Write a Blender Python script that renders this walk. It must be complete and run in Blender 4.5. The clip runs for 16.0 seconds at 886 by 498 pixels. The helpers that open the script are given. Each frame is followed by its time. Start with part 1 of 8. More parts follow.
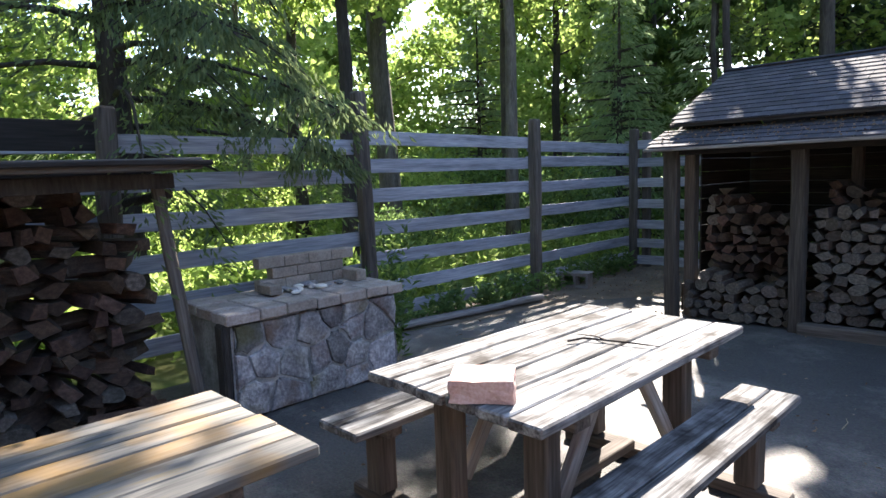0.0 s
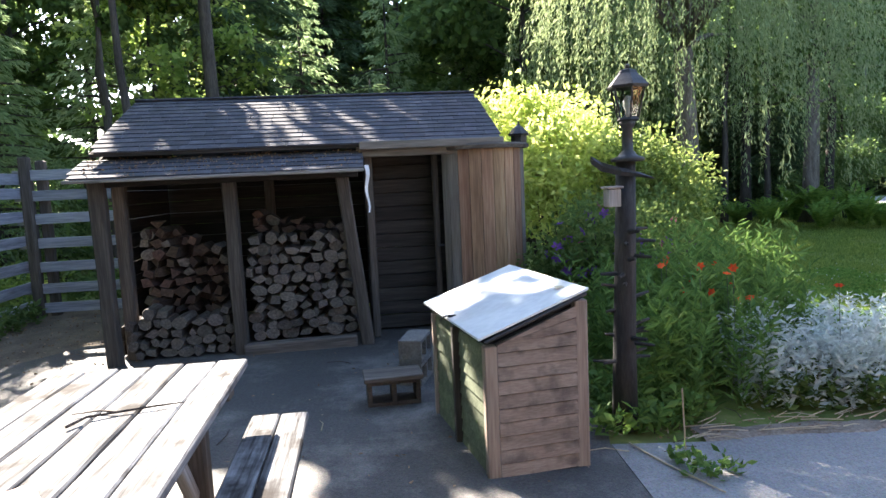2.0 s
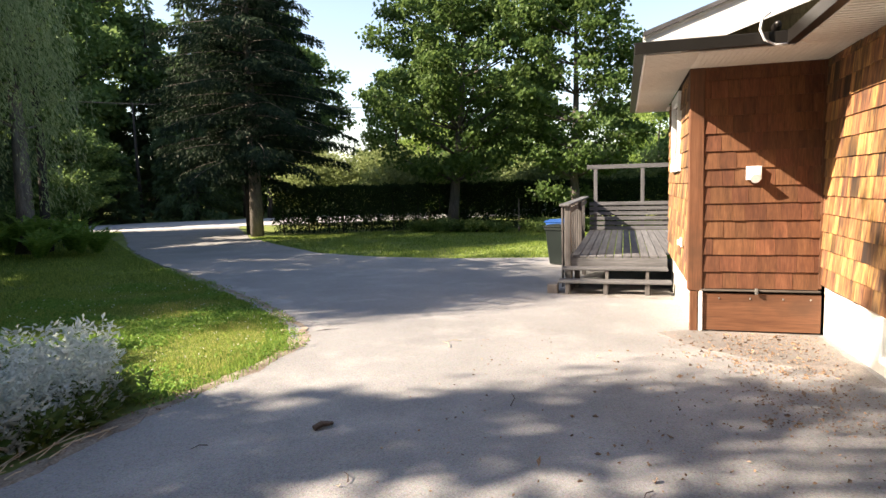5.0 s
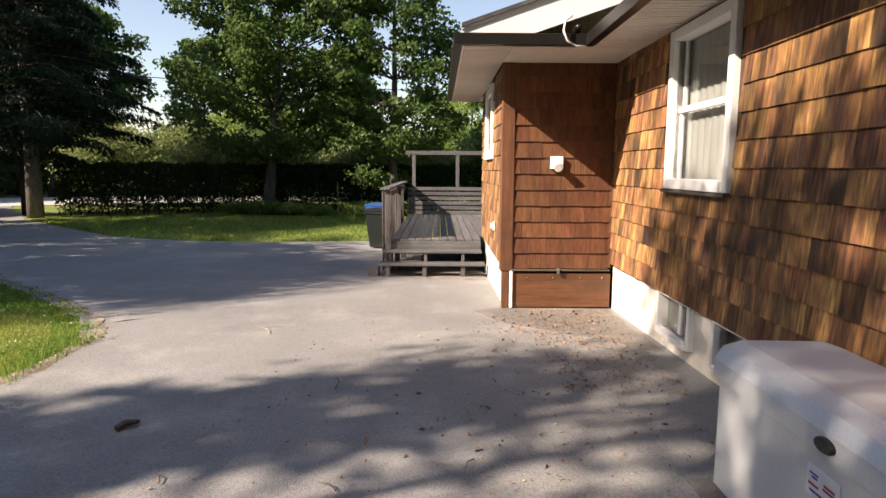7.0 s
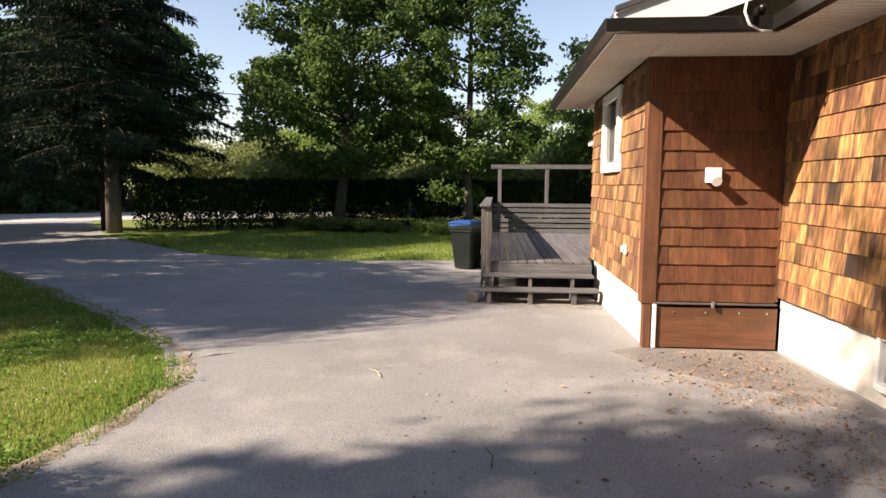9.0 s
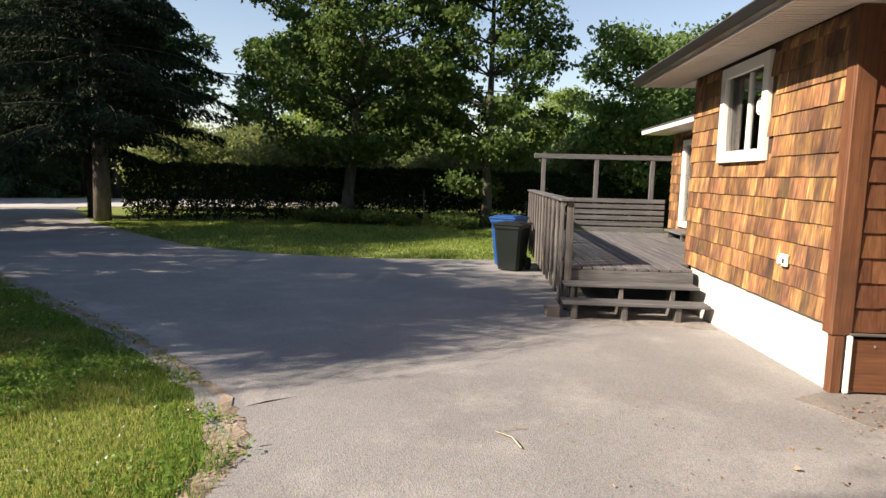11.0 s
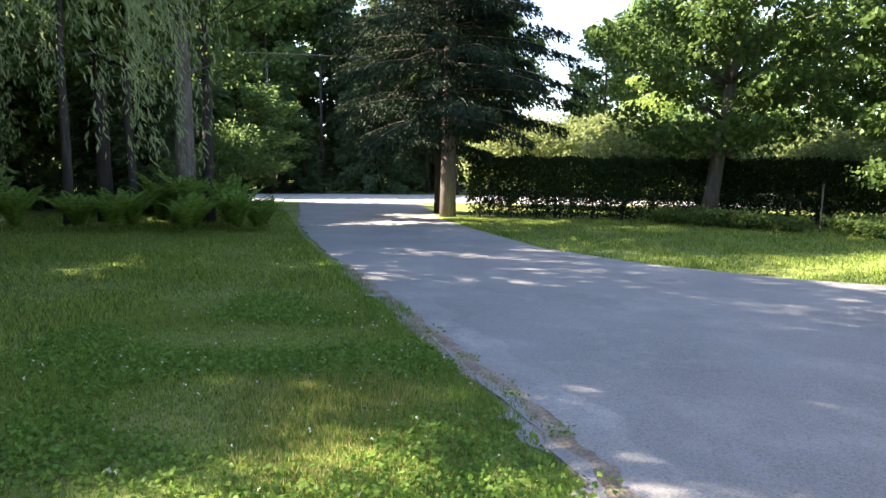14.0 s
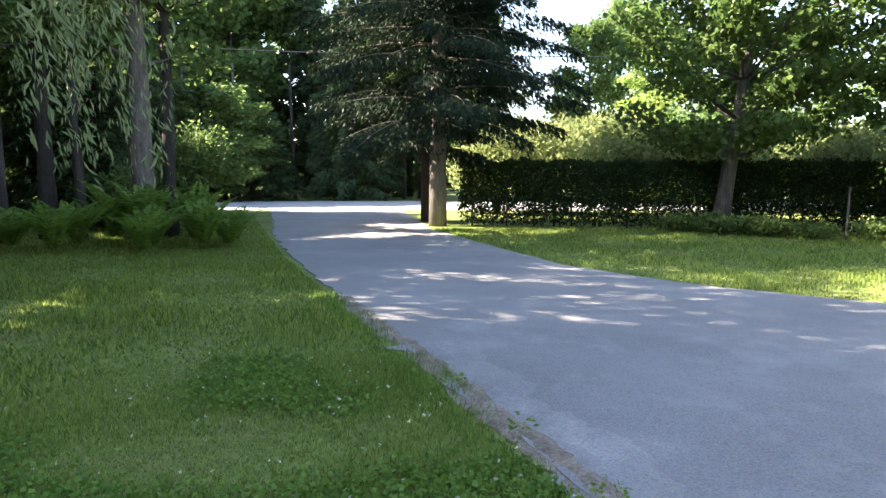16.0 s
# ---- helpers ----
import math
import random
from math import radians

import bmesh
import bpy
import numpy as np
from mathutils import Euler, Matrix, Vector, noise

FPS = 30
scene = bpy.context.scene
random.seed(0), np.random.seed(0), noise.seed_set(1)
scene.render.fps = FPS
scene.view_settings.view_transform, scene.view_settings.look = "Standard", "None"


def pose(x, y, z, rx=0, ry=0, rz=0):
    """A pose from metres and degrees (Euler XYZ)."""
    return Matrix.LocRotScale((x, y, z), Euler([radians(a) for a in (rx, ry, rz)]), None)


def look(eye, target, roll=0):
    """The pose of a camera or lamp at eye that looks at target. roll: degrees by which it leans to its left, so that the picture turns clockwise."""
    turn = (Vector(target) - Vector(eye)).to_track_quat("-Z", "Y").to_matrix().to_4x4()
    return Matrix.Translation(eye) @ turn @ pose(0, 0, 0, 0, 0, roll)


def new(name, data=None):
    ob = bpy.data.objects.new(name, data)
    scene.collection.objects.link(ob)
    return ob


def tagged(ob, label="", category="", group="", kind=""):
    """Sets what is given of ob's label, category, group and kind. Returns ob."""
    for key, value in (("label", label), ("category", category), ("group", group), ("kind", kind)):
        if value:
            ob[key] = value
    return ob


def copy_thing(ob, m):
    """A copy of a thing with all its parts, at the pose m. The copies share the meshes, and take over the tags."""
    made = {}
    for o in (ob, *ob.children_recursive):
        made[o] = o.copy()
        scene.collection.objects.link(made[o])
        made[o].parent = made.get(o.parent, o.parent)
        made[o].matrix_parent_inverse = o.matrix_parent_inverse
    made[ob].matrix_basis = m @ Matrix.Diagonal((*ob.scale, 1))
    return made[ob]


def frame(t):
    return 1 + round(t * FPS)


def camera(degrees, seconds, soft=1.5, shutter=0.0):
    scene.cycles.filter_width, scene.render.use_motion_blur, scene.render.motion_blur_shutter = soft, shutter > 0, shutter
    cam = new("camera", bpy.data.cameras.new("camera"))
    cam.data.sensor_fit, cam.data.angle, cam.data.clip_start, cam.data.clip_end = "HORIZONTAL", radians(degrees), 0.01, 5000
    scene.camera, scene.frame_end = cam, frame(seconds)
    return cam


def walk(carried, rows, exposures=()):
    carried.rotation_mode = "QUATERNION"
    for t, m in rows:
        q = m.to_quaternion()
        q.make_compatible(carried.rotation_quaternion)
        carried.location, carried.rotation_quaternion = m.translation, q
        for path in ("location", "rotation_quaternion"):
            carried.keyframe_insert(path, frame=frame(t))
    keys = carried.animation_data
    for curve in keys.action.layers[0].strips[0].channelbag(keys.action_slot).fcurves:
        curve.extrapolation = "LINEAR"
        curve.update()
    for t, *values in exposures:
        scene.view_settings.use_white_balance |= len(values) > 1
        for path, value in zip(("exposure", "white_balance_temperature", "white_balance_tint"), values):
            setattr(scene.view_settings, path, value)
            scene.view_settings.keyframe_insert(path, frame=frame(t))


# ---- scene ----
cam = camera(70.9, 16.0)
SUN, SKY = 5.0, 0.09
EXPOSURES = [(0.0, 2.7, 6600, 14), (1.0, 2.75, 6400, 14), (2.0, 3.15, 6800, 14), (2.5, 3.3, 7300, 14), (3.0, 3.05, 7700, 15), (3.5, 2.5, 7900, 16), (5.0, 1.95, 7700, 16), (7.5, 1.25, 7700, 20), (8.5, 1.35, 7700, 20), (11.0, 1.15, 7600, 17), (12.5, 1.95, 8000, 16), (14.0, 2.9, 7300, 17), (16.0, 3.2, 7300, 17)]
PATH = [
    (0, (7.814, 16.882, 1.572), (6.39, 18.267, 1.338), -2.0),
    (0.5, (7.554, 16.858, 1.565), (6.586, 18.592, 1.322), -2.9),
    (1, (7.415, 16.949, 1.565), (6.846, 18.86, 1.417), -4.2),
    (1.5, (7.329, 16.954, 1.583), (7.227, 18.943, 1.398), -2.6),
    (2, (7.257, 16.937, 1.601), (7.512, 18.909, 1.389), -2.6),
    (2.5, (7.284, 16.905, 1.607), (7.956, 18.782, 1.442), -1.1),
    (3, (7.344, 16.896, 1.59), (8.404, 18.579, 1.384), -1.4),
    (3.5, (7.496, 16.871, 1.599), (8.86, 18.32, 1.395), -1.7),
    (4, (7.665, 16.864, 1.577), (9.206, 18.125, 1.396), -0.9),
    (4.5, (7.863, 16.913, 1.515), (9.603, 17.876, 1.3), -1.5),
    (5, (7.893, 16.934, 1.514), (9.771, 17.593, 1.315), -1.5),
    (7.5, (7.921, 17.035, 1.49), (9.902, 17.109, 1.225), 0.5),
    (8, (8.225, 17.238, 1.49), (10.176, 17.639, 1.306), -1.0),
    (8.5, (8.569, 17.516, 1.481), (10.535, 17.834, 1.295), -0.6),
    (11, (10.419, 19.101, 1.407), (12.393, 19.327, 1.176), 1.4),
    (11.5, (10.787, 19.514, 1.384), (12.709, 19.977, 1.081), 1.0),
    (12, (11.255, 19.852, 1.352), (13.093, 20.573, 1.032), 1.3),
    (12.5, (11.691, 20.162, 1.302), (13.531, 20.882, 0.988), 0.4),
    (13, (12.151, 20.562, 1.244), (13.879, 21.531, 0.969), 0.4),
    (13.5, (12.552, 20.991, 1.194), (14.253, 22.026, 1.007), 1.5),
    (14, (12.8, 21.29, 1.186), (14.433, 22.417, 0.934), 0.8),
    (14.5, (13.147, 21.666, 1.231), (14.754, 22.819, 0.932), 2.0),
    (15, (13.437, 22.097, 1.209), (15.105, 23.136, 0.839), 0.5),
    (15.5, (13.722, 22.543, 1.189), (15.35, 23.677, 0.938), 1.1),
    (16, (13.995, 22.958, 1.204), (15.684, 24.001, 0.967), 0.3),
]
walk(cam, [(t, look(eye, target, roll)) for t, eye, target, roll in PATH], EXPOSURES)

# ---- world and sun ----
SUN_DIR = Vector((0.465, -0.886, -0.69)).normalized()
world = bpy.data.worlds.new("sky")
scene.world = world
world.use_nodes = True
wn = world.node_tree
sky = wn.nodes.new("ShaderNodeTexSky")
sky.sky_type = "NISHITA"
sky.sun_disc = False
sky.sun_elevation = math.asin(-SUN_DIR.z)
sky.sun_rotation = math.atan2(-SUN_DIR.x, -SUN_DIR.y)
sky.air_density, sky.dust_density, sky.ozone_density = 1.0, 0.6, 1.4
wn.links.new(sky.outputs[0], wn.nodes["Background"].inputs[0])
wn.nodes["Background"].inputs[1].default_value = SKY
sun_data = bpy.data.lights.new("sun", "SUN")
sun_data.energy, sun_data.angle, sun_data.color = SUN, radians(0.53), (1.0, 0.93, 0.82)
sun = new("sun", sun_data)
sun.matrix_basis = look((0, 0, 40), Vector((0, 0, 40)) + SUN_DIR)

rng = np.random.default_rng(7)


def gz(x, y=0.0):
    """Height of the ground: a level patio, a falling drive, level again far off."""
    return -0.0245 * (min(max(x, 7.0), 24.0) - 7.0)


# ---- materials ----
def surf(name, cols, rough=0.85, scale=2.0, fine=30.0, bump=0.3, stretch=(1, 1, 1), metal=0.0, vary=0.15, hue=0.0, spec=0.4, bumpdist=0.004, isl=False, stain=None, wobble=0.0):
    """A two-scale noise surface; stain = (colour, amount, scale)."""
    m = bpy.data.materials.new(name)
    m.use_nodes = True
    nt = m.node_tree
    N, L = nt.nodes, nt.links
    bs = N["Principled BSDF"]
    co = N.new("ShaderNodeTexCoord")
    oi = N.new("ShaderNodeObjectInfo")
    geo = N.new("ShaderNodeNewGeometry")
    rnd = geo.outputs["Random Per Island"] if isl else oi.outputs["Random"]
    sh = N.new("ShaderNodeVectorMath"); sh.operation = "SCALE"; sh.inputs[0].default_value = (17.3, 11.1, 7.7)
    L.new(rnd, sh.inputs[3])
    ad = N.new("ShaderNodeVectorMath"); ad.operation = "ADD"
    L.new(co.outputs["Object"], ad.inputs[0]); L.new(sh.outputs[0], ad.inputs[1])
    mp = N.new("ShaderNodeMapping"); mp.inputs["Scale"].default_value = stretch
    L.new(ad.outputs[0], mp.inputs[0])
    n1 = N.new("ShaderNodeTexNoise"); n1.inputs["Scale"].default_value = scale; n1.inputs["Detail"].default_value = 5; n1.inputs["Distortion"].default_value = wobble
    n2 = N.new("ShaderNodeTexNoise"); n2.inputs["Scale"].default_value = fine; n2.inputs["Detail"].default_value = 3
    L.new(mp.outputs[0], n1.inputs[0]); L.new(mp.outputs[0], n2.inputs[0])
    mx = N.new("ShaderNodeMath"); mx.operation = "MULTIPLY_ADD"; mx.inputs[1].default_value = 0.45
    m2 = N.new("ShaderNodeMath"); m2.operation = "MULTIPLY"; m2.inputs[1].default_value = 0.55
    L.new(n1.outputs[0], m2.inputs[0]); L.new(n2.outputs[0], mx.inputs[0]); L.new(m2.outputs[0], mx.inputs[2])
    cr = N.new("ShaderNodeValToRGB")
    k = len(cols)
    while len(cr.color_ramp.elements) < k:
        cr.color_ramp.elements.new(0.5)
    for i, c in enumerate(cols):
        cr.color_ramp.elements[i].position = 0.32 + 0.36 * i / max(1, k - 1)
        cr.color_ramp.elements[i].color = (*c, 1)
    L.new(mx.outputs[0], cr.inputs[0])
    out = cr.outputs[0]
    if stain:
        n3 = N.new("ShaderNodeTexNoise"); n3.inputs["Scale"].default_value = stain[2]; n3.inputs["Detail"].default_value = 4
        L.new(ad.outputs[0], n3.inputs[0])
        r3 = N.new("ShaderNodeMapRange"); r3.inputs[1].default_value = 0.5; r3.inputs[2].default_value = 0.68; r3.inputs[4].default_value = stain[1]
        L.new(n3.outputs[0], r3.inputs[0])
        ms = N.new("ShaderNodeMix"); ms.data_type = "RGBA"; ms.inputs[7].default_value = (*stain[0], 1)
        L.new(r3.outputs[0], ms.inputs[0]); L.new(out, ms.inputs[6])
        out = ms.outputs[2]
    hs = N.new("ShaderNodeHueSaturation")
    vr = N.new("ShaderNodeMapRange"); vr.inputs[3].default_value = 1 - vary; vr.inputs[4].default_value = 1 + vary
    L.new(rnd, vr.inputs[0]); L.new(vr.outputs[0], hs.inputs["Value"])
    if hue:
        hr = N.new("ShaderNodeMapRange"); hr.inputs[3].default_value = 0.5 - hue; hr.inputs[4].default_value = 0.5 + hue
        fr = N.new("ShaderNodeMath"); fr.operation = "FRACT"
        mu = N.new("ShaderNodeMath"); mu.operation = "MULTIPLY"; mu.inputs[1].default_value = 7.31
        L.new(rnd, mu.inputs[0]); L.new(mu.outputs[0], fr.inputs[0]); L.new(fr.outputs[0], hr.inputs[0]); L.new(hr.outputs[0], hs.inputs["Hue"])
    L.new(out, hs.inputs["Color"])
    L.new(hs.outputs[0], bs.inputs["Base Color"])
    bs.inputs["Roughness"].default_value = rough
    bs.inputs["Metallic"].default_value = metal
    bs.inputs["Specular IOR Level"].default_value = spec
    if bump:
        bp = N.new("ShaderNodeBump"); bp.inputs["Strength"].default_value = bump; bp.inputs["Distance"].default_value = bumpdist
        L.new(mx.outputs[0], bp.inputs["Height"]); L.new(bp.outputs[0], bs.inputs["Normal"])
    return m


def leafmat(name, a, b, trans=0.4, vary=0.35):
    m = bpy.data.materials.new(name)
    m.use_nodes = True
    nt = m.node_tree
    N, L = nt.nodes, nt.links
    for n in list(N):
        if n.type == "BSDF_PRINCIPLED":
            N.remove(n)
    geo = N.new("ShaderNodeNewGeometry")
    mx = N.new("ShaderNodeMix"); mx.data_type = "RGBA"
    mx.inputs[6].default_value = (*a, 1); mx.inputs[7].default_value = (*b, 1)
    L.new(geo.outputs["Random Per Island"], mx.inputs[0])
    df = N.new("ShaderNodeBsdfDiffuse"); tr = N.new("ShaderNodeBsdfTranslucent"); gl = N.new("ShaderNodeBsdfGlossy")
    gl.inputs["Roughness"].default_value = 0.45
    gl.inputs["Color"].default_value = (0.3, 0.32, 0.3, 1)
    hs = N.new("ShaderNodeHueSaturation"); hs.inputs["Saturation"].default_value = 0.98; hs.inputs["Value"].default_value = 1.4; hs.inputs["Hue"].default_value = 0.488
    L.new(mx.outputs[2], df.inputs[0]); L.new(mx.outputs[2], hs.inputs["Color"]); L.new(hs.outputs[0], tr.inputs[0])
    m1 = N.new("ShaderNodeMixShader"); m1.inputs[0].default_value = trans
    m2 = N.new("ShaderNodeMixShader"); m2.inputs[0].default_value = 0.035
    L.new(df.outputs[0], m1.inputs[1]); L.new(tr.outputs[0], m1.inputs[2])
    L.new(m1.outputs[0], m2.inputs[1]); L.new(gl.outputs[0], m2.inputs[2])
    L.new(m2.outputs[0], N["Material Output"].inputs[0])
    return m


GX = (0.35, 6, 6)
M_GREY = surf("weathered_grey_wood", [(0.10, 0.09, 0.085), (0.24, 0.22, 0.21), (0.38, 0.36, 0.35)], 0.85, 3, 14, 0.5, GX, vary=0.2)
M_FENCE = surf("blue_grey_fence_wood", [(0.1568, 0.1624, 0.1904), (0.2912, 0.3024, 0.3472), (0.448, 0.4592, 0.5152)], 0.85, 3, 14, 0.4, GX, vary=0.18)
M_POST = surf("brown_grey_post_wood", [(0.036, 0.03024, 0.02664), (0.09, 0.0756, 0.06624), (0.1584, 0.1404, 0.1238)], 0.9, 3, 14, 0.5, GX, vary=0.2)
M_TABLE = surf("silvered_table_wood", [(0.02618, 0.02468, 0.02468), (0.1122, 0.1122, 0.1144), (0.2244, 0.2259, 0.2304), (0.3216, 0.3253, 0.3328)], 0.9, 4, 16, 0.6, GX, vary=0.18, spec=0.12, stain=((0.03, 0.026, 0.024), 0.95, 5), wobble=0.35)
M_TABLE2 = surf("peeling_yellow_wood", [(0.031, 0.031, 0.031), (0.1054, 0.1054, 0.1023), (0.1674, 0.1643, 0.155), (0.2108, 0.1674, 0.093)], 0.75, 3, 12, 0.5, GX, vary=0.15, stain=((0.30, 0.17, 0.045), 0.75, 2.6), wobble=0.4)
M_BIN = surf("brown_grey_siding", [(0.14, 0.105, 0.085), (0.24, 0.185, 0.155), (0.33, 0.27, 0.23)], 0.85, 3, 14, 0.4, GX, vary=0.14)
M_CEDAR = surf("cedar_planks", [(0.1265, 0.07475, 0.0437), (0.276, 0.1667, 0.09775), (0.4255, 0.2875, 0.184)], 0.8, 2, 12, 0.3, GX, vary=0.3, hue=0.015)
M_CEDARGREY = surf("greyed_cedar", [(0.08, 0.072, 0.065), (0.15, 0.135, 0.12), (0.22, 0.20, 0.18)], 0.85, 3, 14, 0.3, GX, vary=0.2)
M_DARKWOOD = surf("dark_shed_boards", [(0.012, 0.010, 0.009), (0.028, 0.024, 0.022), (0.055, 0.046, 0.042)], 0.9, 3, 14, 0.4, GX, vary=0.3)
M_SHEDPOST = surf("dark_brown_shed_posts", [(0.03, 0.02475, 0.021), (0.0675, 0.05625, 0.04875), (0.1275, 0.1087, 0.096)], 0.9, 3, 14, 0.5, GX, vary=0.2)
M_DECK = surf("deck_boards", [(0.055, 0.056, 0.06), (0.105, 0.107, 0.113), (0.17, 0.172, 0.18)], 0.8, 3, 14, 0.3, GX, vary=0.12)
M_DECKOLD = surf("brown_grey_balusters", [(0.05, 0.047, 0.046), (0.115, 0.108, 0.105), (0.20, 0.19, 0.187)], 0.85, 3, 14, 0.4, GX, vary=0.2)
# Dark weathering, its stain made stronger to carry some tree shade as well.
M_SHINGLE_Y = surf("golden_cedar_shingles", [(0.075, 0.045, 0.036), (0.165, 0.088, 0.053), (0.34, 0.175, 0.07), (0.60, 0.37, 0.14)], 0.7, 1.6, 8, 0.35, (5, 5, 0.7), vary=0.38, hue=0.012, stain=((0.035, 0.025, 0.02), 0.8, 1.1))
# Darker copy for the main wall: stain, with tree shade put into the colour.
M_SHINGLE_C = surf("stained_shaded_cedar_shingles", [(0.05, 0.032, 0.024), (0.15, 0.075, 0.04), (0.34, 0.17, 0.065), (0.60, 0.36, 0.13)], 0.7, 1.6, 8, 0.35, (5, 5, 0.7), vary=0.4, hue=0.012, stain=((0.022, 0.016, 0.014), 0.95, 0.75))
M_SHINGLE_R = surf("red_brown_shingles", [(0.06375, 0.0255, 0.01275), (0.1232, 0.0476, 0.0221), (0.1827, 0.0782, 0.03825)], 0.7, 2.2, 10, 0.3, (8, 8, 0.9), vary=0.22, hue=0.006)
M_REDTRIM = surf("red_brown_trim", [(0.085, 0.034, 0.017), (0.135, 0.056, 0.028), (0.18, 0.08, 0.042)], 0.6, 3, 12, 0.2, GX, vary=0.06, stain=((0.07, 0.035, 0.02), 0.6, 3))
M_ROOF = surf("blue_grey_roof_shingles", [(0.028, 0.03, 0.04), (0.055, 0.058, 0.075), (0.095, 0.10, 0.122)], 0.95, 6, 90, 0.5, vary=0.22)
M_HROOF = surf("dark_house_roofing", [(0.03, 0.03, 0.033), (0.06, 0.06, 0.065), (0.1, 0.1, 0.105)], 0.95, 6, 90, 0.4)
M_WHITE = surf("white_paint", [(0.74, 0.74, 0.73), (0.81, 0.81, 0.80), (0.84, 0.84, 0.83)], 0.5, 2, 40, 0.08, vary=0.02)
M_SOFFIT = surf("cream_soffit", [(0.55, 0.50, 0.44), (0.64, 0.60, 0.54), (0.70, 0.66, 0.60)], 0.6, 2, 30, 0.05, vary=0.02)
M_GUTTER = surf("dark_brown_gutter", [(0.008, 0.007, 0.006), (0.014, 0.012, 0.011)], 0.35, 3, 30, 0.05, vary=0.05)
M_FOUND = surf("whitewashed_concrete", [(0.52, 0.50, 0.455), (0.63, 0.61, 0.565), (0.70, 0.685, 0.65)], 0.85, 2, 40, 0.3, vary=0.02, stain=((0.55, 0.48, 0.38), 0.5, 2.2))
M_STONE = surf("grey_fieldstone", [(0.0936, 0.08736, 0.0936), (0.2496, 0.234, 0.2418), (0.4836, 0.4602, 0.4524)], 0.85, 9, 45, 0.9, vary=0.5, hue=0.07, bumpdist=0.025, stain=((0.15, 0.105, 0.05), 0.75, 4))
M_JOINT = surf("hearth_joint_mortar", [(0.1794, 0.1724, 0.1724), (0.3312, 0.3242, 0.3242), (0.4692, 0.4554, 0.4484)], 0.95, 6, 50, 0.8, bumpdist=0.012, stain=((0.08, 0.075, 0.07), 0.7, 4))
M_MORTAR = surf("grey_mortar", [(0.10, 0.095, 0.09), (0.18, 0.17, 0.16), (0.26, 0.25, 0.24)], 0.95, 8, 60, 0.6, bumpdist=0.008)
M_PAVER = surf("brown_grey_pavers", [(0.20, 0.165, 0.14), (0.34, 0.29, 0.26), (0.46, 0.41, 0.37)], 0.9, 8, 60, 0.5, vary=0.2, hue=0.01)
M_BRICK = surf("buff_bricks", [(0.17, 0.14, 0.115), (0.27, 0.225, 0.19), (0.36, 0.31, 0.27)], 0.9, 8, 60, 0.5, vary=0.16)
M_CBLOCK = surf("concrete_block", [(0.1395, 0.1162, 0.1023), (0.2232, 0.1953, 0.1767), (0.2976, 0.2697, 0.2511)], 0.95, 8, 80, 0.7, vary=0.1)
# Darker brown version of the block concrete, its shadow put into the colour.
M_CDARK = surf("shaded_brown_block", [(0.036, 0.0288, 0.0252), (0.066, 0.054, 0.0468), (0.102, 0.087, 0.075)], 0.95, 8, 80, 0.7, vary=0.1)
M_PINK = surf("pink_granite", [(0.34, 0.21, 0.19), (0.50, 0.33, 0.30), (0.62, 0.46, 0.43)], 0.85, 12, 90, 0.7, vary=0.05, bumpdist=0.006)
M_SHEET = surf("scuffed_white_sheet_metal", [(0.52, 0.55, 0.57), (0.64, 0.67, 0.69), (0.74, 0.76, 0.77)], 0.35, 2, 20, 0.1, vary=0.03, stain=((0.42, 0.42, 0.40), 0.5, 3))
M_GREENP = surf("mossy_green_boards", [(0.05, 0.06, 0.035), (0.10, 0.12, 0.075), (0.16, 0.18, 0.12)], 0.85, 3, 14, 0.4, GX, vary=0.15)
M_BLACK = surf("black_metal", [(0.012, 0.012, 0.013), (0.025, 0.025, 0.027), (0.04, 0.04, 0.043)], 0.45, 5, 60, 0.3, vary=0.1)
M_CHAR = surf("black_stained_log", [(0.010, 0.010, 0.011), (0.02, 0.02, 0.022), (0.045, 0.042, 0.043)], 0.7, 6, 30, 0.6, (3, 3, 0.6), bumpdist=0.01)
M_BARK = surf("grey_bark", [(0.045, 0.038, 0.032), (0.10, 0.088, 0.076), (0.17, 0.155, 0.14)], 0.95, 3, 18, 1.0, (3, 3, 0.5), vary=0.25, bumpdist=0.03)
M_BARKD = surf("dark_bark", [(0.02, 0.017, 0.015), (0.045, 0.038, 0.034), (0.08, 0.07, 0.06)], 0.95, 3, 18, 1.0, (3, 3, 0.5), vary=0.25, bumpdist=0.03)
M_LOGEND = surf("split_firewood", [(0.03, 0.025, 0.022), (0.085, 0.072, 0.063), (0.18, 0.155, 0.138)], 0.9, 6, 40, 0.5, vary=0.35, hue=0.015)
M_LOGBARK = surf("firewood_bark", [(0.025, 0.019, 0.016), (0.06, 0.045, 0.038), (0.11, 0.085, 0.072)], 0.95, 6, 40, 0.6, vary=0.3)
M_LOGRED = surf("reddish_split_wood", [(0.02625, 0.01575, 0.012), (0.06375, 0.039, 0.02925), (0.1275, 0.0825, 0.06225)], 0.9, 6, 40, 0.5, vary=0.35, hue=0.02)
M_GEN = surf("pale_grey_enclosure", [(0.50, 0.53, 0.56), (0.57, 0.60, 0.63), (0.61, 0.64, 0.67)], 0.4, 1.5, 90, 0.05, vary=0.02)
M_BLUE = surf("blue_plastic", [(0.005, 0.05, 0.21), (0.0075, 0.07, 0.26), (0.01, 0.09, 0.3)], 0.45, 2, 60, 0.1, vary=0.03)
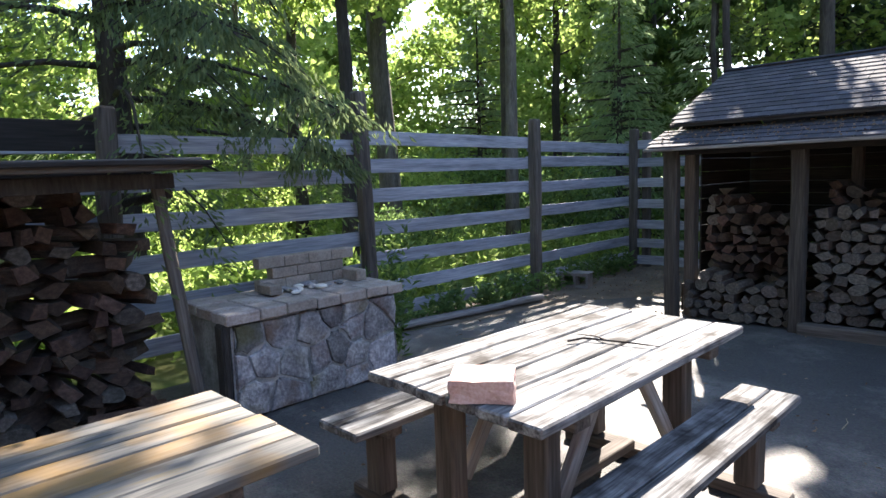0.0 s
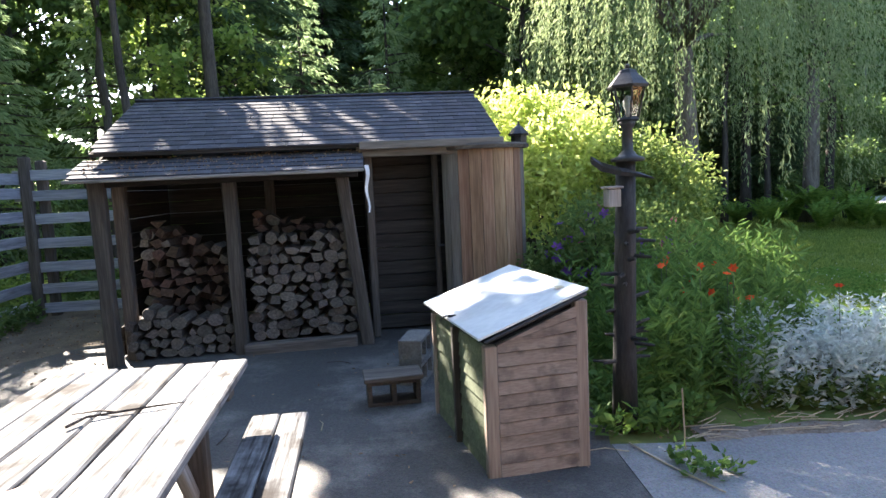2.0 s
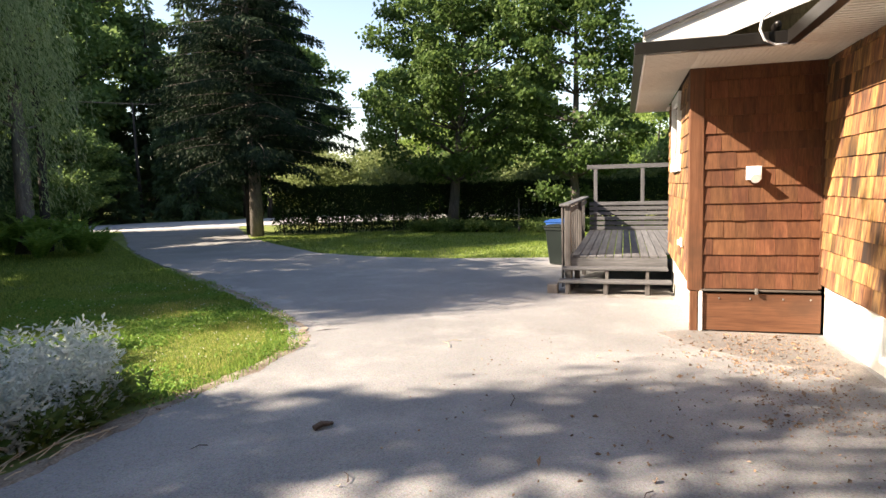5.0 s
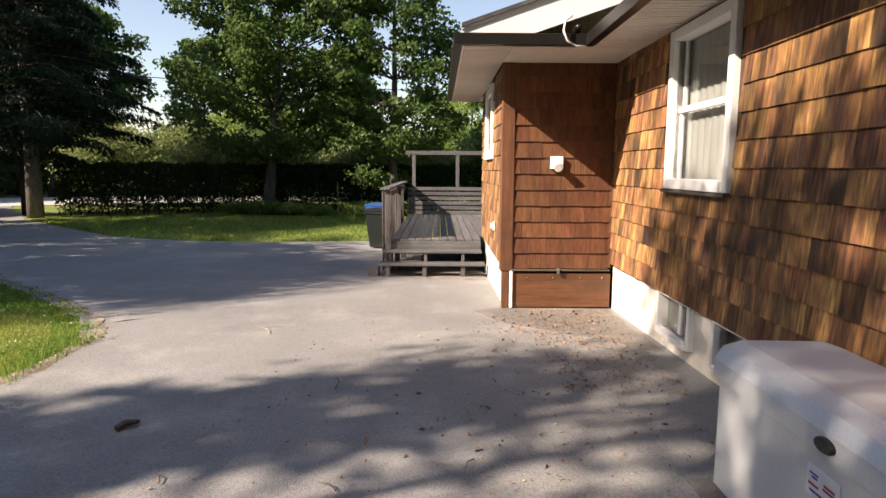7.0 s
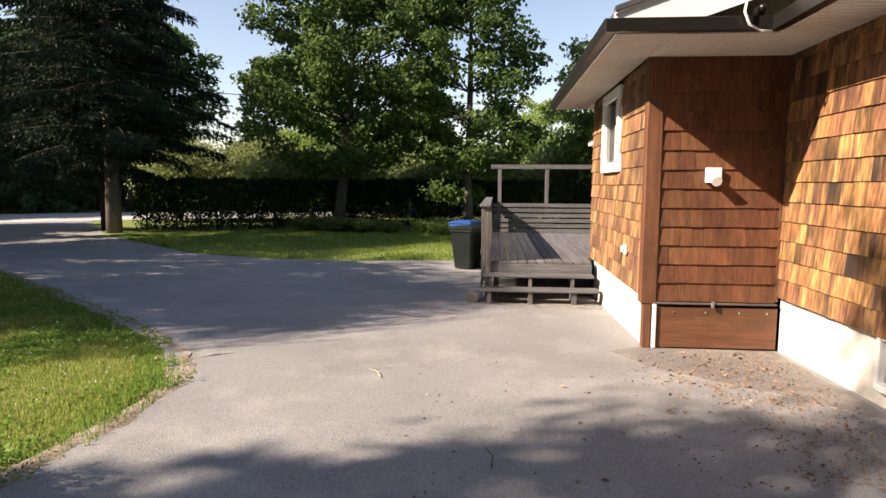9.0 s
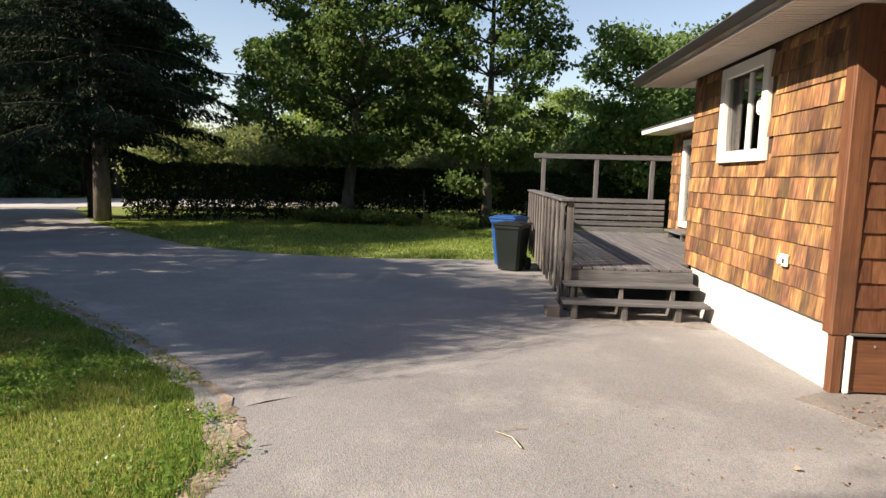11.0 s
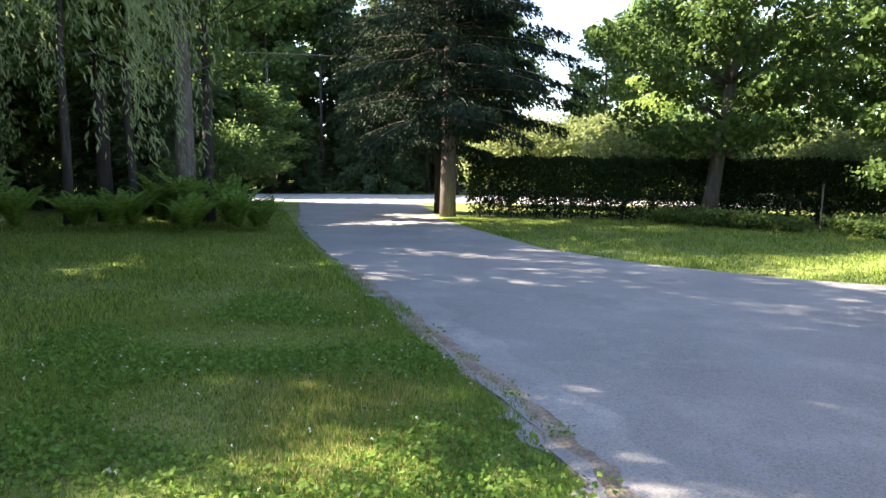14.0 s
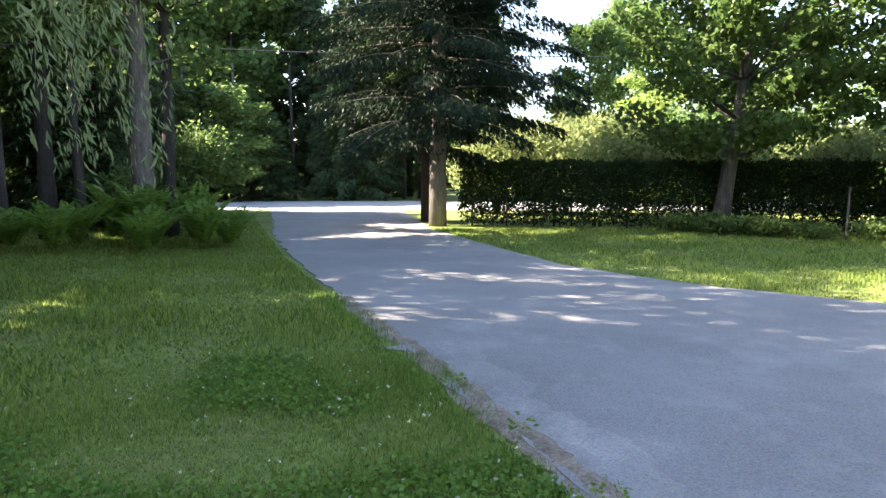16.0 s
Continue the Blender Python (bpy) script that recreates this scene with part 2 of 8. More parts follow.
M_DKGREEN = surf("dark_green_plastic", [(0.0042, 0.0078, 0.0072), (0.0066, 0.012, 0.0108), (0.0096, 0.0168, 0.015)], 0.45, 2, 60, 0.1, vary=0.03)
M_RUBBER = surf("black_rubber", [(0.01, 0.01, 0.01), (0.02, 0.02, 0.02)], 0.7, 3, 60, 0.1)
M_DIRT = surf("soil_litter", [(0.06, 0.045, 0.032), (0.12, 0.095, 0.07), (0.20, 0.16, 0.12)], 0.95, 3, 40, 0.8, bumpdist=0.02)
M_SAND = surf("sandy_edge_soil", [(0.09, 0.07, 0.052), (0.21, 0.17, 0.135), (0.34, 0.29, 0.24)], 0.95, 5, 45, 1.0, bumpdist=0.02)
M_STRAW = surf("dry_stems", [(0.25, 0.20, 0.13), (0.38, 0.31, 0.21), (0.48, 0.41, 0.30)], 0.9, 5, 40, 0.3)
M_DEADLEAF = surf("dead_leaves", [(0.12, 0.075, 0.05), (0.24, 0.155, 0.10), (0.36, 0.27, 0.19)], 0.9, 9, 60, 0.2, isl=True, vary=0.4)
M_STREET = surf("pale_street", [(0.30, 0.30, 0.30), (0.38, 0.38, 0.38), (0.45, 0.45, 0.45)], 0.9, 2, 50, 0.2)
M_RED = leafmat("red_petals", (0.62, 0.05, 0.015), (0.75, 0.12, 0.02), 0.3)
M_PURPLE = leafmat("purple_petals", (0.09, 0.03, 0.20), (0.20, 0.08, 0.36), 0.3)
M_MAG = leafmat("magenta_petals", (0.25, 0.03, 0.12), (0.33, 0.06, 0.16), 0.3)
M_L_MAPLE = leafmat("maple_leaves", (0.045, 0.09, 0.024), (0.10, 0.165, 0.048), 0.4)
M_L_FOREST = leafmat("forest_leaves", (0.065, 0.125, 0.04), (0.15, 0.235, 0.075), 0.5)
M_L_BRIGHT = leafmat("yellow_green_leaves", (0.14, 0.24, 0.05), (0.30, 0.40, 0.12), 0.55)
M_L_CONIF = leafmat("conifer_needles", (0.010, 0.022, 0.012), (0.026, 0.046, 0.024), 0.10)
M_L_CEDARTREE = leafmat("cedar_sprays", (0.045, 0.085, 0.04), (0.10, 0.155, 0.075), 0.38)
M_L_WILLOW = leafmat("willow_leaves", (0.15, 0.21, 0.10), (0.28, 0.35, 0.18), 0.48)
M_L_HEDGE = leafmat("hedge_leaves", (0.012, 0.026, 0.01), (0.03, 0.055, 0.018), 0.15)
M_L_YELLOW = leafmat("golden_shrub_leaves", (0.30, 0.40, 0.09), (0.60, 0.66, 0.24), 0.5)
M_L_BUSH = leafmat("vine_leaves", (0.06, 0.115, 0.03), (0.16, 0.23, 0.07), 0.42)
M_L_MEADOW = leafmat("perennial_leaves", (0.065, 0.14, 0.035), (0.17, 0.29, 0.075), 0.45)
M_L_SILVER = leafmat("silver_leaves", (0.38, 0.45, 0.42), (0.66, 0.71, 0.70), 0.3)
M_L_FERN = leafmat("fern_fronds", (0.08, 0.17, 0.03), (0.18, 0.30, 0.06), 0.45)
M_GRASS = leafmat("grass_blades", (0.06, 0.135, 0.028), (0.32, 0.40, 0.095), 0.45)
M_L_LIME = leafmat("yellow_green_shrub_leaves", (0.09, 0.15, 0.035), (0.27, 0.34, 0.10), 0.45)
M_L_PALE = leafmat("pale_shrub_leaves", (0.13, 0.18, 0.065), (0.25, 0.30, 0.125), 0.45)
M_L_BOUGH = leafmat("drooping_cedar_sprays", (0.085, 0.13, 0.06), (0.17, 0.225, 0.10), 0.45)
M_GRASSBRIGHT = leafmat("clover_leaves", (0.08, 0.18, 0.03), (0.19, 0.32, 0.07), 0.4)


def plainmat(name, col, rough=0.5, metal=0.0, emit=0.0):
    m = bpy.data.materials.new(name)
    m.use_nodes = True
    b = m.node_tree.nodes["Principled BSDF"]
    b.inputs["Base Color"].default_value = (*col, 1)
    b.inputs["Roughness"].default_value = rough
    b.inputs["Metallic"].default_value = metal
    return m


M_INK = plainmat("blue_ink", (0.03, 0.05, 0.30))
M_INKR = plainmat("red_ink", (0.35, 0.04, 0.08))
M_LABEL = plainmat("pale_label", (0.72, 0.74, 0.78))
M_CHROME = plainmat("dull_steel", (0.45, 0.45, 0.44), 0.35, 0.9)
M_CURTAIN = surf("pale_curtain", [(0.42, 0.40, 0.38), (0.5, 0.49, 0.47), (0.58, 0.57, 0.55)], 0.9, 3, 20, 0.2, (8, 8, 0.5))
M_DARKROOM = plainmat("dim_interior", (0.02, 0.02, 0.022), 0.9)


def glassmat():
    m = bpy.data.materials.new("window_glass")
    m.use_nodes = True
    nt = m.node_tree
    N, L = nt.nodes, nt.links
    N.remove(N["Principled BSDF"])
    tr = N.new("ShaderNodeBsdfTransparent"); tr.inputs[0].default_value = (0.86, 0.88, 0.88, 1)
    gl = N.new("ShaderNodeBsdfGlossy"); gl.inputs["Roughness"].default_value = 0.02
    lw = N.new("ShaderNodeLayerWeight"); lw.inputs[0].default_value = 0.5
    pw = N.new("ShaderNodeMath"); pw.operation = "POWER"; pw.inputs[1].default_value = 4.0
    fr = N.new("ShaderNodeMath"); fr.operation = "MULTIPLY_ADD"; fr.inputs[1].default_value = 0.6; fr.inputs[2].default_value = 0.03
    L.new(lw.outputs["Facing"], pw.inputs[0]); L.new(pw.outputs[0], fr.inputs[0])
    mx = N.new("ShaderNodeMixShader")
    L.new(fr.outputs[0], mx.inputs[0]); L.new(tr.outputs[0], mx.inputs[1]); L.new(gl.outputs[0], mx.inputs[2])
    L.new(mx.outputs[0], N["Material Output"].inputs[0])
    return m


M_GLASS = glassmat()


def asphalt(name, cols, dust, dustamt, crack=0.0):
    """World-scaled paving: aggregate, broad wear, pale dust and fine grit."""
    m = bpy.data.materials.new(name)
    m.use_nodes = True
    nt = m.node_tree
    N, L = nt.nodes, nt.links
    bs = N["Principled BSDF"]
    co = N.new("ShaderNodeTexCoord")
    big = N.new("ShaderNodeTexNoise"); big.inputs["Scale"].default_value = 0.7; big.inputs["Detail"].default_value = 6; big.inputs["Roughness"].default_value = 0.6
    fine = N.new("ShaderNodeTexNoise"); fine.inputs["Scale"].default_value = 60; fine.inputs["Detail"].default_value = 3
    vor = N.new("ShaderNodeTexVoronoi"); vor.inputs["Scale"].default_value = 110
    for n in (big, fine, vor):
        L.new(co.outputs["Object"], n.inputs["Vector"])
    cr = N.new("ShaderNodeValToRGB")
    cr.color_ramp.elements[0].position, cr.color_ramp.elements[1].position = 0.3, 0.7
    cr.color_ramp.elements[0].color, cr.color_ramp.elements[1].color = (*cols[0], 1), (*cols[1], 1)
    mu = N.new("ShaderNodeMath"); mu.operation = "MULTIPLY_ADD"; mu.inputs[1].default_value = 0.5
    m2 = N.new("ShaderNodeMath"); m2.operation = "MULTIPLY"; m2.inputs[1].default_value = 0.5
    L.new(fine.outputs[0], m2.inputs[0]); L.new(big.outputs[0], mu.inputs[0]); L.new(m2.outputs[0], mu.inputs[2])
    L.new(mu.outputs[0], cr.inputs[0])
    sp = N.new("ShaderNodeTexNoise"); sp.inputs["Scale"].default_value = 1.3; sp.inputs["Detail"].default_value = 8; sp.inputs["Roughness"].default_value = 0.7
    L.new(co.outputs["Object"], sp.inputs["Vector"])
    mr = N.new("ShaderNodeMapRange"); mr.inputs[1].default_value = 0.5; mr.inputs[2].default_value = 0.72; mr.inputs[4].default_value = dustamt
    L.new(sp.outputs[0], mr.inputs[0])
    mx = N.new("ShaderNodeMix"); mx.data_type = "RGBA"; mx.inputs[7].default_value = (*dust, 1)
    L.new(mr.outputs[0], mx.inputs[0]); L.new(cr.outputs[0], mx.inputs[6])
    out = mx.outputs[2]
    bv = N.new("ShaderNodeMix"); bv.data_type = "RGBA"; bv.blend_type = "MULTIPLY"; bv.inputs[0].default_value = 0.5
    L.new(out, bv.inputs[6]); L.new(vor.outputs["Color"], bv.inputs[7])
    sat = N.new("ShaderNodeHueSaturation"); sat.inputs["Saturation"].default_value = 0.35; sat.inputs["Value"].default_value = 1.45
    L.new(bv.outputs[2], sat.inputs["Color"]); L.new(sat.outputs[0], bs.inputs["Base Color"])
    bs.inputs["Roughness"].default_value = 0.75
    bp = N.new("ShaderNodeBump"); bp.inputs["Strength"].default_value = 0.6; bp.inputs["Distance"].default_value = 0.004
    L.new(vor.outputs["Distance"], bp.inputs["Height"]); L.new(bp.outputs[0], bs.inputs["Normal"])
    return m


M_ASPHALT = asphalt("worn_asphalt", [(0.132, 0.132, 0.1344), (0.222, 0.222, 0.2244)], (0.30, 0.285, 0.265), 0.6)
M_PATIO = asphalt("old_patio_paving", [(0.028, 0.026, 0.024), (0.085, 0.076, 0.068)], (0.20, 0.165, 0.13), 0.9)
M_DUST = asphalt("dusty_asphalt", [(0.155, 0.152, 0.15), (0.25, 0.245, 0.24)], (0.33, 0.30, 0.27), 0.9)
M_STAIN = asphalt("rusty_soil_on_paving", [(0.105, 0.088, 0.075), (0.19, 0.158, 0.135)], (0.24, 0.165, 0.11), 0.95)
M_LAWN = surf("lawn_ground", [(0.06, 0.085, 0.02), (0.12, 0.17, 0.035), (0.21, 0.23, 0.075)], 0.95, 0.5, 9, 0.8, bumpdist=0.02, stain=((0.18, 0.15, 0.07), 0.5, 0.8))


# ---- mesh helpers ----
def place(ob, m, parent=None):
    """Sets the world pose of ob under its parent."""
    if parent is not None:
        ob.parent = parent
        w, p = Matrix(), parent
        while p is not None:
            w = p.matrix_basis @ w
            p = p.parent
        m = w.inverted() @ m
    ob.matrix_basis = m
    return ob


def thing(name, m, label, category, group="", kind=""):
    return tagged(place(new(name), m if isinstance(m, Matrix) else Matrix.Translation(m)), label, category, group, kind)


def part(name, bm, mat, parent=None, label="", m=None, smooth=False):
    me = bm
    if not isinstance(bm, bpy.types.Mesh):
        me = bpy.data.meshes.new(name)
        if smooth:
            for f in bm.faces:
                f.smooth = True
        bm.to_mesh(me)
        bm.free()
    if mat is not None and not me.materials:
        me.materials.append(mat)
    ob = new(name, me)
    place(ob, m if m is not None else Matrix(), parent)
    if label:
        ob["label"] = label
    return ob


BOXES = {}


def boxmesh(L, W, T, mat, b=0.005, wave=0.0, var=0):
    """A chamfered box, its long way along x, shared between alike pieces."""
    key = (round(L, 3), round(W, 3), round(T, 3), mat.name, b, wave, var)
    if key not in BOXES:
        bm = bmesh.new()
        bmesh.ops.create_cube(bm, size=1.0, matrix=Matrix.Diagonal((L, W, T, 1)))
        if wave:
            cuts = [e for e in bm.edges if abs(e.verts[0].co.x - e.verts[1].co.x) > L * 0.5]
            bmesh.ops.subdivide_edges(bm, edges=cuts, cuts=6)
            for v in bm.verts:
                v.co.y += wave * noise.noise(Vector((v.co.x * 2.5, var * 5.1, 0 if v.co.y > 0 else 4)))
                v.co.z += wave * 0.5 * noise.noise(Vector((v.co.x * 1.5, var * 3.3, 9)))
        if b:
            sharp = [e for e in bm.edges if len(e.link_faces) == 2 and e.calc_face_angle() > 1.0]
            bmesh.ops.bevel(bm, geom=sharp, offset=min(b, 0.3 * min(L, W, T)), segments=1, affect="EDGES")
        me = bpy.data.meshes.new("board")
        bm.to_mesh(me)
        bm.free()
        me.materials.append(mat)
        BOXES[key] = me
    return BOXES[key]


def board(name, centre, L, W, T, mat, parent=None, rz=0.0, rx=0.0, ry=0.0, b=0.005, label="", wave=0.0, var=0):
    return part(name, boxmesh(L, W, T, mat, b, wave, var), None, parent, label, pose(*centre, rx, ry, rz))


def beam(name, p0, p1, W, T, mat, parent=None, up=(0, 0, 1), b=0.006, label="", wave=0.0, var=0):
    """A board from p0 to p1: W across, T along up."""
    p0, p1 = Vector(p0), Vector(p1)
    x = (p1 - p0).normalized()
    u = Vector(up)
    if abs(x.dot(u)) > 0.95:
        u = Vector((0, 1, 0))
    y = u.cross(x).normalized()
    z = x.cross(y)
    m = Matrix((x, y, z)).transposed().to_4x4()
    m.translation = (p0 + p1) / 2
    return part(name, boxmesh((p1 - p0).length, W, T, mat, b, wave, var), None, parent, label, m)


def addbox(bm, c, s, b=0.0, m=None):
    r = bmesh.ops.create_cube(bm, size=1.0, matrix=(m or Matrix()) @ Matrix.Translation(c) @ Matrix.Diagonal((*s, 1)))
    if b:
        ed = list({e for v in r["verts"] for e in v.link_edges})
        bmesh.ops.bevel(bm, geom=ed, offset=b, segments=2, affect="EDGES")


def lathe(bm, prof, n=16, m=None):
    """A turned body from (radius, height) pairs."""
    rings = []
    for r, z in prof:
        ring = []
        for i in range(n):
            a = 2 * math.pi * i / n
            v = Vector((r * math.cos(a), r * math.sin(a), z))
            ring.append(bm.verts.new((m @ v) if m else v))
        rings.append(ring)
    for a, b in zip(rings, rings[1:]):
        for i in range(n):
            bm.faces.new((a[i], a[(i + 1) % n], b[(i + 1) % n], b[i]))
    bm.faces.new(rings[0][::-1])
    bm.faces.new(rings[-1])
    return rings


def tube(bm, pts, radii, n=8, rough=0.0, seed=0):
    rings = []
    for k, (p, r) in enumerate(zip(pts, radii)):
        p = Vector(p)
        a = Vector(pts[max(k - 1, 0)]); b = Vector(pts[min(k + 1, len(pts) - 1)])
        d = (b - a).normalized()
        u = d.cross(Vector((0, 1, 0.1)) if abs(d.y) < 0.9 else Vector((1, 0, 0))).normalized()
        w = d.cross(u)
        ring = []
        for i in range(n):
            t = 2 * math.pi * i / n
            rr = r * (1 + rough * noise.noise(Vector((i * 1.7, k * 0.9, seed))))
            ring.append(bm.verts.new(p + (u * math.cos(t) + w * math.sin(t)) * rr))
        rings.append(ring)
    for a, b in zip(rings, rings[1:]):
        for i in range(n):
            bm.faces.new((a[i], a[(i + 1) % n], b[(i + 1) % n], b[i]))
    bm.faces.new(rings[0][::-1]); bm.faces.new(rings[-1])


def meshdata(name, verts, faces_flat, nper, mat, smooth=False):
    """A mesh quickly, from arrays: verts (n, 3) and faces of nper corners."""
    me = bpy.data.meshes.new(name)
    nf = len(faces_flat) // nper
    me.vertices.add(len(verts)); me.loops.add(len(faces_flat)); me.polygons.add(nf)
    me.vertices.foreach_set("co", np.asarray(verts, dtype=np.float32).ravel())
    me.loops.foreach_set("vertex_index", np.asarray(faces_flat, dtype=np.int32))
    me.polygons.foreach_set("loop_start", np.arange(0, nf * nper, nper, dtype=np.int32))
    me.polygons.foreach_set("loop_total", np.full(nf, nper, dtype=np.int32))
    me.update(calc_edges=True)
    me.shade_flat()
    me.materials.append(mat)
    return me


def leaves(name, P, size, mat, r, aspect=0.5, droop=0.0, dirs=None, bend=0.2):
    """Rhombic leaves at the points P, turned at random or along dirs."""
    n = len(P)
    d = r.normal(size=(n, 3)) if dirs is None else dirs + 0.35 * r.normal(size=(n, 3))
    d[:, 2] -= droop
    d /= np.linalg.norm(d, axis=1)[:, None] + 1e-9
    q = r.normal(size=(n, 3))
    w = np.cross(d, q); w /= np.linalg.norm(w, axis=1)[:, None] + 1e-9
    up = np.cross(w, d)
    s = size * r.uniform(0.6, 1.3, size=(n, 1))
    V = np.empty((n, 4, 3))
    V[:, 0] = P
    V[:, 1] = P + d * s * 0.5 + w * s * aspect * 0.5 + up * s * bend * 0.3
    V[:, 2] = P + d * s - up * s * bend * 0.3
    V[:, 3] = P + d * s * 0.5 - w * s * aspect * 0.5 + up * s * bend * 0.3
    return meshdata(name, V.reshape(-1, 3), np.arange(4 * n), 4, mat)


def inside(poly, X, Y):
    res = np.zeros(len(X), bool)
    for (x0, y0), (x1, y1) in zip(poly, poly[1:] + poly[:1]):
        c = (y0 > Y) != (y1 > Y)
        with np.errstate(divide="ignore", invalid="ignore"):
            res ^= c & (X < (x1 - x0) * (Y - y0) / (y1 - y0 + 1e-12) + x0)
    return res


def sheet(name, poly, off, mat, skirt=0.12, label="", category=""):
    """A flat piece of ground laid on the slope, with a skirt down its edge."""
    bm = bmesh.new()
    vs = [bm.verts.new((x, y, 0)) for x, y in poly]
    bm.faces.new(vs)
    bmesh.ops.triangulate(bm, faces=bm.faces[:])
    for x in (7.0, 24.0):
        bmesh.ops.bisect_plane(bm, geom=bm.verts[:] + bm.edges[:] + bm.faces[:], plane_co=(x, 0, 0), plane_no=(1, 0, 0))
    bmesh.ops.recalc_face_normals(bm, faces=bm.faces)
    if bm.faces[:][0].normal.z < 0:
        bmesh.ops.reverse_faces(bm, faces=bm.faces)
    edge = [e for e in bm.edges if e.is_boundary]
    r = bmesh.ops.extrude_edge_only(bm, edges=edge)
    low = {v for v in r["geom"] if isinstance(v, bmesh.types.BMVert)}
    for v in bm.verts:
        v.co.z = gz(v.co.x) + off - (skirt if v in low else 0)
    return tagged(part(name, bm, mat), label, category, "", "structure")


# ---- ground ----
bm = bmesh.new()
xs = [-2500, -600, -150, -40, 0, 7, 12, 18, 24, 32, 48, 90, 200, 700, 2500]
ys = [-2500, -600, -150, -40, 0, 10, 20, 30, 45, 70, 140, 400, 1000, 2500]
gv = [[bm.verts.new((x, y, gz(x) - 0.02)) for y in ys] for x in xs]
for i in range(len(xs) - 1):
    for j in range(len(ys) - 1):
        bm.faces.new((gv[i][j], gv[i + 1][j], gv[i + 1][j + 1], gv[i][j + 1]))
tagged(part("ground", bm, M_LAWN), "green lawn and woodland floor with brown worn patches", "ground", "", "structure")

LAWN_EDGE = [(9.3, 20.42), (10.4, 20.32), (11.45, 20.5), (12.6, 20.5), (13.5, 20.64), (14.03, 20.94), (14.36, 21.23), (14.84, 21.63), (15.44, 22.33), (16.26, 23.28), (17.12, 24.43), (18.38, 26.07), (20.02, 28.3), (22.6, 31.7), (25.6, 35.4), (28.6, 38.6), (33, 43.5), (38, 49)]


def ragged(line, amp, step=0.22, seed=1.0):
    out = []
    for (x0, y0), (x1, y1) in zip(line, line[1:]):
        n = max(1, int(math.hypot(x1 - x0, y1 - y0) / step))
        for i in range(n):
            x, y = x0 + (x1 - x0) * i / n, y0 + (y1 - y0) * i / n
            out.append((x + amp * noise.noise(Vector((x * 2.3, y * 2.3, seed))), y + amp * noise.noise(Vector((x * 2.3, y * 2.3, seed + 7)))))
    out.append(line[-1])
    return out


DRIVE = [(8.7, 20.45)] + ragged(LAWN_EDGE, 0.12) + [(46, 45), (36, 38.5), (31.5, 34.6)] + ragged([(29.7, 33.1), (27.1, 30.0), (24.7, 27.0), (23.75, 24.2), (23.7, 22.2), (24.2, 19.9)], 0.1, 0.5, 4.0) + [(24.3, 14.0), (8.9, 14.0), (8.6, 19.2)]
sheet("road", DRIVE, 0.0, M_ASPHALT, label="worn grey asphalt driveway in patchy tree shade", category="driveway")
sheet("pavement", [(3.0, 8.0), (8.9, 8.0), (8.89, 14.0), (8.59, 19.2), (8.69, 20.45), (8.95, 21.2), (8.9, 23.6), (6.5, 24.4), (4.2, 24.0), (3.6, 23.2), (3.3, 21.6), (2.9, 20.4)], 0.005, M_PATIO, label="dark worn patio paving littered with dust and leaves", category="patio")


def strip(name, line, width, off, mat, label, category, step=0.12):
    """A narrow ragged band of soil laid along a line."""
    bm = bmesh.new()
    prev = None
    for (x0, y0), (x1, y1) in zip(line, line[1:]):
        L = math.hypot(x1 - x0, y1 - y0)
        nx, ny = -(y1 - y0) / L, (x1 - x0) / L
        for i in range(max(1, int(L / step))):
            f = i * step / L
            x, y = x0 + (x1 - x0) * f, y0 + (y1 - y0) * f
            row = []
            for k, sd in ((0, -0.45), (1, 0.0), (2, 0.5)):
                d = sd * width + 0.45 * width * noise.noise(Vector((x * 2.1, y * 2.1, k * 5.0))) + 0.2 * width * noise.noise(Vector((x * 9, y * 9, k * 3.0)))
                px, py = x + nx * d, y + ny * d
                row.append(bm.verts.new((px, py, gz(px) + off * (1 if k == 1 else 0) + (0.003 if k == 1 else -0.012))))
            if prev:
                for k in (0, 1):
                    bm.faces.new((prev[k], row[k], row[k + 1], prev[k + 1]))
            prev = row
    bmesh.ops.recalc_face_normals(bm, faces=bm.faces)
    if sum(f.normal.z for f in bm.faces) < 0:
        bmesh.ops.reverse_faces(bm, faces=bm.faces)
    return tagged(part(name, bm, mat), label, category, "", "structure")


strip("ground", [(9.3, 20.5), (10.4, 20.4), (11.45, 20.55), (12.6, 20.5), (13.5, 20.6), (14.07, 20.85), (14.4, 21.1), (14.88, 21.5), (15.49, 22.2), (16.3, 23.17), (17.15, 24.35), (18.39, 26.0), (20.02, 28.2)], 0.27, 0.006, M_SAND, "pale sandy soil crumbling over the edge of the drive", "soil")
strip("road", [(14.45, 20.75), (14.85, 21.15), (15.35, 21.7), (15.95, 22.4), (16.7, 23.25), (17.5, 24.3), (18.7, 26.0)], 0.75, 0.007, M_DUST, "pale dust washed over the asphalt along its edge", "dust")
sheet("road", [(24, 53), (30, 48), (34, 44), (38, 38.8), (46, 27), (55, 12), (62, 18), (55, 31), (48, 41), (42, 49), (34, 55), (28, 59)], 0.006, M_STREET, label="sunlit pale street beyond the trees", category="street")
sheet("ground", [(2.6, 20.3), (3.28, 21.6), (3.58, 23.2), (4.18, 24.0), (6.5, 24.42), (6.5, 26.4), (2.6, 26.4)], -0.002, M_DIRT, label="bare brown soil strewn with twigs and leaves", category="soil")


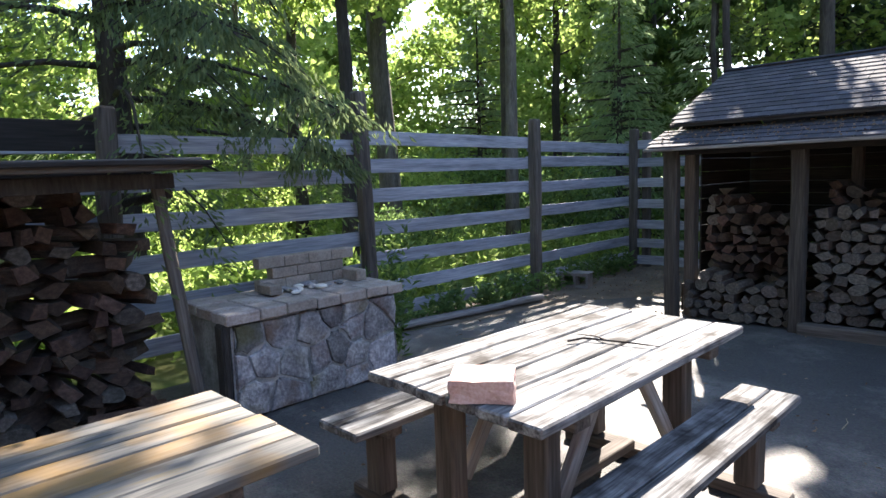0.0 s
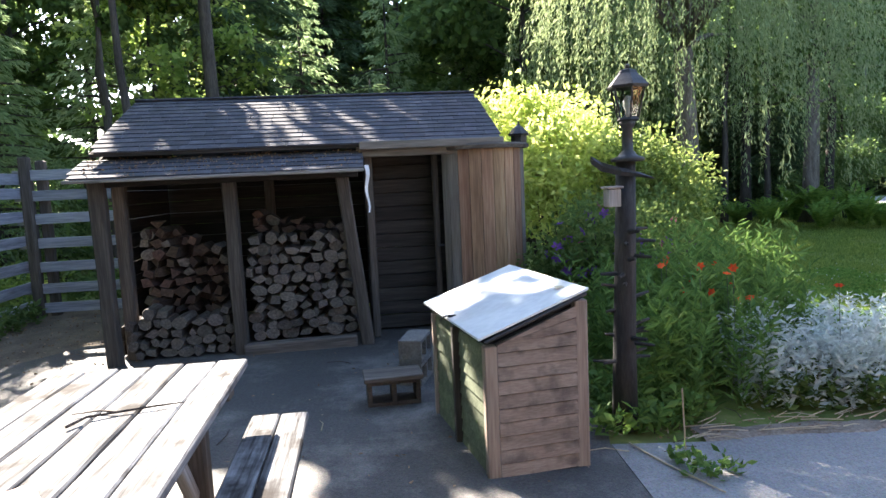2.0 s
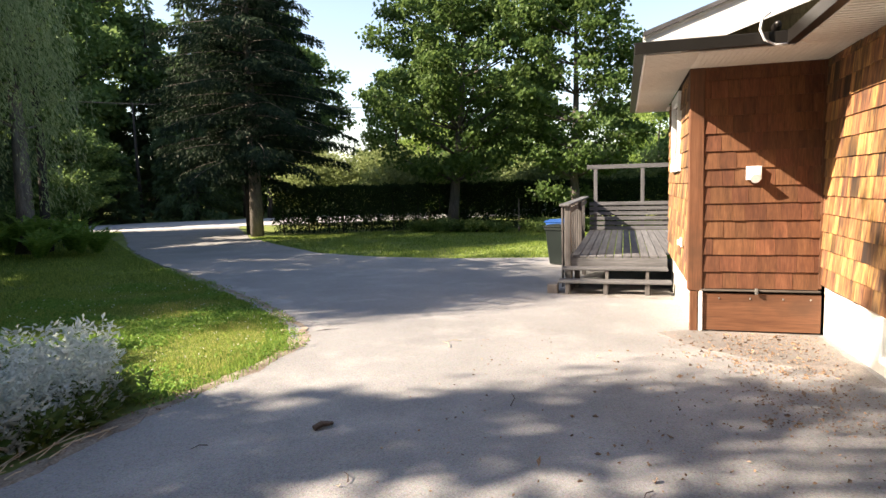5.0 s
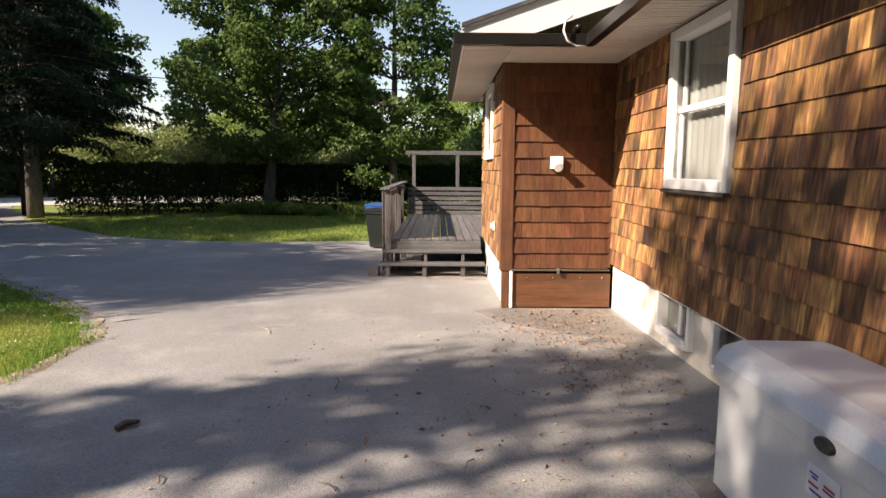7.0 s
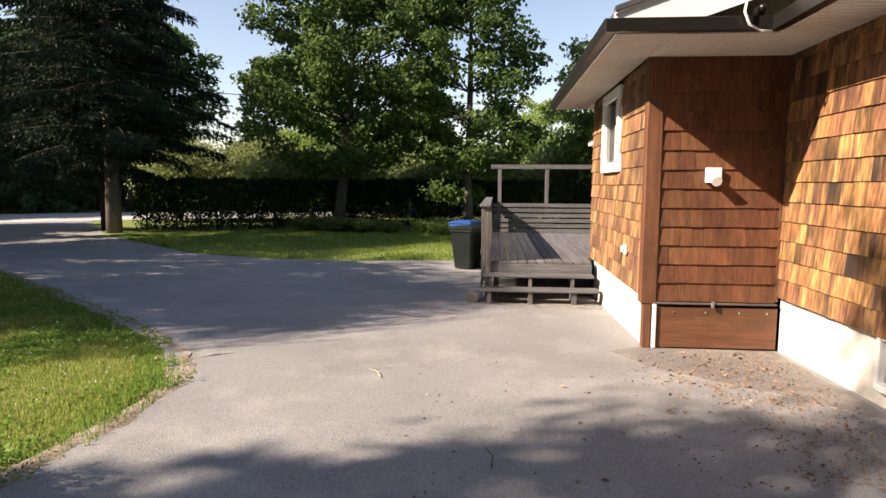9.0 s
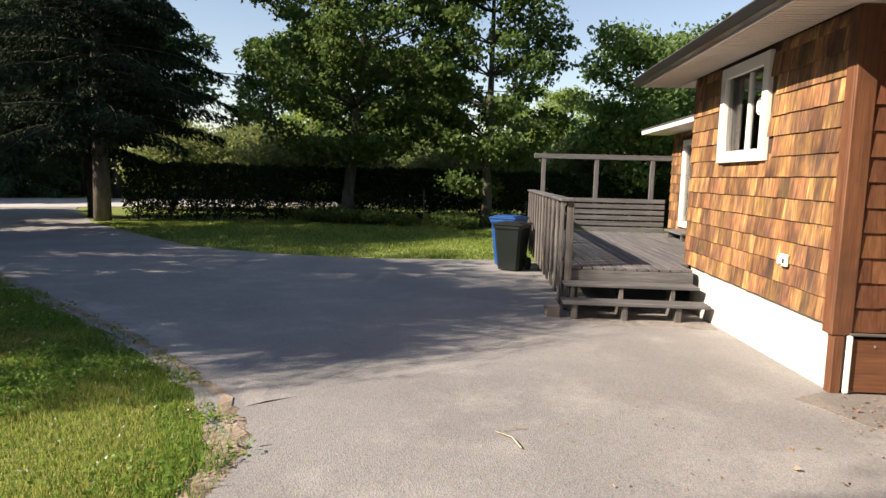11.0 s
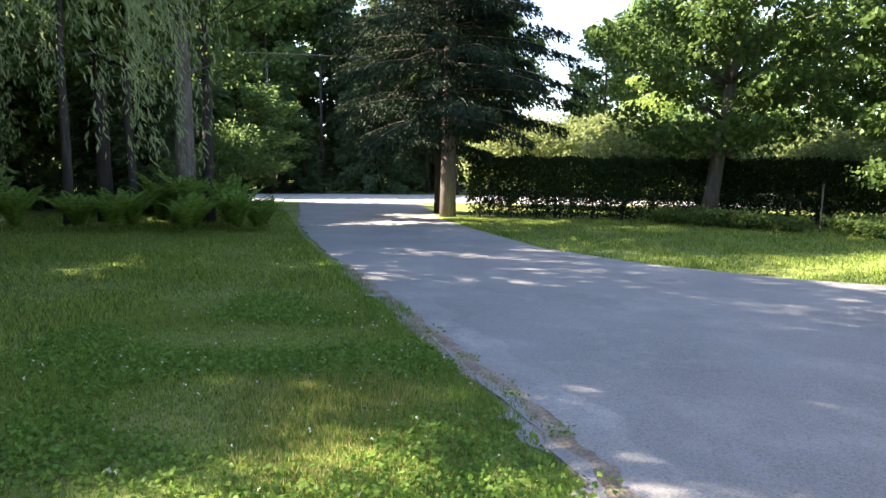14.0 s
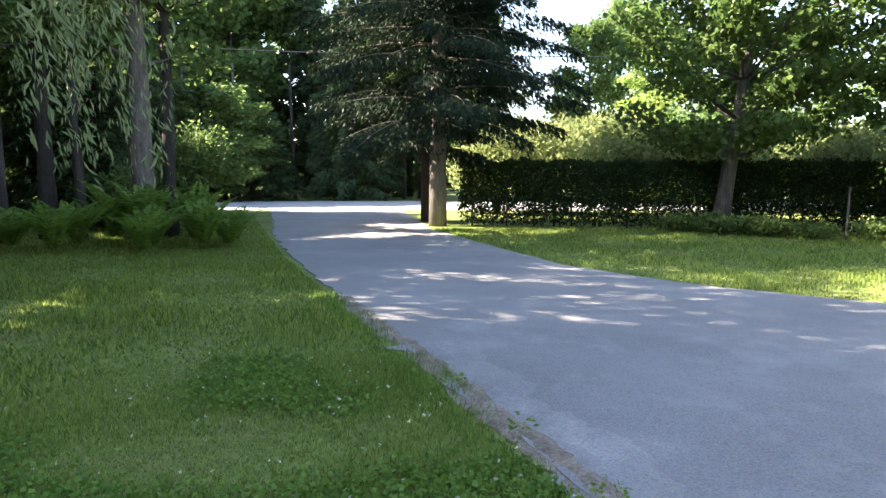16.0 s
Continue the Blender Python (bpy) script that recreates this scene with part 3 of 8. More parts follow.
sheet("ground", ragged([(13.55, 15.32), (14.0, 15.75), (14.35, 16.25), (14.75, 16.75), (15.25, 16.95), (15.47, 16.62), (15.52, 15.3), (13.56, 15.2)], 0.07, 0.15, 9.0), 0.003, M_STAIN, 0.004, "rusty brown soil and litter washed over the paving by the house", "soil")


# ---- house ----
HF = Matrix.Translation((15.49, 16.6, 0)) @ Matrix.Rotation(radians(3.0), 4, "Z")


def hbox(name, u0, u1, v0, v1, z0, z1, mat, parent=None, b=0.004, label=""):
    """A box in the house's own axes."""
    m = HF @ Matrix.Translation(((u0 + u1) / 2, (v0 + v1) / 2, (z0 + z1) / 2))
    L, W = u1 - u0, v1 - v0
    if W > L and z1 - z0 < W:
        m = m @ Matrix.Rotation(radians(90), 4, "Z")
        L, W = W, L
    if z1 - z0 > max(L, W):
        m = m @ Matrix.Rotation(radians(-90), 4, "Y")
        return part(name, boxmesh(z1 - z0, W, L, mat, b), None, parent, label, m)
    return part(name, boxmesh(L, W, z1 - z0, mat, b), None, parent, label, m)


def setting(ob, label="", category=""):
    return tagged(ob, label, category, "", "structure")


M_SHEATH = surf("dark_wall_sheathing", [(0.05, 0.03, 0.02), (0.08, 0.05, 0.035)], 0.9)
GREEN_U0, WING_U1 = -8.0, 9.0


def wall_with_holes(name, u0, u1, v, thick, z0, z1, holes, mat, label, category="wall"):
    """A wall along u whose outer face is at v, with true openings (u0, u1, z0, z1)."""
    bm = bmesh.new()
    us = sorted({u0, u1, *[h[0] for h in holes], *[h[1] for h in holes]})
    zs = sorted({z0, z1, *[h[2] for h in holes], *[h[3] for h in holes]})
    for a, b in zip(us, us[1:]):
        for c, d in zip(zs, zs[1:]):
            if any(h[0] <= a and b <= h[1] and h[2] <= c and d <= h[3] for h in holes):
                continue
            addbox(bm, ((a + b) / 2, v - thick / 2, (c + d) / 2), (b - a, thick, d - c))
    bmesh.ops.remove_doubles(bm, verts=bm.verts, dist=0.0005)
    return setting(part(name, bm, mat, m=HF), label, category)


W1 = (1.53, 2.50, 1.76, 2.58)
W2 = (-2.98, -1.90, 1.42, 2.62)
BW = (-2.42, -1.74, 0.02, 0.34)
BW2 = (-3.6, -2.95, 0.02, 0.34)
W3 = (7.0, 8.1, 0.62, 2.15)
WALL_A = wall_with_holes("wall_north", 0.0, 3.62, 0.0, 0.16, 0.32, 2.80, [W1], M_SHEATH, "golden cedar-shingled house wall with dark weathered patches", "house wall")
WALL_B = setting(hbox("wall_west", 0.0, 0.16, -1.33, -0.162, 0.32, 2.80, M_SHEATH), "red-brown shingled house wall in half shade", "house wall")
WALL_C = wall_with_holes("wall_north_main", GREEN_U0, -0.002, -1.33, 0.16, 0.36, 2.80, [W2], M_SHEATH, "golden cedar-shingled wall with dark patches of stain and painted tree shade", "house wall")
WALL_D = wall_with_holes("wall_north_wing", 3.62, WING_U1, -1.33, 0.16, 0.30, 2.45, [W3], M_SHEATH, "cedar-shingled wing wall behind the deck", "house wall")
setting(hbox("wall_return", 3.46, 3.618, -1.328, -0.162, -0.3, 2.45, M_SHEATH), "cedar-shingled return wall", "house wall")
setting(hbox("wall_south", GREEN_U0, WING_U1, -8.2, -8.05, -0.5, 2.8, M_SHEATH), "plain back wall", "house wall")
setting(hbox("wall_end", GREEN_U0, GREEN_U0 + 0.15, -8.04, -1.34, -0.5, 2.8, M_SHEATH), "plain end wall", "house wall")
setting(hbox("wall_end", WING_U1 - 0.15, WING_U1, -8.04, -1.492, -0.5, 2.45, M_SHEATH), "plain end wall", "house wall")
setting(hbox("foundation", 0.05, 3.45, -0.16, -0.03, -0.6, 0.318, M_FOUND), "white-painted concrete foundation, streaked at the foot", "foundation")
wall_with_holes("foundation", GREEN_U0, -0.002, -1.36, 0.2, -0.6, 0.358, [BW, BW2], M_FOUND, "white-painted concrete foundation with cellar windows", "foundation")
setting(hbox("foundation", 3.63, WING_U1, -1.5, -1.36, -0.6, 0.298, M_FOUND), "white-painted concrete foundation behind the deck", "foundation")
setting(hbox("floor", GREEN_U0 + 0.16, WING_U1 - 0.16, -8.0, -1.6, 0.2, 0.3, M_DARKROOM), "dim floor inside the house", "floor")
setting(hbox("ceiling", GREEN_U0 + 0.16, WING_U1 - 0.16, -8.0, -1.6, 2.6, 2.66, M_DARKROOM), "dim ceiling inside the house", "ceiling")

# hatch box below the red wall
hatch = thing("cellar_hatch", HF @ Matrix.Translation((-0.02, -0.67, -0.2)), "red-brown boarded cellar hatch with a metal strip along its top", "hatch")
hbox("panel", -0.03, -0.005, -1.325, -0.13, -0.19, 0.235, M_REDTRIM, hatch, 0.004)
hbox("metal_strip", -0.055, 0.0, -1.31, -0.10, 0.262, 0.28, M_POST, hatch, 0.003, "thin weathered metal strip")
hbox("latch", -0.075, -0.05, -0.69, -0.66, 0.235, 0.30, M_CHROME, hatch, 0.003)
hbox("pipe", -0.055, -0.025, -0.125, -0.085, -0.2, 0.26, M_WHITE, hatch, 0.008, "narrow white downpipe")
for v in (-1.22, -0.95, -0.62, -0.30):
    hbox("bolt", -0.038, -0.031, v - 0.008, v + 0.008, 0.17, 0.19, M_CHROME, hatch, 0.002)

# corner boards
cb = thing("corner_board", HF @ Matrix.Translation((0, 0, -0.2)), "red-brown corner board of the house", "corner board")
hbox("board", -0.035, -0.002, -0.12, 0.035, 0.26, 2.74, M_REDTRIM, cb, 0.006)
hbox("side_board", -0.001, 0.11, 0.002, 0.034, 0.26, 2.74, M_REDTRIM, cb, 0.006)
hbox("foot", -0.03, 0.06, -0.075, 0.01, -0.21, 0.255, M_REDTRIM, cb, 0.008, "dark brown lower post")
hbox("inner_board", -0.025, -0.002, -1.325, -1.29, 0.3, 2.74, M_REDTRIM, cb, 0.004)


def windowset(name, u0, u1, z0, z1, v, label, sash=True, frame_w=0.09, curtain=True, depth=0.1, proud=0.05):
    w = thing(name, HF @ Matrix.Translation(((u0 + u1) / 2, v, z0)), label, "window", "", "structure")
    f = frame_w
    fr = hbox("window_frame", u0 - f, u0, v - depth, v + proud, z0 - f, z1 + f, M_WHITE, w, 0.004)
    hbox("window_frame", u1, u1 + f, v - depth, v + proud, z0 - f, z1 + f, M_WHITE, w, 0.004)
    hbox("window_frame", u0 + 0.002, u1 - 0.002, v - depth, v + proud - 0.003, z1, z1 + f, M_WHITE, w, 0.004)
    hbox("window_sill", u0 + 0.002, u1 - 0.002, v - depth, v + proud + 0.02, z0 - f, z0, M_WHITE, w, 0.004)
    if sash:
        zm = (z0 + z1) / 2
        hbox("sash_rail", u0, u1, v - 0.06, v - 0.02, zm - 0.025, zm + 0.025, M_WHITE, w, 0.004)
        for a, b, d in ((z0, zm - 0.025, -0.05), (zm + 0.025, z1, -0.07)):
            hbox("stile", u0, u0 + 0.04, v + d - 0.015, v + d + 0.015, a, b, M_WHITE, w, 0.003)
            hbox("stile", u1 - 0.04, u1, v + d - 0.015, v + d + 0.015, a, b, M_WHITE, w, 0.003)
            hbox("pane", u0 + 0.04, u1 - 0.04, v + d - 0.003, v + d + 0.003, a, b, M_GLASS, w, 0)
    else:
        um = (u0 + u1) / 2
        hbox("stile", um - 0.03, um + 0.03, v - 0.07, v - 0.03, z0, z1, M_WHITE, w, 0.003)
        hbox("pane", u0, um - 0.03, v - 0.055, v - 0.049, z0, z1, M_GLASS, w, 0)
        hbox("pane", um + 0.03, u1, v - 0.055, v - 0.049, z0, z1, M_GLASS, w, 0)
    if curtain:
        bm = bmesh.new()
        n = 40
        cols = []
        for i in range(n + 1):
            u = u0 + (u1 - u0) * i / n
            cols.append((bm.verts.new((u, v - 0.115 + 0.008 * math.sin(i * 1.3), z0 - 0.05)), bm.verts.new((u, v - 0.115 + 0.008 * math.sin(i * 1.3), z1 + 0.05))))
        for a, b in zip(cols, cols[1:]):
            bm.faces.new((a[0], b[0], b[1], a[1]))
        tagged(part("curtain", bm, M_CURTAIN, m=HF), "pale curtain drawn behind the window", "curtain")
    return w


windowset("window_1", *W1, 0.0, "small white-framed window with dark panes in the shingled wall", sash=False, frame_w=0.12, curtain=False)
disc = bmesh.new()
bmesh.ops.create_cone(disc, cap_ends=True, segments=20, radius1=0.09, radius2=0.085, depth=0.02, matrix=HF @ Matrix.Translation((1.72, -0.035, 2.2)) @ Matrix.Rotation(radians(90), 4, "X"))
tagged(part("window_disc", disc, M_WHITE), "small round white disc on the window pane", "ornament")
windowset("window_2", *W2, -1.33, "white double-hung window with pale curtain above a dark sill board")
setting(hbox("window_sill", W2[0] - 0.10, W2[1] + 0.10, -1.33, -1.255, 1.297, 1.327, M_POST), "dark wooden sill board", "sill")
windowset("window_3", *BW, -1.36, "small white-framed cellar window in the foundation", sash=False, frame_w=0.05, curtain=False)
windowset("window_4", *BW2, -1.36, "small cellar window of the foundation", sash=False, frame_w=0.05, curtain=False)
windowset("window_5", *W3, -1.33, "tall white-framed window over the deck", sash=False, frame_w=0.11, curtain=True)

# roofs: two slopes, soffits, fascia and gutters
SL = math.tan(radians(15))


def roofslab(name, u0, u1, v0, v1, z0, thick, mat, label, slope=SL):
    bm = bmesh.new()
    pts = [(u0, v0, z0), (u1, v0, z0), (u1, v1, z0 + (v0 - v1) * slope), (u0, v1, z0 + (v0 - v1) * slope)]
    lo = [bm.verts.new(p) for p in pts]
    hi = [bm.verts.new((p[0], p[1], p[2] + thick)) for p in pts]
    bm.faces.new(lo[::-1]); bm.faces.new(hi)
    for i in range(4):
        bm.faces.new((lo[i], lo[(i + 1) % 4], hi[(i + 1) % 4], hi[i]))
    bmesh.ops.recalc_face_normals(bm, faces=bm.faces)
    return setting(part(name, bm, mat, m=HF), label, "roof")


roofslab("roof", -0.964, 4.35, 0.56, -4.6, 2.872, 0.06, M_HROOF, "dark shingled roof over the projecting room", 0.345)
roofslab("roof", GREEN_U0 - 0.5, -0.42, -0.80, -4.6, 2.82, 0.06, M_HROOF, "dark shingled main roof")
roofslab("roof", 4.36, WING_U1 + 0.5, -0.75, -4.6, 2.50, 0.06, M_HROOF, "dark shingled wing roof")
bm = bmesh.new()
addbox(bm, (0.5, -6.6, 3.95), (18.0, 4.3, 0.08), 0, Matrix.Rotation(0, 4, "X"))
setting(part("roof", bm, M_HROOF, m=HF), "dark back roof", "roof")
S = lambda n, *a, mat=M_SOFFIT, label="": setting(hbox(n, *a, mat), label, "soffit" if n == "soffit" else "fascia")
S("soffit", -0.95, 4.32, 0.0362, 0.53, 2.742, 2.765, label="cream ribbed soffit under the eaves")
S("soffit", -0.93, -0.002, -1.32, 0.034, 2.742, 2.765, label="cream ribbed soffit over the red wall")
S("soffit", GREEN_U0 - 0.4, -0.95, -1.33, -0.79, 2.742, 2.765, label="cream ribbed soffit of the main eaves")
S("soffit", 4.36, WING_U1 + 0.45, -1.33, -0.77, 2.44, 2.463, label="cream soffit of the wing")
S("soffit", 3.62, 4.32, -1.33, 0.034, 2.742, 2.765, label="cream soffit beside the deck")
ribs = bmesh.new()
for i in range(70):
    addbox(ribs, (-0.9 + i * 0.075, 0.285, 2.739), (0.006, 0.48, 0.005))
for i in range(26):
    addbox(ribs, (-0.47, -1.28 + i * 0.05, 2.739), (0.9, 0.005, 0.005))
for i in range(90):
    addbox(ribs, (-8.2 + i * 0.08, -1.06, 2.739), (0.006, 0.5, 0.005))
setting(part("trim", ribs, M_SOFFIT, m=HF), "fine ribs of the cream soffit", "soffit")
S("fascia", -0.98, 4.34, 0.532, 0.552, 2.74, 2.86, mat=M_WHITE, label="white eaves fascia")
S("gutter", -1.0, 4.4, 0.553, 0.64, 2.76, 2.87, mat=M_GUTTER, label="dark brown gutter along the eaves")
S("gutter", -1.04, -0.955, -0.79, 0.64, 2.75, 2.86, mat=M_GUTTER, label="dark gutter board over the red wall")
S("gutter", GREEN_U0 - 0.4, -1.045, -0.79, -0.70, 2.74, 2.86, mat=M_GUTTER, label="dark brown gutter of the main eaves")
S("fascia", 4.36, WING_U1 + 0.48, -0.768, -0.748, 2.44, 2.52, mat=M_WHITE, label="white wing fascia")
# gable above the red wall, its courses, and the wide white rake board
M_GABLE = surf("grey_gold_gable_shingles", [(0.16, 0.13, 0.075), (0.26, 0.215, 0.125), (0.36, 0.30, 0.18)], 0.8, 3, 12, 0.3, (5, 5, 0.7), vary=0.1)
RAKE = 0.345
gable_wall = None
for i in range(13):
    za, zb = 2.78 + 0.14 * i, 2.785 + 0.14 * (i + 1)
    gb = bmesh.new()
    v0_, v1_ = 0.50 - max(0.0, za - 2.70) / RAKE, 0.50 - max(0.0, zb - 2.70) / RAKE
    ring = [(0.0, v0_, za), (0.0, -4.5, za), (0.014, -4.5, zb), (0.014, v1_, zb)]
    va = [gb.verts.new((-0.80 + p[0] - 0.0, p[1], p[2])) for p in ring]
    vb = [gb.verts.new((-0.76, p[1], p[2])) for p in ring]
    gb.faces.new(va); gb.faces.new(vb[::-1])
    for k in range(4):
        gb.faces.new((va[k], vb[k], vb[(k + 1) % 4], va[(k + 1) % 4]))
    bmesh.ops.recalc_face_normals(gb, faces=gb.faces)
    if gable_wall is None:
        gable_wall = setting(part("wall_gable", gb, M_GABLE, m=HF), "grey-gold shingled gable end", "gable")
    else:
        part("shingle_course", gb, M_GABLE, gable_wall, m=HF)


def rakeboard(name, u0, u1, top, depth, mat, label, category):
    """A board up the gable's edge, cut off level where it meets the gutter."""
    bm = bmesh.new()
    run = max(0.0, depth - (top - 2.872)) / RAKE
    pts = [(0.56, 2.872), (0.56, top), (-4.5, top + 5.06 * RAKE), (-4.5, top - depth + 5.06 * RAKE), (0.56 - run, 2.872)]
    if run == 0:
        pts = [(0.56, top - depth)] + pts[1:4]
    a = [bm.verts.new((u0, *p)) for p in pts]; b = [bm.verts.new((u1, *p)) for p in pts]
    bm.faces.new(a); bm.faces.new(b[::-1])
    for i in range(len(a)):
        bm.faces.new((a[i], b[i], b[(i + 1) % len(a)], a[(i + 1) % len(a)]))
    bmesh.ops.recalc_face_normals(bm, faces=bm.faces)
    return setting(part(name, bm, mat, m=HF), label, category)


rakeboard("trim", -1.0, -0.965, 2.915, 0.30, M_WHITE, "wide white rake board up the gable", "rake board")
rakeboard("trim", -1.03, -0.96, 2.962, 0.042, M_HROOF, "dark roof edge over the rake board", "roof edge")
rakeboard("trim", -1.02, -1.003, 2.918, 0.022, M_SOFFIT, "narrow pale drip strip under the roof edge", "drip strip")

vent = thing("wall_vent", HF @ Matrix.Translation((0, -0.63, 1.57)), "white wall vent with a round hood on the red shingles", "vent")
hbox("plate", -0.07, -0.022, -0.70, -0.55, 1.50, 1.65, M_WHITE, vent, 0.006)
vb_ = bmesh.new()
bmesh.ops.create_cone(vb_, cap_ends=True, segments=16, radius1=0.05, radius2=0.045, depth=0.1, matrix=HF @ Matrix.Translation((-0.11, -0.625, 1.53)) @ Matrix.Rotation(radians(70), 4, "Y"))
part("hood", vb_, M_WHITE, vent)
outlet = thing("outdoor_outlet", HF @ Matrix.Translation((0.8, 0.03, 0.72)), "small white outdoor power outlet on the cedar shingles", "outlet")
hbox("plate", 0.74, 0.87, 0.03, 0.055, 0.68, 0.79, M_WHITE, outlet, 0.006)
hbox("socket", 0.775, 0.80, 0.055, 0.062, 0.71, 0.75, M_BLACK, outlet, 0)
hbox("cover", 0.82, 0.85, 0.055, 0.085, 0.70, 0.77, M_WHITE, outlet, 0.004)
# white cable loop under the eaves corner; the dark lamp head is made up
fl = thing("flood_lamp", HF @ Matrix.Translation((-1.05, -0.75, 2.9)), "white cable loop at the eaves corner with an added dark lamp head", "floodlight")
fb = bmesh.new()
lathe(fb, [(0.02, 0), (0.035, 0.04), (0.045, 0.10), (0.048, 0.11)], 14, HF @ Matrix.Translation((-1.06, -0.62, 2.93)) @ Matrix.Rotation(radians(100), 4, "Y"))
part("lamp_head", fb, M_GUTTER, fl, smooth=True)
cbm = bmesh.new()
pts = [(-1.06, -0.55, 3.03), (-1.08, -0.48, 2.98), (-1.09, -0.46, 2.88), (-1.09, -0.50, 2.78), (-1.07, -0.60, 2.73), (-1.04, -0.70, 2.735)]
tube(cbm, [HF @ Vector(p) for p in pts], [0.012] * 6, 6)
part("cable", cbm, M_WHITE, fl, "looped white cable", smooth=True)

# ---- deck ----
DK = thing("deck", HF @ Matrix.Translation((6, 0.3, -0.3)), "weathered grey wooden deck against the house with open steps", "deck")
i = 0
v = 1.60
while v > -1.30:
    u0 = 3.10 if v > 0.08 else 3.66
    hbox("board", u0, 8.92, v - 0.135, v - 0.008, 0.262, 0.30, M_DECK, DK, 0.004)
    v -= 0.14
hbox("rim_board", 3.08, 3.12, 0.06, 1.62, 0.10, 0.258, M_DECK, DK, 0.005)
hbox("rim_board", 3.13, 8.9, 1.58, 1.62, 0.02, 0.258, M_DECKOLD, DK, 0.005)
for u in (3.3, 5.2, 7.1, 8.8):
    hbox("post", u, u + 0.09, 1.47, 1.56, -0.46, 0.26, M_DECKOLD, DK, 0.005)
hbox("skirt_board", 3.05, 3.9, 1.63, 1.66, -0.32, 0.10, M_DECKOLD, DK, 0.005)
ST = thing("porch_steps", HF @ Matrix.Translation((2.85, 0.85, -0.3)), "two open weathered plank steps up to the deck", "steps")
hbox("tread", 2.80, 3.07, 0.06, 1.72, 0.085, 0.125, M_DECK, ST, 0.006)
hbox("tread", 2.50, 2.78, 0.02, 1.76, -0.085, -0.045, M_DECK, ST, 0.006)
for v in (0.35, 0.98, 1.58):
    hbox("stringer", 2.82, 3.06, v, v + 0.05, -0.30, 0.083, M_DECKOLD, ST, 0.004)
    hbox("stringer", 2.53, 2.61, v, v + 0.07, -0.30, -0.087, M_DECKOLD, ST, 0.004)
board_ = setting(hbox("pavement", 2.15, 3.1, 0.02, 1.0, -0.33, -0.262, M_MORTAR), "pale concrete slab at the foot of the steps", "slab")
setting(hbox("pavement", 2.15, 3.1, 1.01, 1.78, -0.33, -0.266, M_MORTAR), "pale concrete slab at the foot of the steps", "slab")
cbk = thing("concrete_block", HF @ Matrix.Translation((2.7, 1.85, -0.3)), "grey concrete block beside the deck steps", "concrete block")
hbox("block", 2.6, 2.85, 1.78, 1.95, -0.31, -0.12, M_CBLOCK, cbk, 0.01)
RL = thing("deck_railing", HF @ Matrix.Translation((6, 1.78, -0.3)), "weathered railing of wide grey-brown vertical boards", "railing")
u = 3.02
k = 0
while u < 8.9:
    w = 0.178
    hbox("baluster", u, u + w, 1.70 + (0.0 if k % 2 else 0.025), 1.725 + (0.0 if k % 2 else 0.025), (-0.24 if k < 1 else (-0.05 if k % 2 else -0.12)), 1.13, M_DECKOLD, RL, 0.004)
    u += 0.262
    k += 1
hbox("top_rail", 2.98, 8.98, 1.61, 1.78, 1.135, 1.172, M_DECK, RL, 0.006)
hbox("rail", 3.05, 8.95, 1.672, 1.697, 0.98, 1.07, M_DECKOLD, RL, 0.005)
hbox("newel", 3.03, 3.12, 1.60, 1.69, -0.25, 1.133, M_DECKOLD, RL, 0.006)
hbox("newel", 5.9, 5.99, 1.60, 1.67, -0.25, 1.133, M_DECKOLD, RL, 0.006)
SC = thing("deck_screen", HF @ Matrix.Translation((8.95, 0.3, 0.3)), "slatted grey deck screen with a beam on posts above", "screen")
for i in range(6):
    hbox("slat", 8.93, 8.96, -1.2, 1.60, 0.305 + i * 0.125, 0.395 + i * 0.125, M_DECK, SC, 0.004)
for v in (-0.95, 0.25, 1.40):
    hbox("post", 8.965, 9.05, v, v + 0.09, -0.42, 1.855, M_DECK, SC, 0.005)
hbox("beam", 8.96, 9.06, -1.35, 1.66, 1.86, 1.965, M_DECK, SC, 0.006)
stp = thing("door_step", HF @ Matrix.Translation((7.4, -1.1, 0.3)), "low grey plank step below the deck window", "step")
hbox("tread", 6.9, 8.0, -1.30, -0.95, 0.42, 0.46, M_DECK, stp, 0.006)
hbox("support", 6.98, 7.06, -1.27, -0.99, 0.302, 0.42, M_DECKOLD, stp, 0.004)
hbox("support", 7.84, 7.92, -1.27, -0.99, 0.302, 0.42, M_DECKOLD, stp, 0.004)


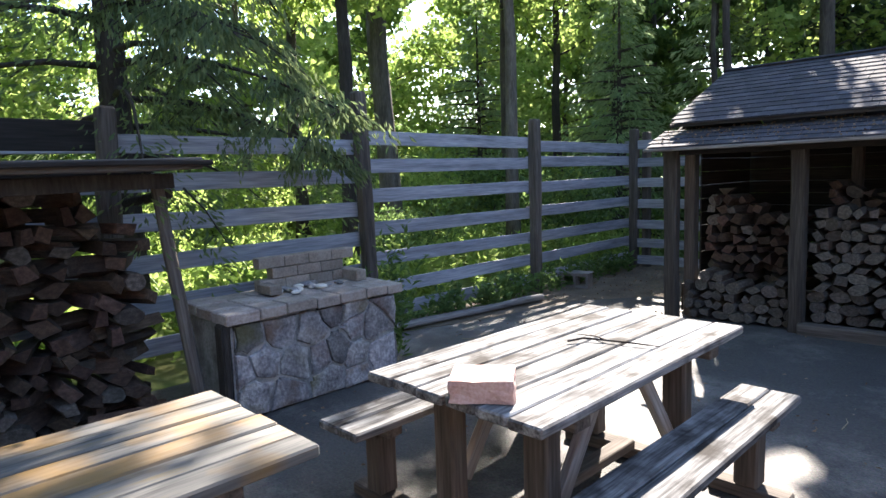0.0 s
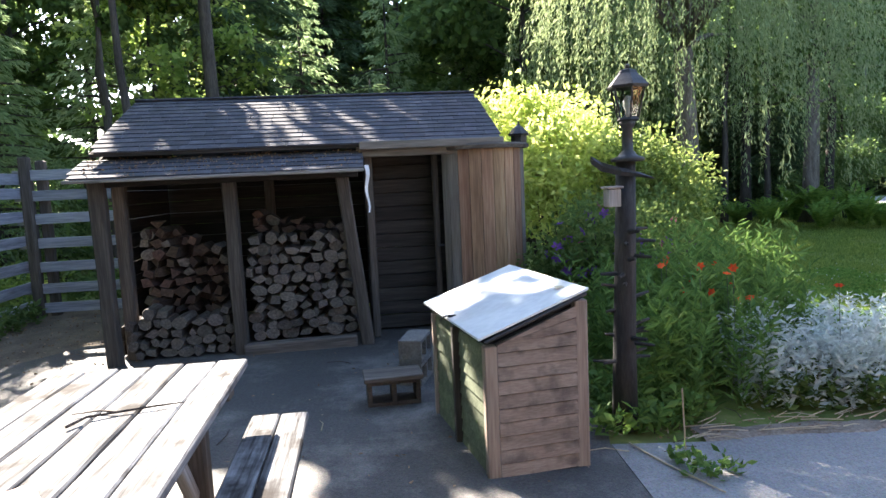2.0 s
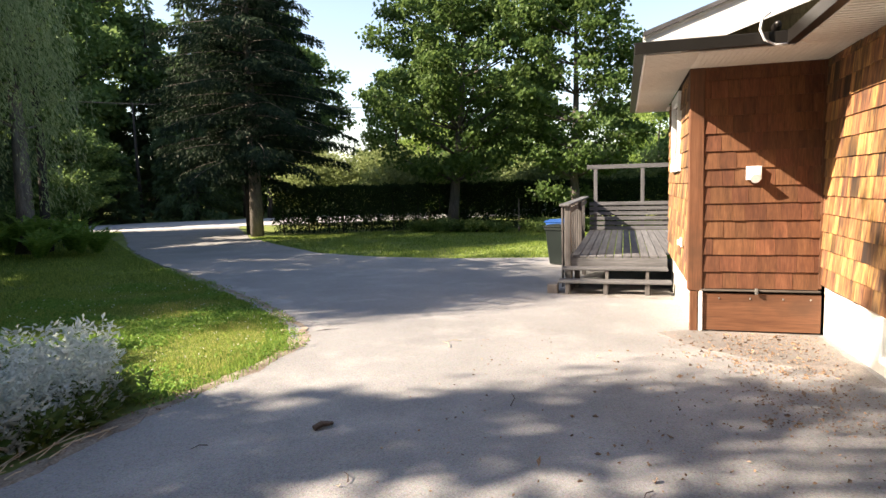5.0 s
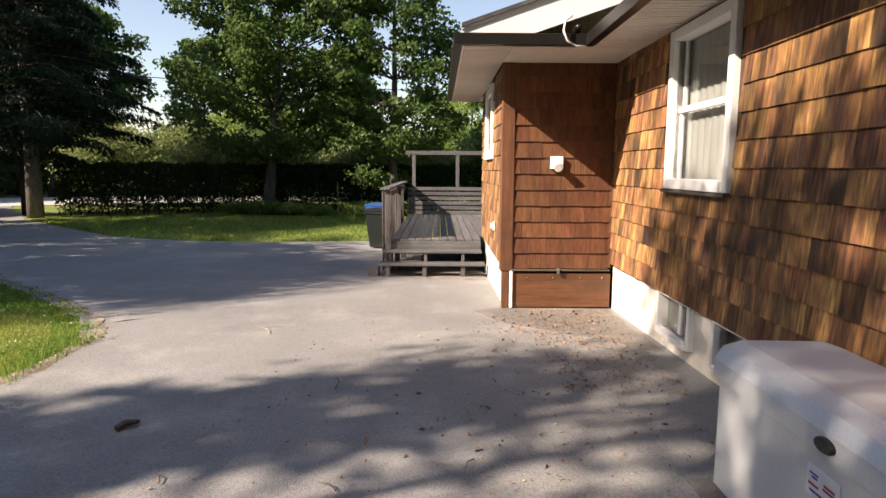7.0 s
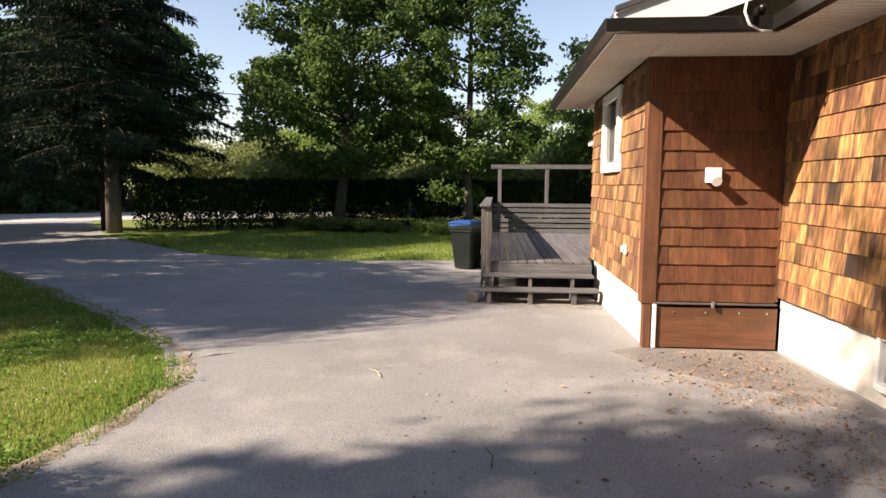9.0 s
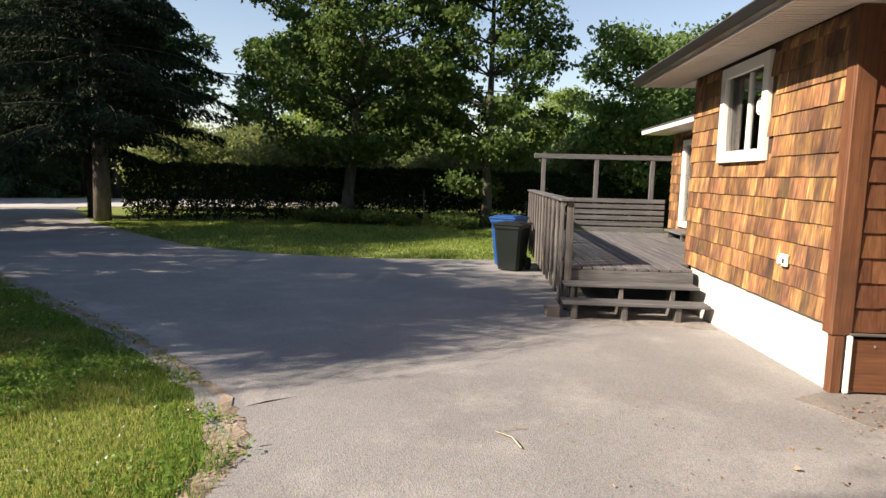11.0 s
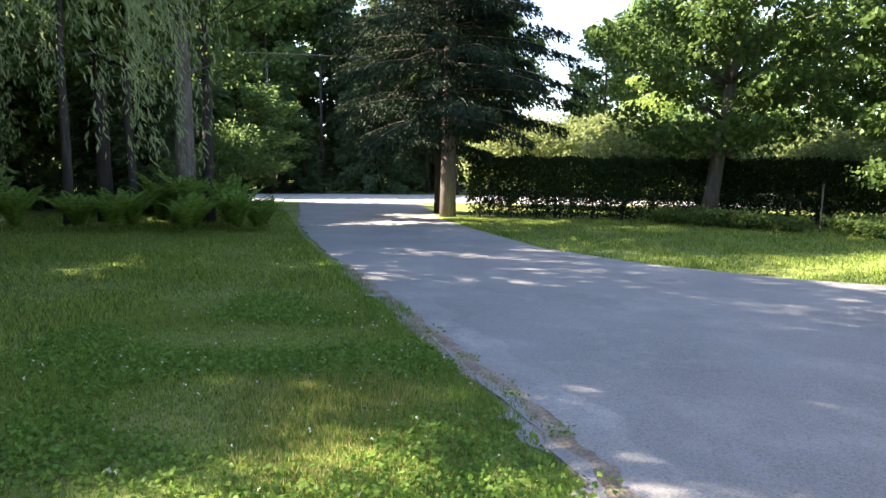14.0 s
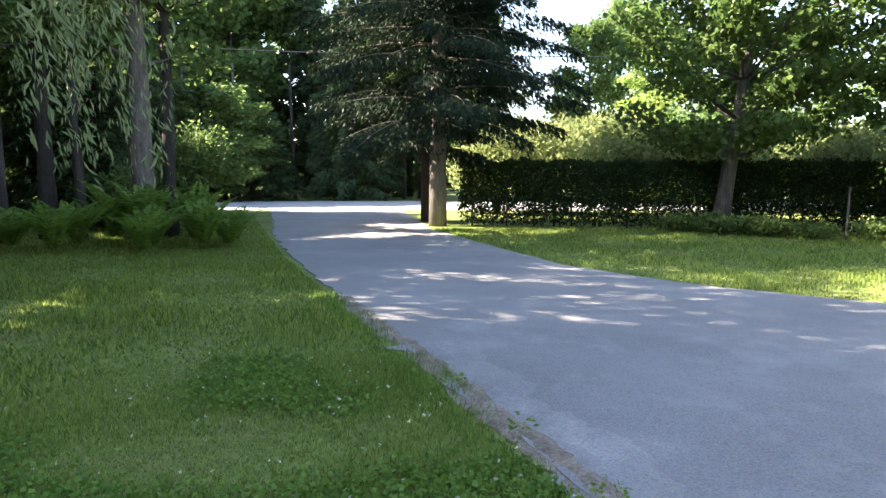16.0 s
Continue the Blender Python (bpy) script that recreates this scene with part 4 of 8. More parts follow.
def wheelie(label, mat, lid, x, y, ang, tall=1.0):
    """A two-wheeled refuse bin, about a metre high."""
    g = gz(x)
    m = Matrix.Translation((x, y, g)) @ Matrix.Rotation(radians(ang), 4, "Z") @ Matrix.Diagonal((1, 1, tall, 1))
    t = thing("wheelie_bin", (x, y, g), label, "wheelie bin", "bins by the deck")
    bm = bmesh.new()
    rings = []
    for (z, a, b) in ((0.03, 0.21, 0.22), (0.3, 0.235, 0.25), (0.62, 0.26, 0.285), (0.80, 0.27, 0.30), (0.84, 0.295, 0.325), (0.88, 0.295, 0.325)):
        ring = []
        for sx, sy in ((-1, -1), (1, -1), (1, 1), (-1, 1)):
            c = 0.045
            if sx * sy > 0:
                ring += [(sx * a, sy * (b - c), z), (sx * (a - c), sy * b, z)]
            else:
                ring += [(sx * (a - c), sy * b, z), (sx * a, sy * (b - c), z)]
        rings.append([bm.verts.new(p) for p in ring])
    for a, b in zip(rings, rings[1:]):
        for i in range(8):
            bm.faces.new((a[i], a[(i + 1) % 8], b[(i + 1) % 8], b[i]))
    bm.faces.new(rings[0][::-1]); bm.faces.new(rings[-1])
    bmesh.ops.recalc_face_normals(bm, faces=bm.faces)
    part("body", bm, mat, t, m=m)
    bm = bmesh.new()
    addbox(bm, (0, 0.0, 0.905), (0.62, 0.68, 0.045), 0.018)
    addbox(bm, (0, -0.02, 0.935), (0.48, 0.5, 0.03), 0.014)
    part("lid", bm, lid, t, m=m)
    bm = bmesh.new()
    tube(bm, [(-0.2, 0.37, 0.90), (0.2, 0.37, 0.90)], [0.016, 0.016], 8)
    part("handle", bm, mat, t, m=m)
    for s in (-1, 1):
        bm = bmesh.new()
        lathe(bm, [(0.06, -0.03), (0.12, -0.03), (0.125, -0.02), (0.125, 0.02), (0.12, 0.03), (0.06, 0.03)], 18, Matrix.Translation((s * 0.265, 0.22, 0.125)) @ Matrix.Rotation(radians(90), 4, "Y"))
        wl = part("wheel", bm, M_RUBBER, t, m=m, smooth=True)
        bm = bmesh.new()
        lathe(bm, [(0.02, -0.035), (0.065, -0.033), (0.065, 0.033), (0.02, 0.035)], 10, Matrix.Translation((s * 0.267, 0.22, 0.125)) @ Matrix.Rotation(radians(90), 4, "Y"))
        part("hub", bm, M_DKGREEN, wl, m=m)
    return t


wheelie("dark green wheeled bin with a closed lid standing on the drive", M_DKGREEN, M_DKGREEN, 22.60, 19.14, -110)
wheelie("bright blue wheeled recycling bin beside the green bin", M_BLUE, M_BLUE, 23.33, 19.22, -115, 1.10)

# ---- standby generator ----
GM = HF @ Matrix.Translation((-5.20, -0.90, 0))
gen = thing("generator", GM @ Matrix.Translation((0, 0, -0.1)), "pale grey standby generator with a hinged lid beside the house", "generator")
bm = bmesh.new()
addbox(bm, (0, 0, -0.13), (1.36, 0.80, 0.10), 0.01, GM)
setting(part("pavement", bm, M_MORTAR), "low concrete pad under the generator", "concrete pad")
bm = bmesh.new()
addbox(bm, (0, 0, 0.22), (1.18, 0.62, 0.58), 0.025, GM)
body = part("body", bm, M_GEN, gen)
bm = bmesh.new()
prof = [(-0.33, 0.50), (-0.33, 0.575), (-0.29, 0.635), (-0.2, 0.668), (0.2, 0.672), (0.29, 0.645), (0.33, 0.585), (0.33, 0.50)]
ends = []
for x, s in ((-0.615, 0.965), (-0.595, 1), (0.595, 1), (0.615, 0.965)):
    ends.append([bm.verts.new((x, y * s, 0.5 + (z - 0.5) * s)) for y, z in prof])
for a, b in zip(ends, ends[1:]):
    for i in range(7):
        bm.faces.new((a[i], a[i + 1], b[i + 1], b[i]))
    bm.faces.new((a[7], a[0], b[0], b[7]))
bm.faces.new(ends[0][::-1]); bm.faces.new(ends[-1])
bmesh.ops.recalc_face_normals(bm, faces=bm.faces)
part("lid", bm, M_GEN, gen, "pale grey curved lid", GM)
bm = bmesh.new()
addbox(bm, (0, 0, 0.513), (1.2, 0.655, 0.012))
part("gasket", bm, M_BLACK, gen, m=GM)
bm = bmesh.new()
lathe(bm, [(0.0, 0), (0.05, 0), (0.05, 0.012), (0.045, 0.02), (0.001, 0.022)], 20, GM @ Matrix.Translation((-0.30, 0.328, 0.545)) @ Matrix.Diagonal((1.05, 1, 0.55, 1)) @ Matrix.Rotation(radians(-90), 4, "X"))
part("badge", bm, M_BLACK, gen, "black oval badge")
bm = bmesh.new()
addbox(bm, (-0.27, 0.3115, 0.37), (0.19, 0.003, 0.115), 0, GM)
lb = part("label_plate", bm, M_LABEL, gen, "pale printed sticker")
bm = bmesh.new()
for dx, dz, w in ((-0.05, 0.03, 0.05), (-0.045, 0.016, 0.03), (0.0, -0.035, 0.14)):
    addbox(bm, (-0.27 - dx, 0.3145, 0.37 + dz), (w, 0.002, 0.007), 0, GM)
part("print", bm, M_INK, lb)
bm = bmesh.new()
for dx, dz, w in ((0.04, 0.015, 0.06), (0.04, 0.0, 0.07), (-0.05, -0.012, 0.06)):
    addbox(bm, (-0.27 - dx, 0.3145, 0.37 + dz), (w, 0.002, 0.008), 0, GM)
part("print", bm, M_INKR, lb)

# ---- patio furniture ----


def picnic_table(name, label, x0, x1, y0, y1, z, boards, mat, legs=True):
    cx, cy = (x0 + x1) / 2, (y0 + y1) / 2
    t = thing(name, (cx, cy, 0), label, "table")
    w = (x1 - x0) / boards
    for i in range(boards):
        e = 0.006 * math.sin(i * 2.3)
        beam("tabletop_board", (x0 + w * (i + 0.5), y0 + e, z - 0.022), (x0 + w * (i + 0.5), y1 + e * 0.6, z - 0.022 + 0.003 * (i % 2)), w - 0.010, 0.042, mat, t, b=0.007, wave=0.006, var=i)
    if not legs:
        return t
    for yy in (y0 + 0.28, y1 - 0.30):
        beam("batten", (x0 + 0.03, yy, z - 0.075), (x1 - 0.03, yy, z - 0.075), 0.10, 0.06, M_POST, t)
        for xx in (x0 + 0.22, x1 - 0.22):
            beam("leg", (xx, yy, 0.075), (xx, yy, z - 0.107), 0.12, 0.10, M_POST, t, b=0.012)
        beam("foot", (x0 + 0.06, yy, 0.037), (x1 - 0.06, yy, 0.037), 0.11, 0.07, M_POST, t, b=0.01)
    for s, yy in ((1, y0 + 0.28), (-1, y1 - 0.30)):
        for xx in (x0 + 0.22, x1 - 0.22):
            beam("brace", (xx + 0.0, yy + s * 0.075, 0.2), (xx, yy + s * 0.42, z - 0.07), 0.07, 0.045, M_GREY, t, up=(1, 0, 0))
    beam("stretcher", (cx, y0 + 0.33, 0.10), (cx, y1 - 0.35, 0.10), 0.09, 0.05, M_POST, t)
    return t


def bench(label, x0, x1, y0, y1, z, mat):
    t = thing("bench", ((x0 + x1) / 2, (y0 + y1) / 2, 0), label, "bench", "benches at the picnic table")
    w = (x1 - x0) / 2
    for i in range(2):
        beam("seat_board", (x0 + w * (i + 0.5), y0, z - 0.022), (x0 + w * (i + 0.5), y1 - 0.01 * i, z - 0.022), w - 0.009, 0.042, mat, t, b=0.008, wave=0.005, var=i + 9)
    for yy in (y0 + 0.25, y1 - 0.27):
        beam("leg", ((x0 + x1) / 2, yy, 0.065), ((x0 + x1) / 2, yy, z - 0.095), 0.11, 0.11, M_POST, t, b=0.01)
        beam("cap", (x0 + 0.03, yy, z - 0.070), (x1 - 0.03, yy, z - 0.070), 0.09, 0.05, M_POST, t)
        beam("foot", (x0 - 0.03, yy, 0.032), (x1 + 0.04, yy, 0.032), 0.10, 0.06, M_POST, t, b=0.008)
    return t


picnic_table("picnic_table", "long silver-grey plank picnic table with a pink stone on it", 5.70, 6.64, 18.45, 20.18, 0.745, 6, M_TABLE)
bench("silver-grey two-board bench along the picnic table", 6.64, 6.935, 18.42, 20.13, 0.46, M_TABLE)
bench("silver-grey two-board bench by the stone hearth", 5.37, 5.665, 18.40, 20.10, 0.46, M_TABLE)
picnic_table("picnic_table", "old plank table with peeling yellow and blue-grey paint", 5.39, 6.19, 16.3, 17.90, 0.745, 6, M_TABLE2)
pk = thing("granite_block", (6.29, 18.55, 0.75), "rough pink granite block lying on the picnic table", "stone")
bm = bmesh.new()
bmesh.ops.create_cube(bm, size=1, matrix=Matrix.Translation((6.285, 18.555, 0.79)) @ Matrix.Rotation(radians(38), 4, "Z") @ Matrix.Diagonal((0.235, 0.20, 0.085, 1)))
bmesh.ops.subdivide_edges(bm, edges=bm.edges[:], cuts=4, use_grid_fill=True)
for v in bm.verts:
    v.co += Vector((noise.noise(v.co * 25), noise.noise(v.co * 25 + Vector((5, 0, 0))), 0.2 * noise.noise(v.co * 20))) * 0.013
for v in bm.verts:
    v.co.z = max(v.co.z, 0.748)
part("block", bm, M_PINK, pk)
tw = thing("twig", (6.2, 19.5, 0.75), "thin curved dry twig on the tabletop", "twig")
bm = bmesh.new()
tube(bm, [(6.12, 19.35, 0.757), (6.16, 19.43, 0.762), (6.26, 19.47, 0.758), (6.40, 19.50, 0.760), (6.50, 19.53, 0.756)], [0.006, 0.005, 0.005, 0.004, 0.002], 5)
tube(bm, [(6.26, 19.47, 0.758), (6.18, 19.50, 0.760), (6.08, 19.49, 0.757)], [0.005, 0.004, 0.002], 5)
part("stem", bm, M_LOGBARK, tw)


def cinder(label, x, y, z, ang, mat=M_CBLOCK):
    """A two-hole concrete block lying on its face, holes open to the side."""
    m = Matrix.Translation((x, y, z)) @ Matrix.Rotation(radians(ang), 4, "Z")
    t = thing("concrete_block", m, label, "concrete block", "loose concrete blocks")
    bm = bmesh.new()
    addbox(bm, (0, 0, 0.015), (0.39, 0.19, 0.03), 0.004)
    addbox(bm, (0, 0, 0.175), (0.39, 0.19, 0.03), 0.004)
    for sx in (-0.178, 0, 0.178):
        addbox(bm, (sx, 0, 0.095), (0.034, 0.188, 0.131), 0.003)
    part("block", bm, mat, t, m=m)
    return t


cinder("brown-grey concrete block with two holes standing on the patio", 7.42, 21.46, -0.006, 3, M_CDARK)
slab_ = thing("board", (7.42, 21.46, 0.185), "thin brown board lying on the concrete block", "board")
board("plank", (7.42, 21.45, 0.205), 0.43, 0.26, 0.035, M_POST, slab_, rz=3)
cinder("pale concrete block by the fence", 3.05, 24.05, -0.005, 12)
slab2 = thing("board", (3.05, 24.05, 0.19), "pale board lying on the block by the fence", "board")
board("plank", (3.05, 24.05, 0.198), 0.42, 0.22, 0.018, M_GREY, slab2, rz=12)
cinder("upright pale concrete block beside the bin", 7.64, 21.97, -0.02, 70, M_MORTAR)
cinder("upper pale concrete block beside the bin", 7.64, 21.97, 0.17, 72, M_MORTAR)

# ---- compost bin ----
WB = thing("compost_bin", (8.1, 20.66, -0.03), "brown-grey boarded compost bin with a sloping white metal lid", "compost bin")
A = {"fl": (7.72, 21.21), "fr": (7.89, 20.13), "br": (8.45, 20.19), "bl": (8.28, 21.25)}
HT = {"fl": 0.735, "fr": 0.745, "br": 0.955, "bl": 0.95}
for kx, (px, py) in A.items():
    cxm, cym = 8.085, 20.69
    qx, qy = px + (cxm - px) * 0.06, py + (cym - py) * 0.06
    beam("corner_post", (qx, qy, gz(qx) - 0.01), (qx, qy, HT[kx] - 0.03), 0.075, 0.075, M_BIN, WB, b=0.008)
def boardwall(a, b, ha, hb, n, mat, nm="side_board", lap=0.010):
    """Horizontal boards between two corners, the upper ones cut by the slope."""
    (ax, ay), (bx, by) = A[a], A[b]
    d = Vector((bx - ax, by - ay, 0)); L = d.length; d /= L
    nrm = Vector((d.y, -d.x, 0))
    if nrm.dot(Vector((8.085 - ax, 20.69 - ay, 0))) > 0:
        nrm = -nrm
    z0, top = 0.0, max(ha, hb)
    h = (top - 0.02) / n
    for i in range(n):
        za, zb = z0 + i * h, z0 + (i + 1) * h - 0.007
        bm = bmesh.new()
        P = []
        for s in (0.05, L - 0.05):
            lim = ha + (hb - ha) * s / L - 0.02
            P.append((s, min(za, lim), min(zb, lim)))
        if P[0][2] - P[0][1] < 0.004 and P[1][2] - P[1][1] < 0.004:
            bm.free()
            continue
        o = Vector((ax, ay, gz(ax)))
        vs = []
        for off in (0.0, 0.018):
            t_ = lap
            vs.append([bm.verts.new(o + d * s + nrm * (off - 0.02 + (t_ if (k == 0 and off) else 0)) + Vector((0, 0, z))) for s, lo, hi in P for k, z in ((0, lo), (1, hi))])
        a_, b_ = vs
        for q in ((a_[0], a_[1], a_[3], a_[2]), (b_[0], b_[2], b_[3], b_[1]), (a_[0], a_[2], b_[2], b_[0]), (a_[1], b_[1], b_[3], a_[3]), (a_[0], b_[0], b_[1], a_[1]), (a_[2], a_[3], b_[3], b_[2])):
            bm.faces.new(q)
        bmesh.ops.recalc_face_normals(bm, faces=bm.faces)
        part(nm, bm, mat, WB)


M_BINX = surf("bin_siding", [(0.16, 0.12, 0.10), (0.25, 0.195, 0.165), (0.34, 0.28, 0.245)], 0.85, 2.5, 22, 0.35, (1, 1, 7), vary=0.12, stain=((0.07, 0.055, 0.05), 0.7, 9))
boardwall("fr", "br", HT["fr"], HT["br"], 12, M_BINX)
# Added dark backing that makes the gaps between the side boards read as shade.
bm = bmesh.new()
vs = []
for kx in ("fl", "fr", "br", "bl"):
    px, py = A[kx]
    qx, qy = px + (8.085 - px) * 0.10, py + (20.69 - py) * 0.10
    vs.append((bm.verts.new((qx, qy, -0.03)), bm.verts.new((qx, qy, HT[kx] - 0.04))))
for i in range(4):
    a_, b_ = vs[i], vs[(i + 1) % 4]
    bm.faces.new((a_[0], b_[0], b_[1], a_[1]))
bm.faces.new([v[0] for v in vs][::-1]); bm.faces.new([v[1] for v in vs])
part("liner", bm, M_DARKWOOD, WB)
boardwall("fl", "fr", HT["fl"], HT["fr"], 9, M_GREENP)
boardwall("bl", "br", HT["bl"], HT["br"], 12, M_BINX)
boardwall("fl", "bl", HT["fl"], HT["bl"], 12, M_BINX)
beam("centre_post", (7.79, 20.67, -0.02), (7.79, 20.67, 0.72), 0.07, 0.045, M_DARKWOOD, WB, up=(1, 0, 0))
bm = bmesh.new()
cor = [(7.66, 21.26, 0.755), (7.83, 20.08, 0.765), (8.46, 20.15, 0.985), (8.30, 21.29, 0.98)]
lo = [bm.verts.new(p) for p in cor]; hi = [bm.verts.new((p[0], p[1], p[2] + 0.012)) for p in cor]
bm.faces.new(lo[::-1]); bm.faces.new(hi)
for i in range(4):
    bm.faces.new((lo[i], lo[(i + 1) % 4], hi[(i + 1) % 4], hi[i]))
lid = part("lid", bm, M_SHEET, WB, "scuffed white metal lid")
beam("rim", (7.86, 20.085, 0.752), (8.45, 20.155, 0.965), 0.02, 0.02, M_BLACK, WB)
bm = bmesh.new()
addbox(bm, (7.78, 20.66, 0.785), (0.07, 0.03, 0.012), 0.003)
tube(bm, [(7.70, 20.66, 0.762), (7.72, 20.63, 0.79), (7.76, 20.64, 0.795)], [0.005] * 3, 5)
part("latch", bm, M_BLACK, lid, "small dark hasp")
for yy in (20.35, 21.05):
    bm = bmesh.new()
    addbox(bm, (8.36, yy, 0.975), (0.05, 0.06, 0.01), 0.003)
    part("hinge", bm, M_CHROME, lid)

# ---- lamp post ----
LP = thing("lamp_post", (8.9, 20.68, gz(8.9)), "black lantern on a blackened log post with peg stubs", "lamp post")
bm = bmesh.new()
g = gz(8.9)
tube(bm, [(8.89, 20.68, g), (8.895, 20.68, 0.5), (8.905, 20.675, 1.1), (8.915, 20.67, 1.68)], [0.082, 0.072, 0.066, 0.06], 12, 0.12, 3)
part("post", bm, M_CHAR, LP, smooth=True)
r2 = random.Random(4)
for i in range(24):
    z = 0.35 + 1.05 * r2.random()
    a = r2.choice([0.1, 3.2, -1.2, -2.2, 0.4, 2.9]) + r2.uniform(-0.4, 0.4)
    ln = r2.uniform(0.13, 0.22)
    bm = bmesh.new()
    c = Vector((8.905, 20.675, z)); dv = Vector((math.cos(a), math.sin(a), r2.uniform(-0.15, 0.2)))
    tube(bm, [c + dv * 0.05, c + dv * (ln * 0.6), c + dv * ln], [0.017, 0.013, 0.009], 6, 0.2, i)
    part("peg", bm, M_CHAR, LP)
bm = bmesh.new()
lathe(bm, [(0.0, 1.675), (0.10, 1.68), (0.105, 1.70), (0.06, 1.715), (0.035, 1.75), (0.03, 1.88), (0.045, 1.90), (0.05, 1.93), (0.001, 1.935)], 16, Matrix.Translation((8.925, 20.665, 0)))
part("collar", bm, M_BLACK, LP, "rust-edged metal collar", smooth=True)
ln_ = thing("lantern", (8.93, 20.665, 1.93), "black metal lantern with clear glass panes on the post", "lantern")
LC = Matrix.Translation((8.93, 20.665, 0)) @ Matrix.Rotation(radians(20), 4, "Z")
bm = bmesh.new()
def ngon(bm, r, z, n=6):
    return [bm.verts.new(LC @ Vector((r * math.cos(2 * math.pi * i / n), r * math.sin(2 * math.pi * i / n), z))) for i in range(n)]
def loft(bm, sec, n=6):
    R = [ngon(bm, r, z, n) for r, z in sec]
    for a, b in zip(R, R[1:]):
        for i in range(n):
            bm.faces.new((a[i], a[(i + 1) % n], b[(i + 1) % n], b[i]))
    bm.faces.new(R[0][::-1]); bm.faces.new(R[-1])
loft(bm, [(0.125, 2.125), (0.13, 2.14), (0.10, 2.175), (0.06, 2.215), (0.05, 2.235), (0.012, 2.245), (0.016, 2.265), (0.004, 2.275)])
part("cap", bm, M_BLACK, ln_)
bm = bmesh.new()
loft(bm, [(0.055, 1.925), (0.07, 1.935), (0.062, 1.95)])
part("base", bm, M_BLACK, ln_)
for i in range(6):
    a = 2 * math.pi * i / 6
    bm = bmesh.new()
    tube(bm, [LC @ Vector((0.064 * math.cos(a), 0.064 * math.sin(a), 1.948)), LC @ Vector((0.105 * math.cos(a), 0.105 * math.sin(a), 2.128))], [0.006, 0.006], 5)
    part("glazing_bar", bm, M_BLACK, ln_)
    b_ = 2 * math.pi * (i + 1) / 6
    bm = bmesh.new()
    q = [LC @ Vector((r * math.cos(t), r * math.sin(t), z)) for r, t, z in ((0.061, a, 1.95), (0.061, b_, 1.95), (0.102, b_, 2.127), (0.102, a, 2.127))]
    ctr = LC @ Vector((0, 0, 2.04))
    v1 = [bm.verts.new(p) for p in q]; v2 = [bm.verts.new(p + (ctr - p).normalized() * 0.003) for p in q]
    bm.faces.new(v1); bm.faces.new(v2[::-1])
    for j in range(4):
        bm.faces.new((v1[j], v2[j], v2[(j + 1) % 4], v1[(j + 1) % 4]))
    part("pane", bm, M_GLASS, ln_)
bm = bmesh.new()
lathe(bm, [(0.012, 1.95), (0.015, 1.99), (0.028, 2.02), (0.03, 2.05), (0.015, 2.08), (0.002, 2.085)], 10, Matrix.Translation((8.93, 20.665, 0)))
part("bulb", bm, M_SOFFIT, ln_, smooth=True)
bm = bmesh.new()
pp = [(8.70, 20.70, 1.70), (8.76, 20.69, 1.655), (8.84, 20.60, 1.62), (8.95, 20.59, 1.60), (9.05, 20.585, 1.57)]
wds = [0.05, 0.06, 0.05, 0.035, 0.008]
ra = []
for p, w in zip(pp, wds):
    p = Vector(p)
    ra.append([bm.verts.new(p + Vector((0, 0, w * 0.5))), bm.verts.new(p + Vector((0.01, -0.018, 0))), bm.verts.new(p - Vector((0, 0, w * 0.5))), bm.verts.new(p + Vector((0, 0.018, 0)))])
for a, b in zip(ra, ra[1:]):
    for i in range(4):
        bm.faces.new((a[i], a[(i + 1) % 4], b[(i + 1) % 4], b[i]))
bm.faces.new(ra[0][::-1]); bm.faces.new(ra[-1])
part("curved_bracket", bm, M_BLACK, LP, "curved black blade-like bracket")
bf = thing("bird_feeder", (8.80, 20.62, 1.42), "small weathered wooden box hung on the lamp post", "hanging box")
board("box", (8.80, 20.62, 1.46), 0.11, 0.09, 0.08, M_GREY, bf, ry=90)
board("cap", (8.80, 20.62, 1.525), 0.11, 0.11, 0.015, M_GREY, bf)
stick = thing("bamboo_cane", (9.05, 20.1, -0.05), "thin pale cane leaning in the bed edge", "cane")
bm = bmesh.new()
tube(bm, [(9.10, 20.30, -0.05), (9.09, 20.32, 0.32)], [0.006, 0.005], 5)
part("cane", bm, M_STRAW, stick)

lying = thing("bamboo_cane", (8.87, 20.16, -0.05), "thin pale cane lying on the asphalt by the bed", "cane")
bm = bmesh.new()
tube(bm, [(8.80, 20.42, -0.03), (8.87, 20.16, -0.035), (9.02, 19.76, -0.036)], [0.006, 0.006, 0.005], 5)
part("cane", bm, M_STRAW, lying)
sq = random.Random(52)
for i in range(34):
    x, y, a = sq.uniform(9.1, 10.9), 20.52 + sq.uniform(-0.12, 0.12), sq.uniform(-0.5, 0.5)
    L = sq.uniform(0.12, 0.34)
    st = thing("dry_stem", (x, y, gz(x)), "dry straw-coloured stem lying along the bed's edge", "dry stem", "dry stems at the bed")
    bm = bmesh.new()
    tube(bm, [(x, y, gz(x) + 0.018), (x + L * 0.5 * math.cos(a), y + L * 0.5 * math.sin(a), gz(x) + 0.03), (x + L * math.cos(a + 0.2), y + L * math.sin(a + 0.2), gz(x) + 0.015)], [0.005, 0.004, 0.003], 4)
    part("stem", bm, M_STRAW, st)

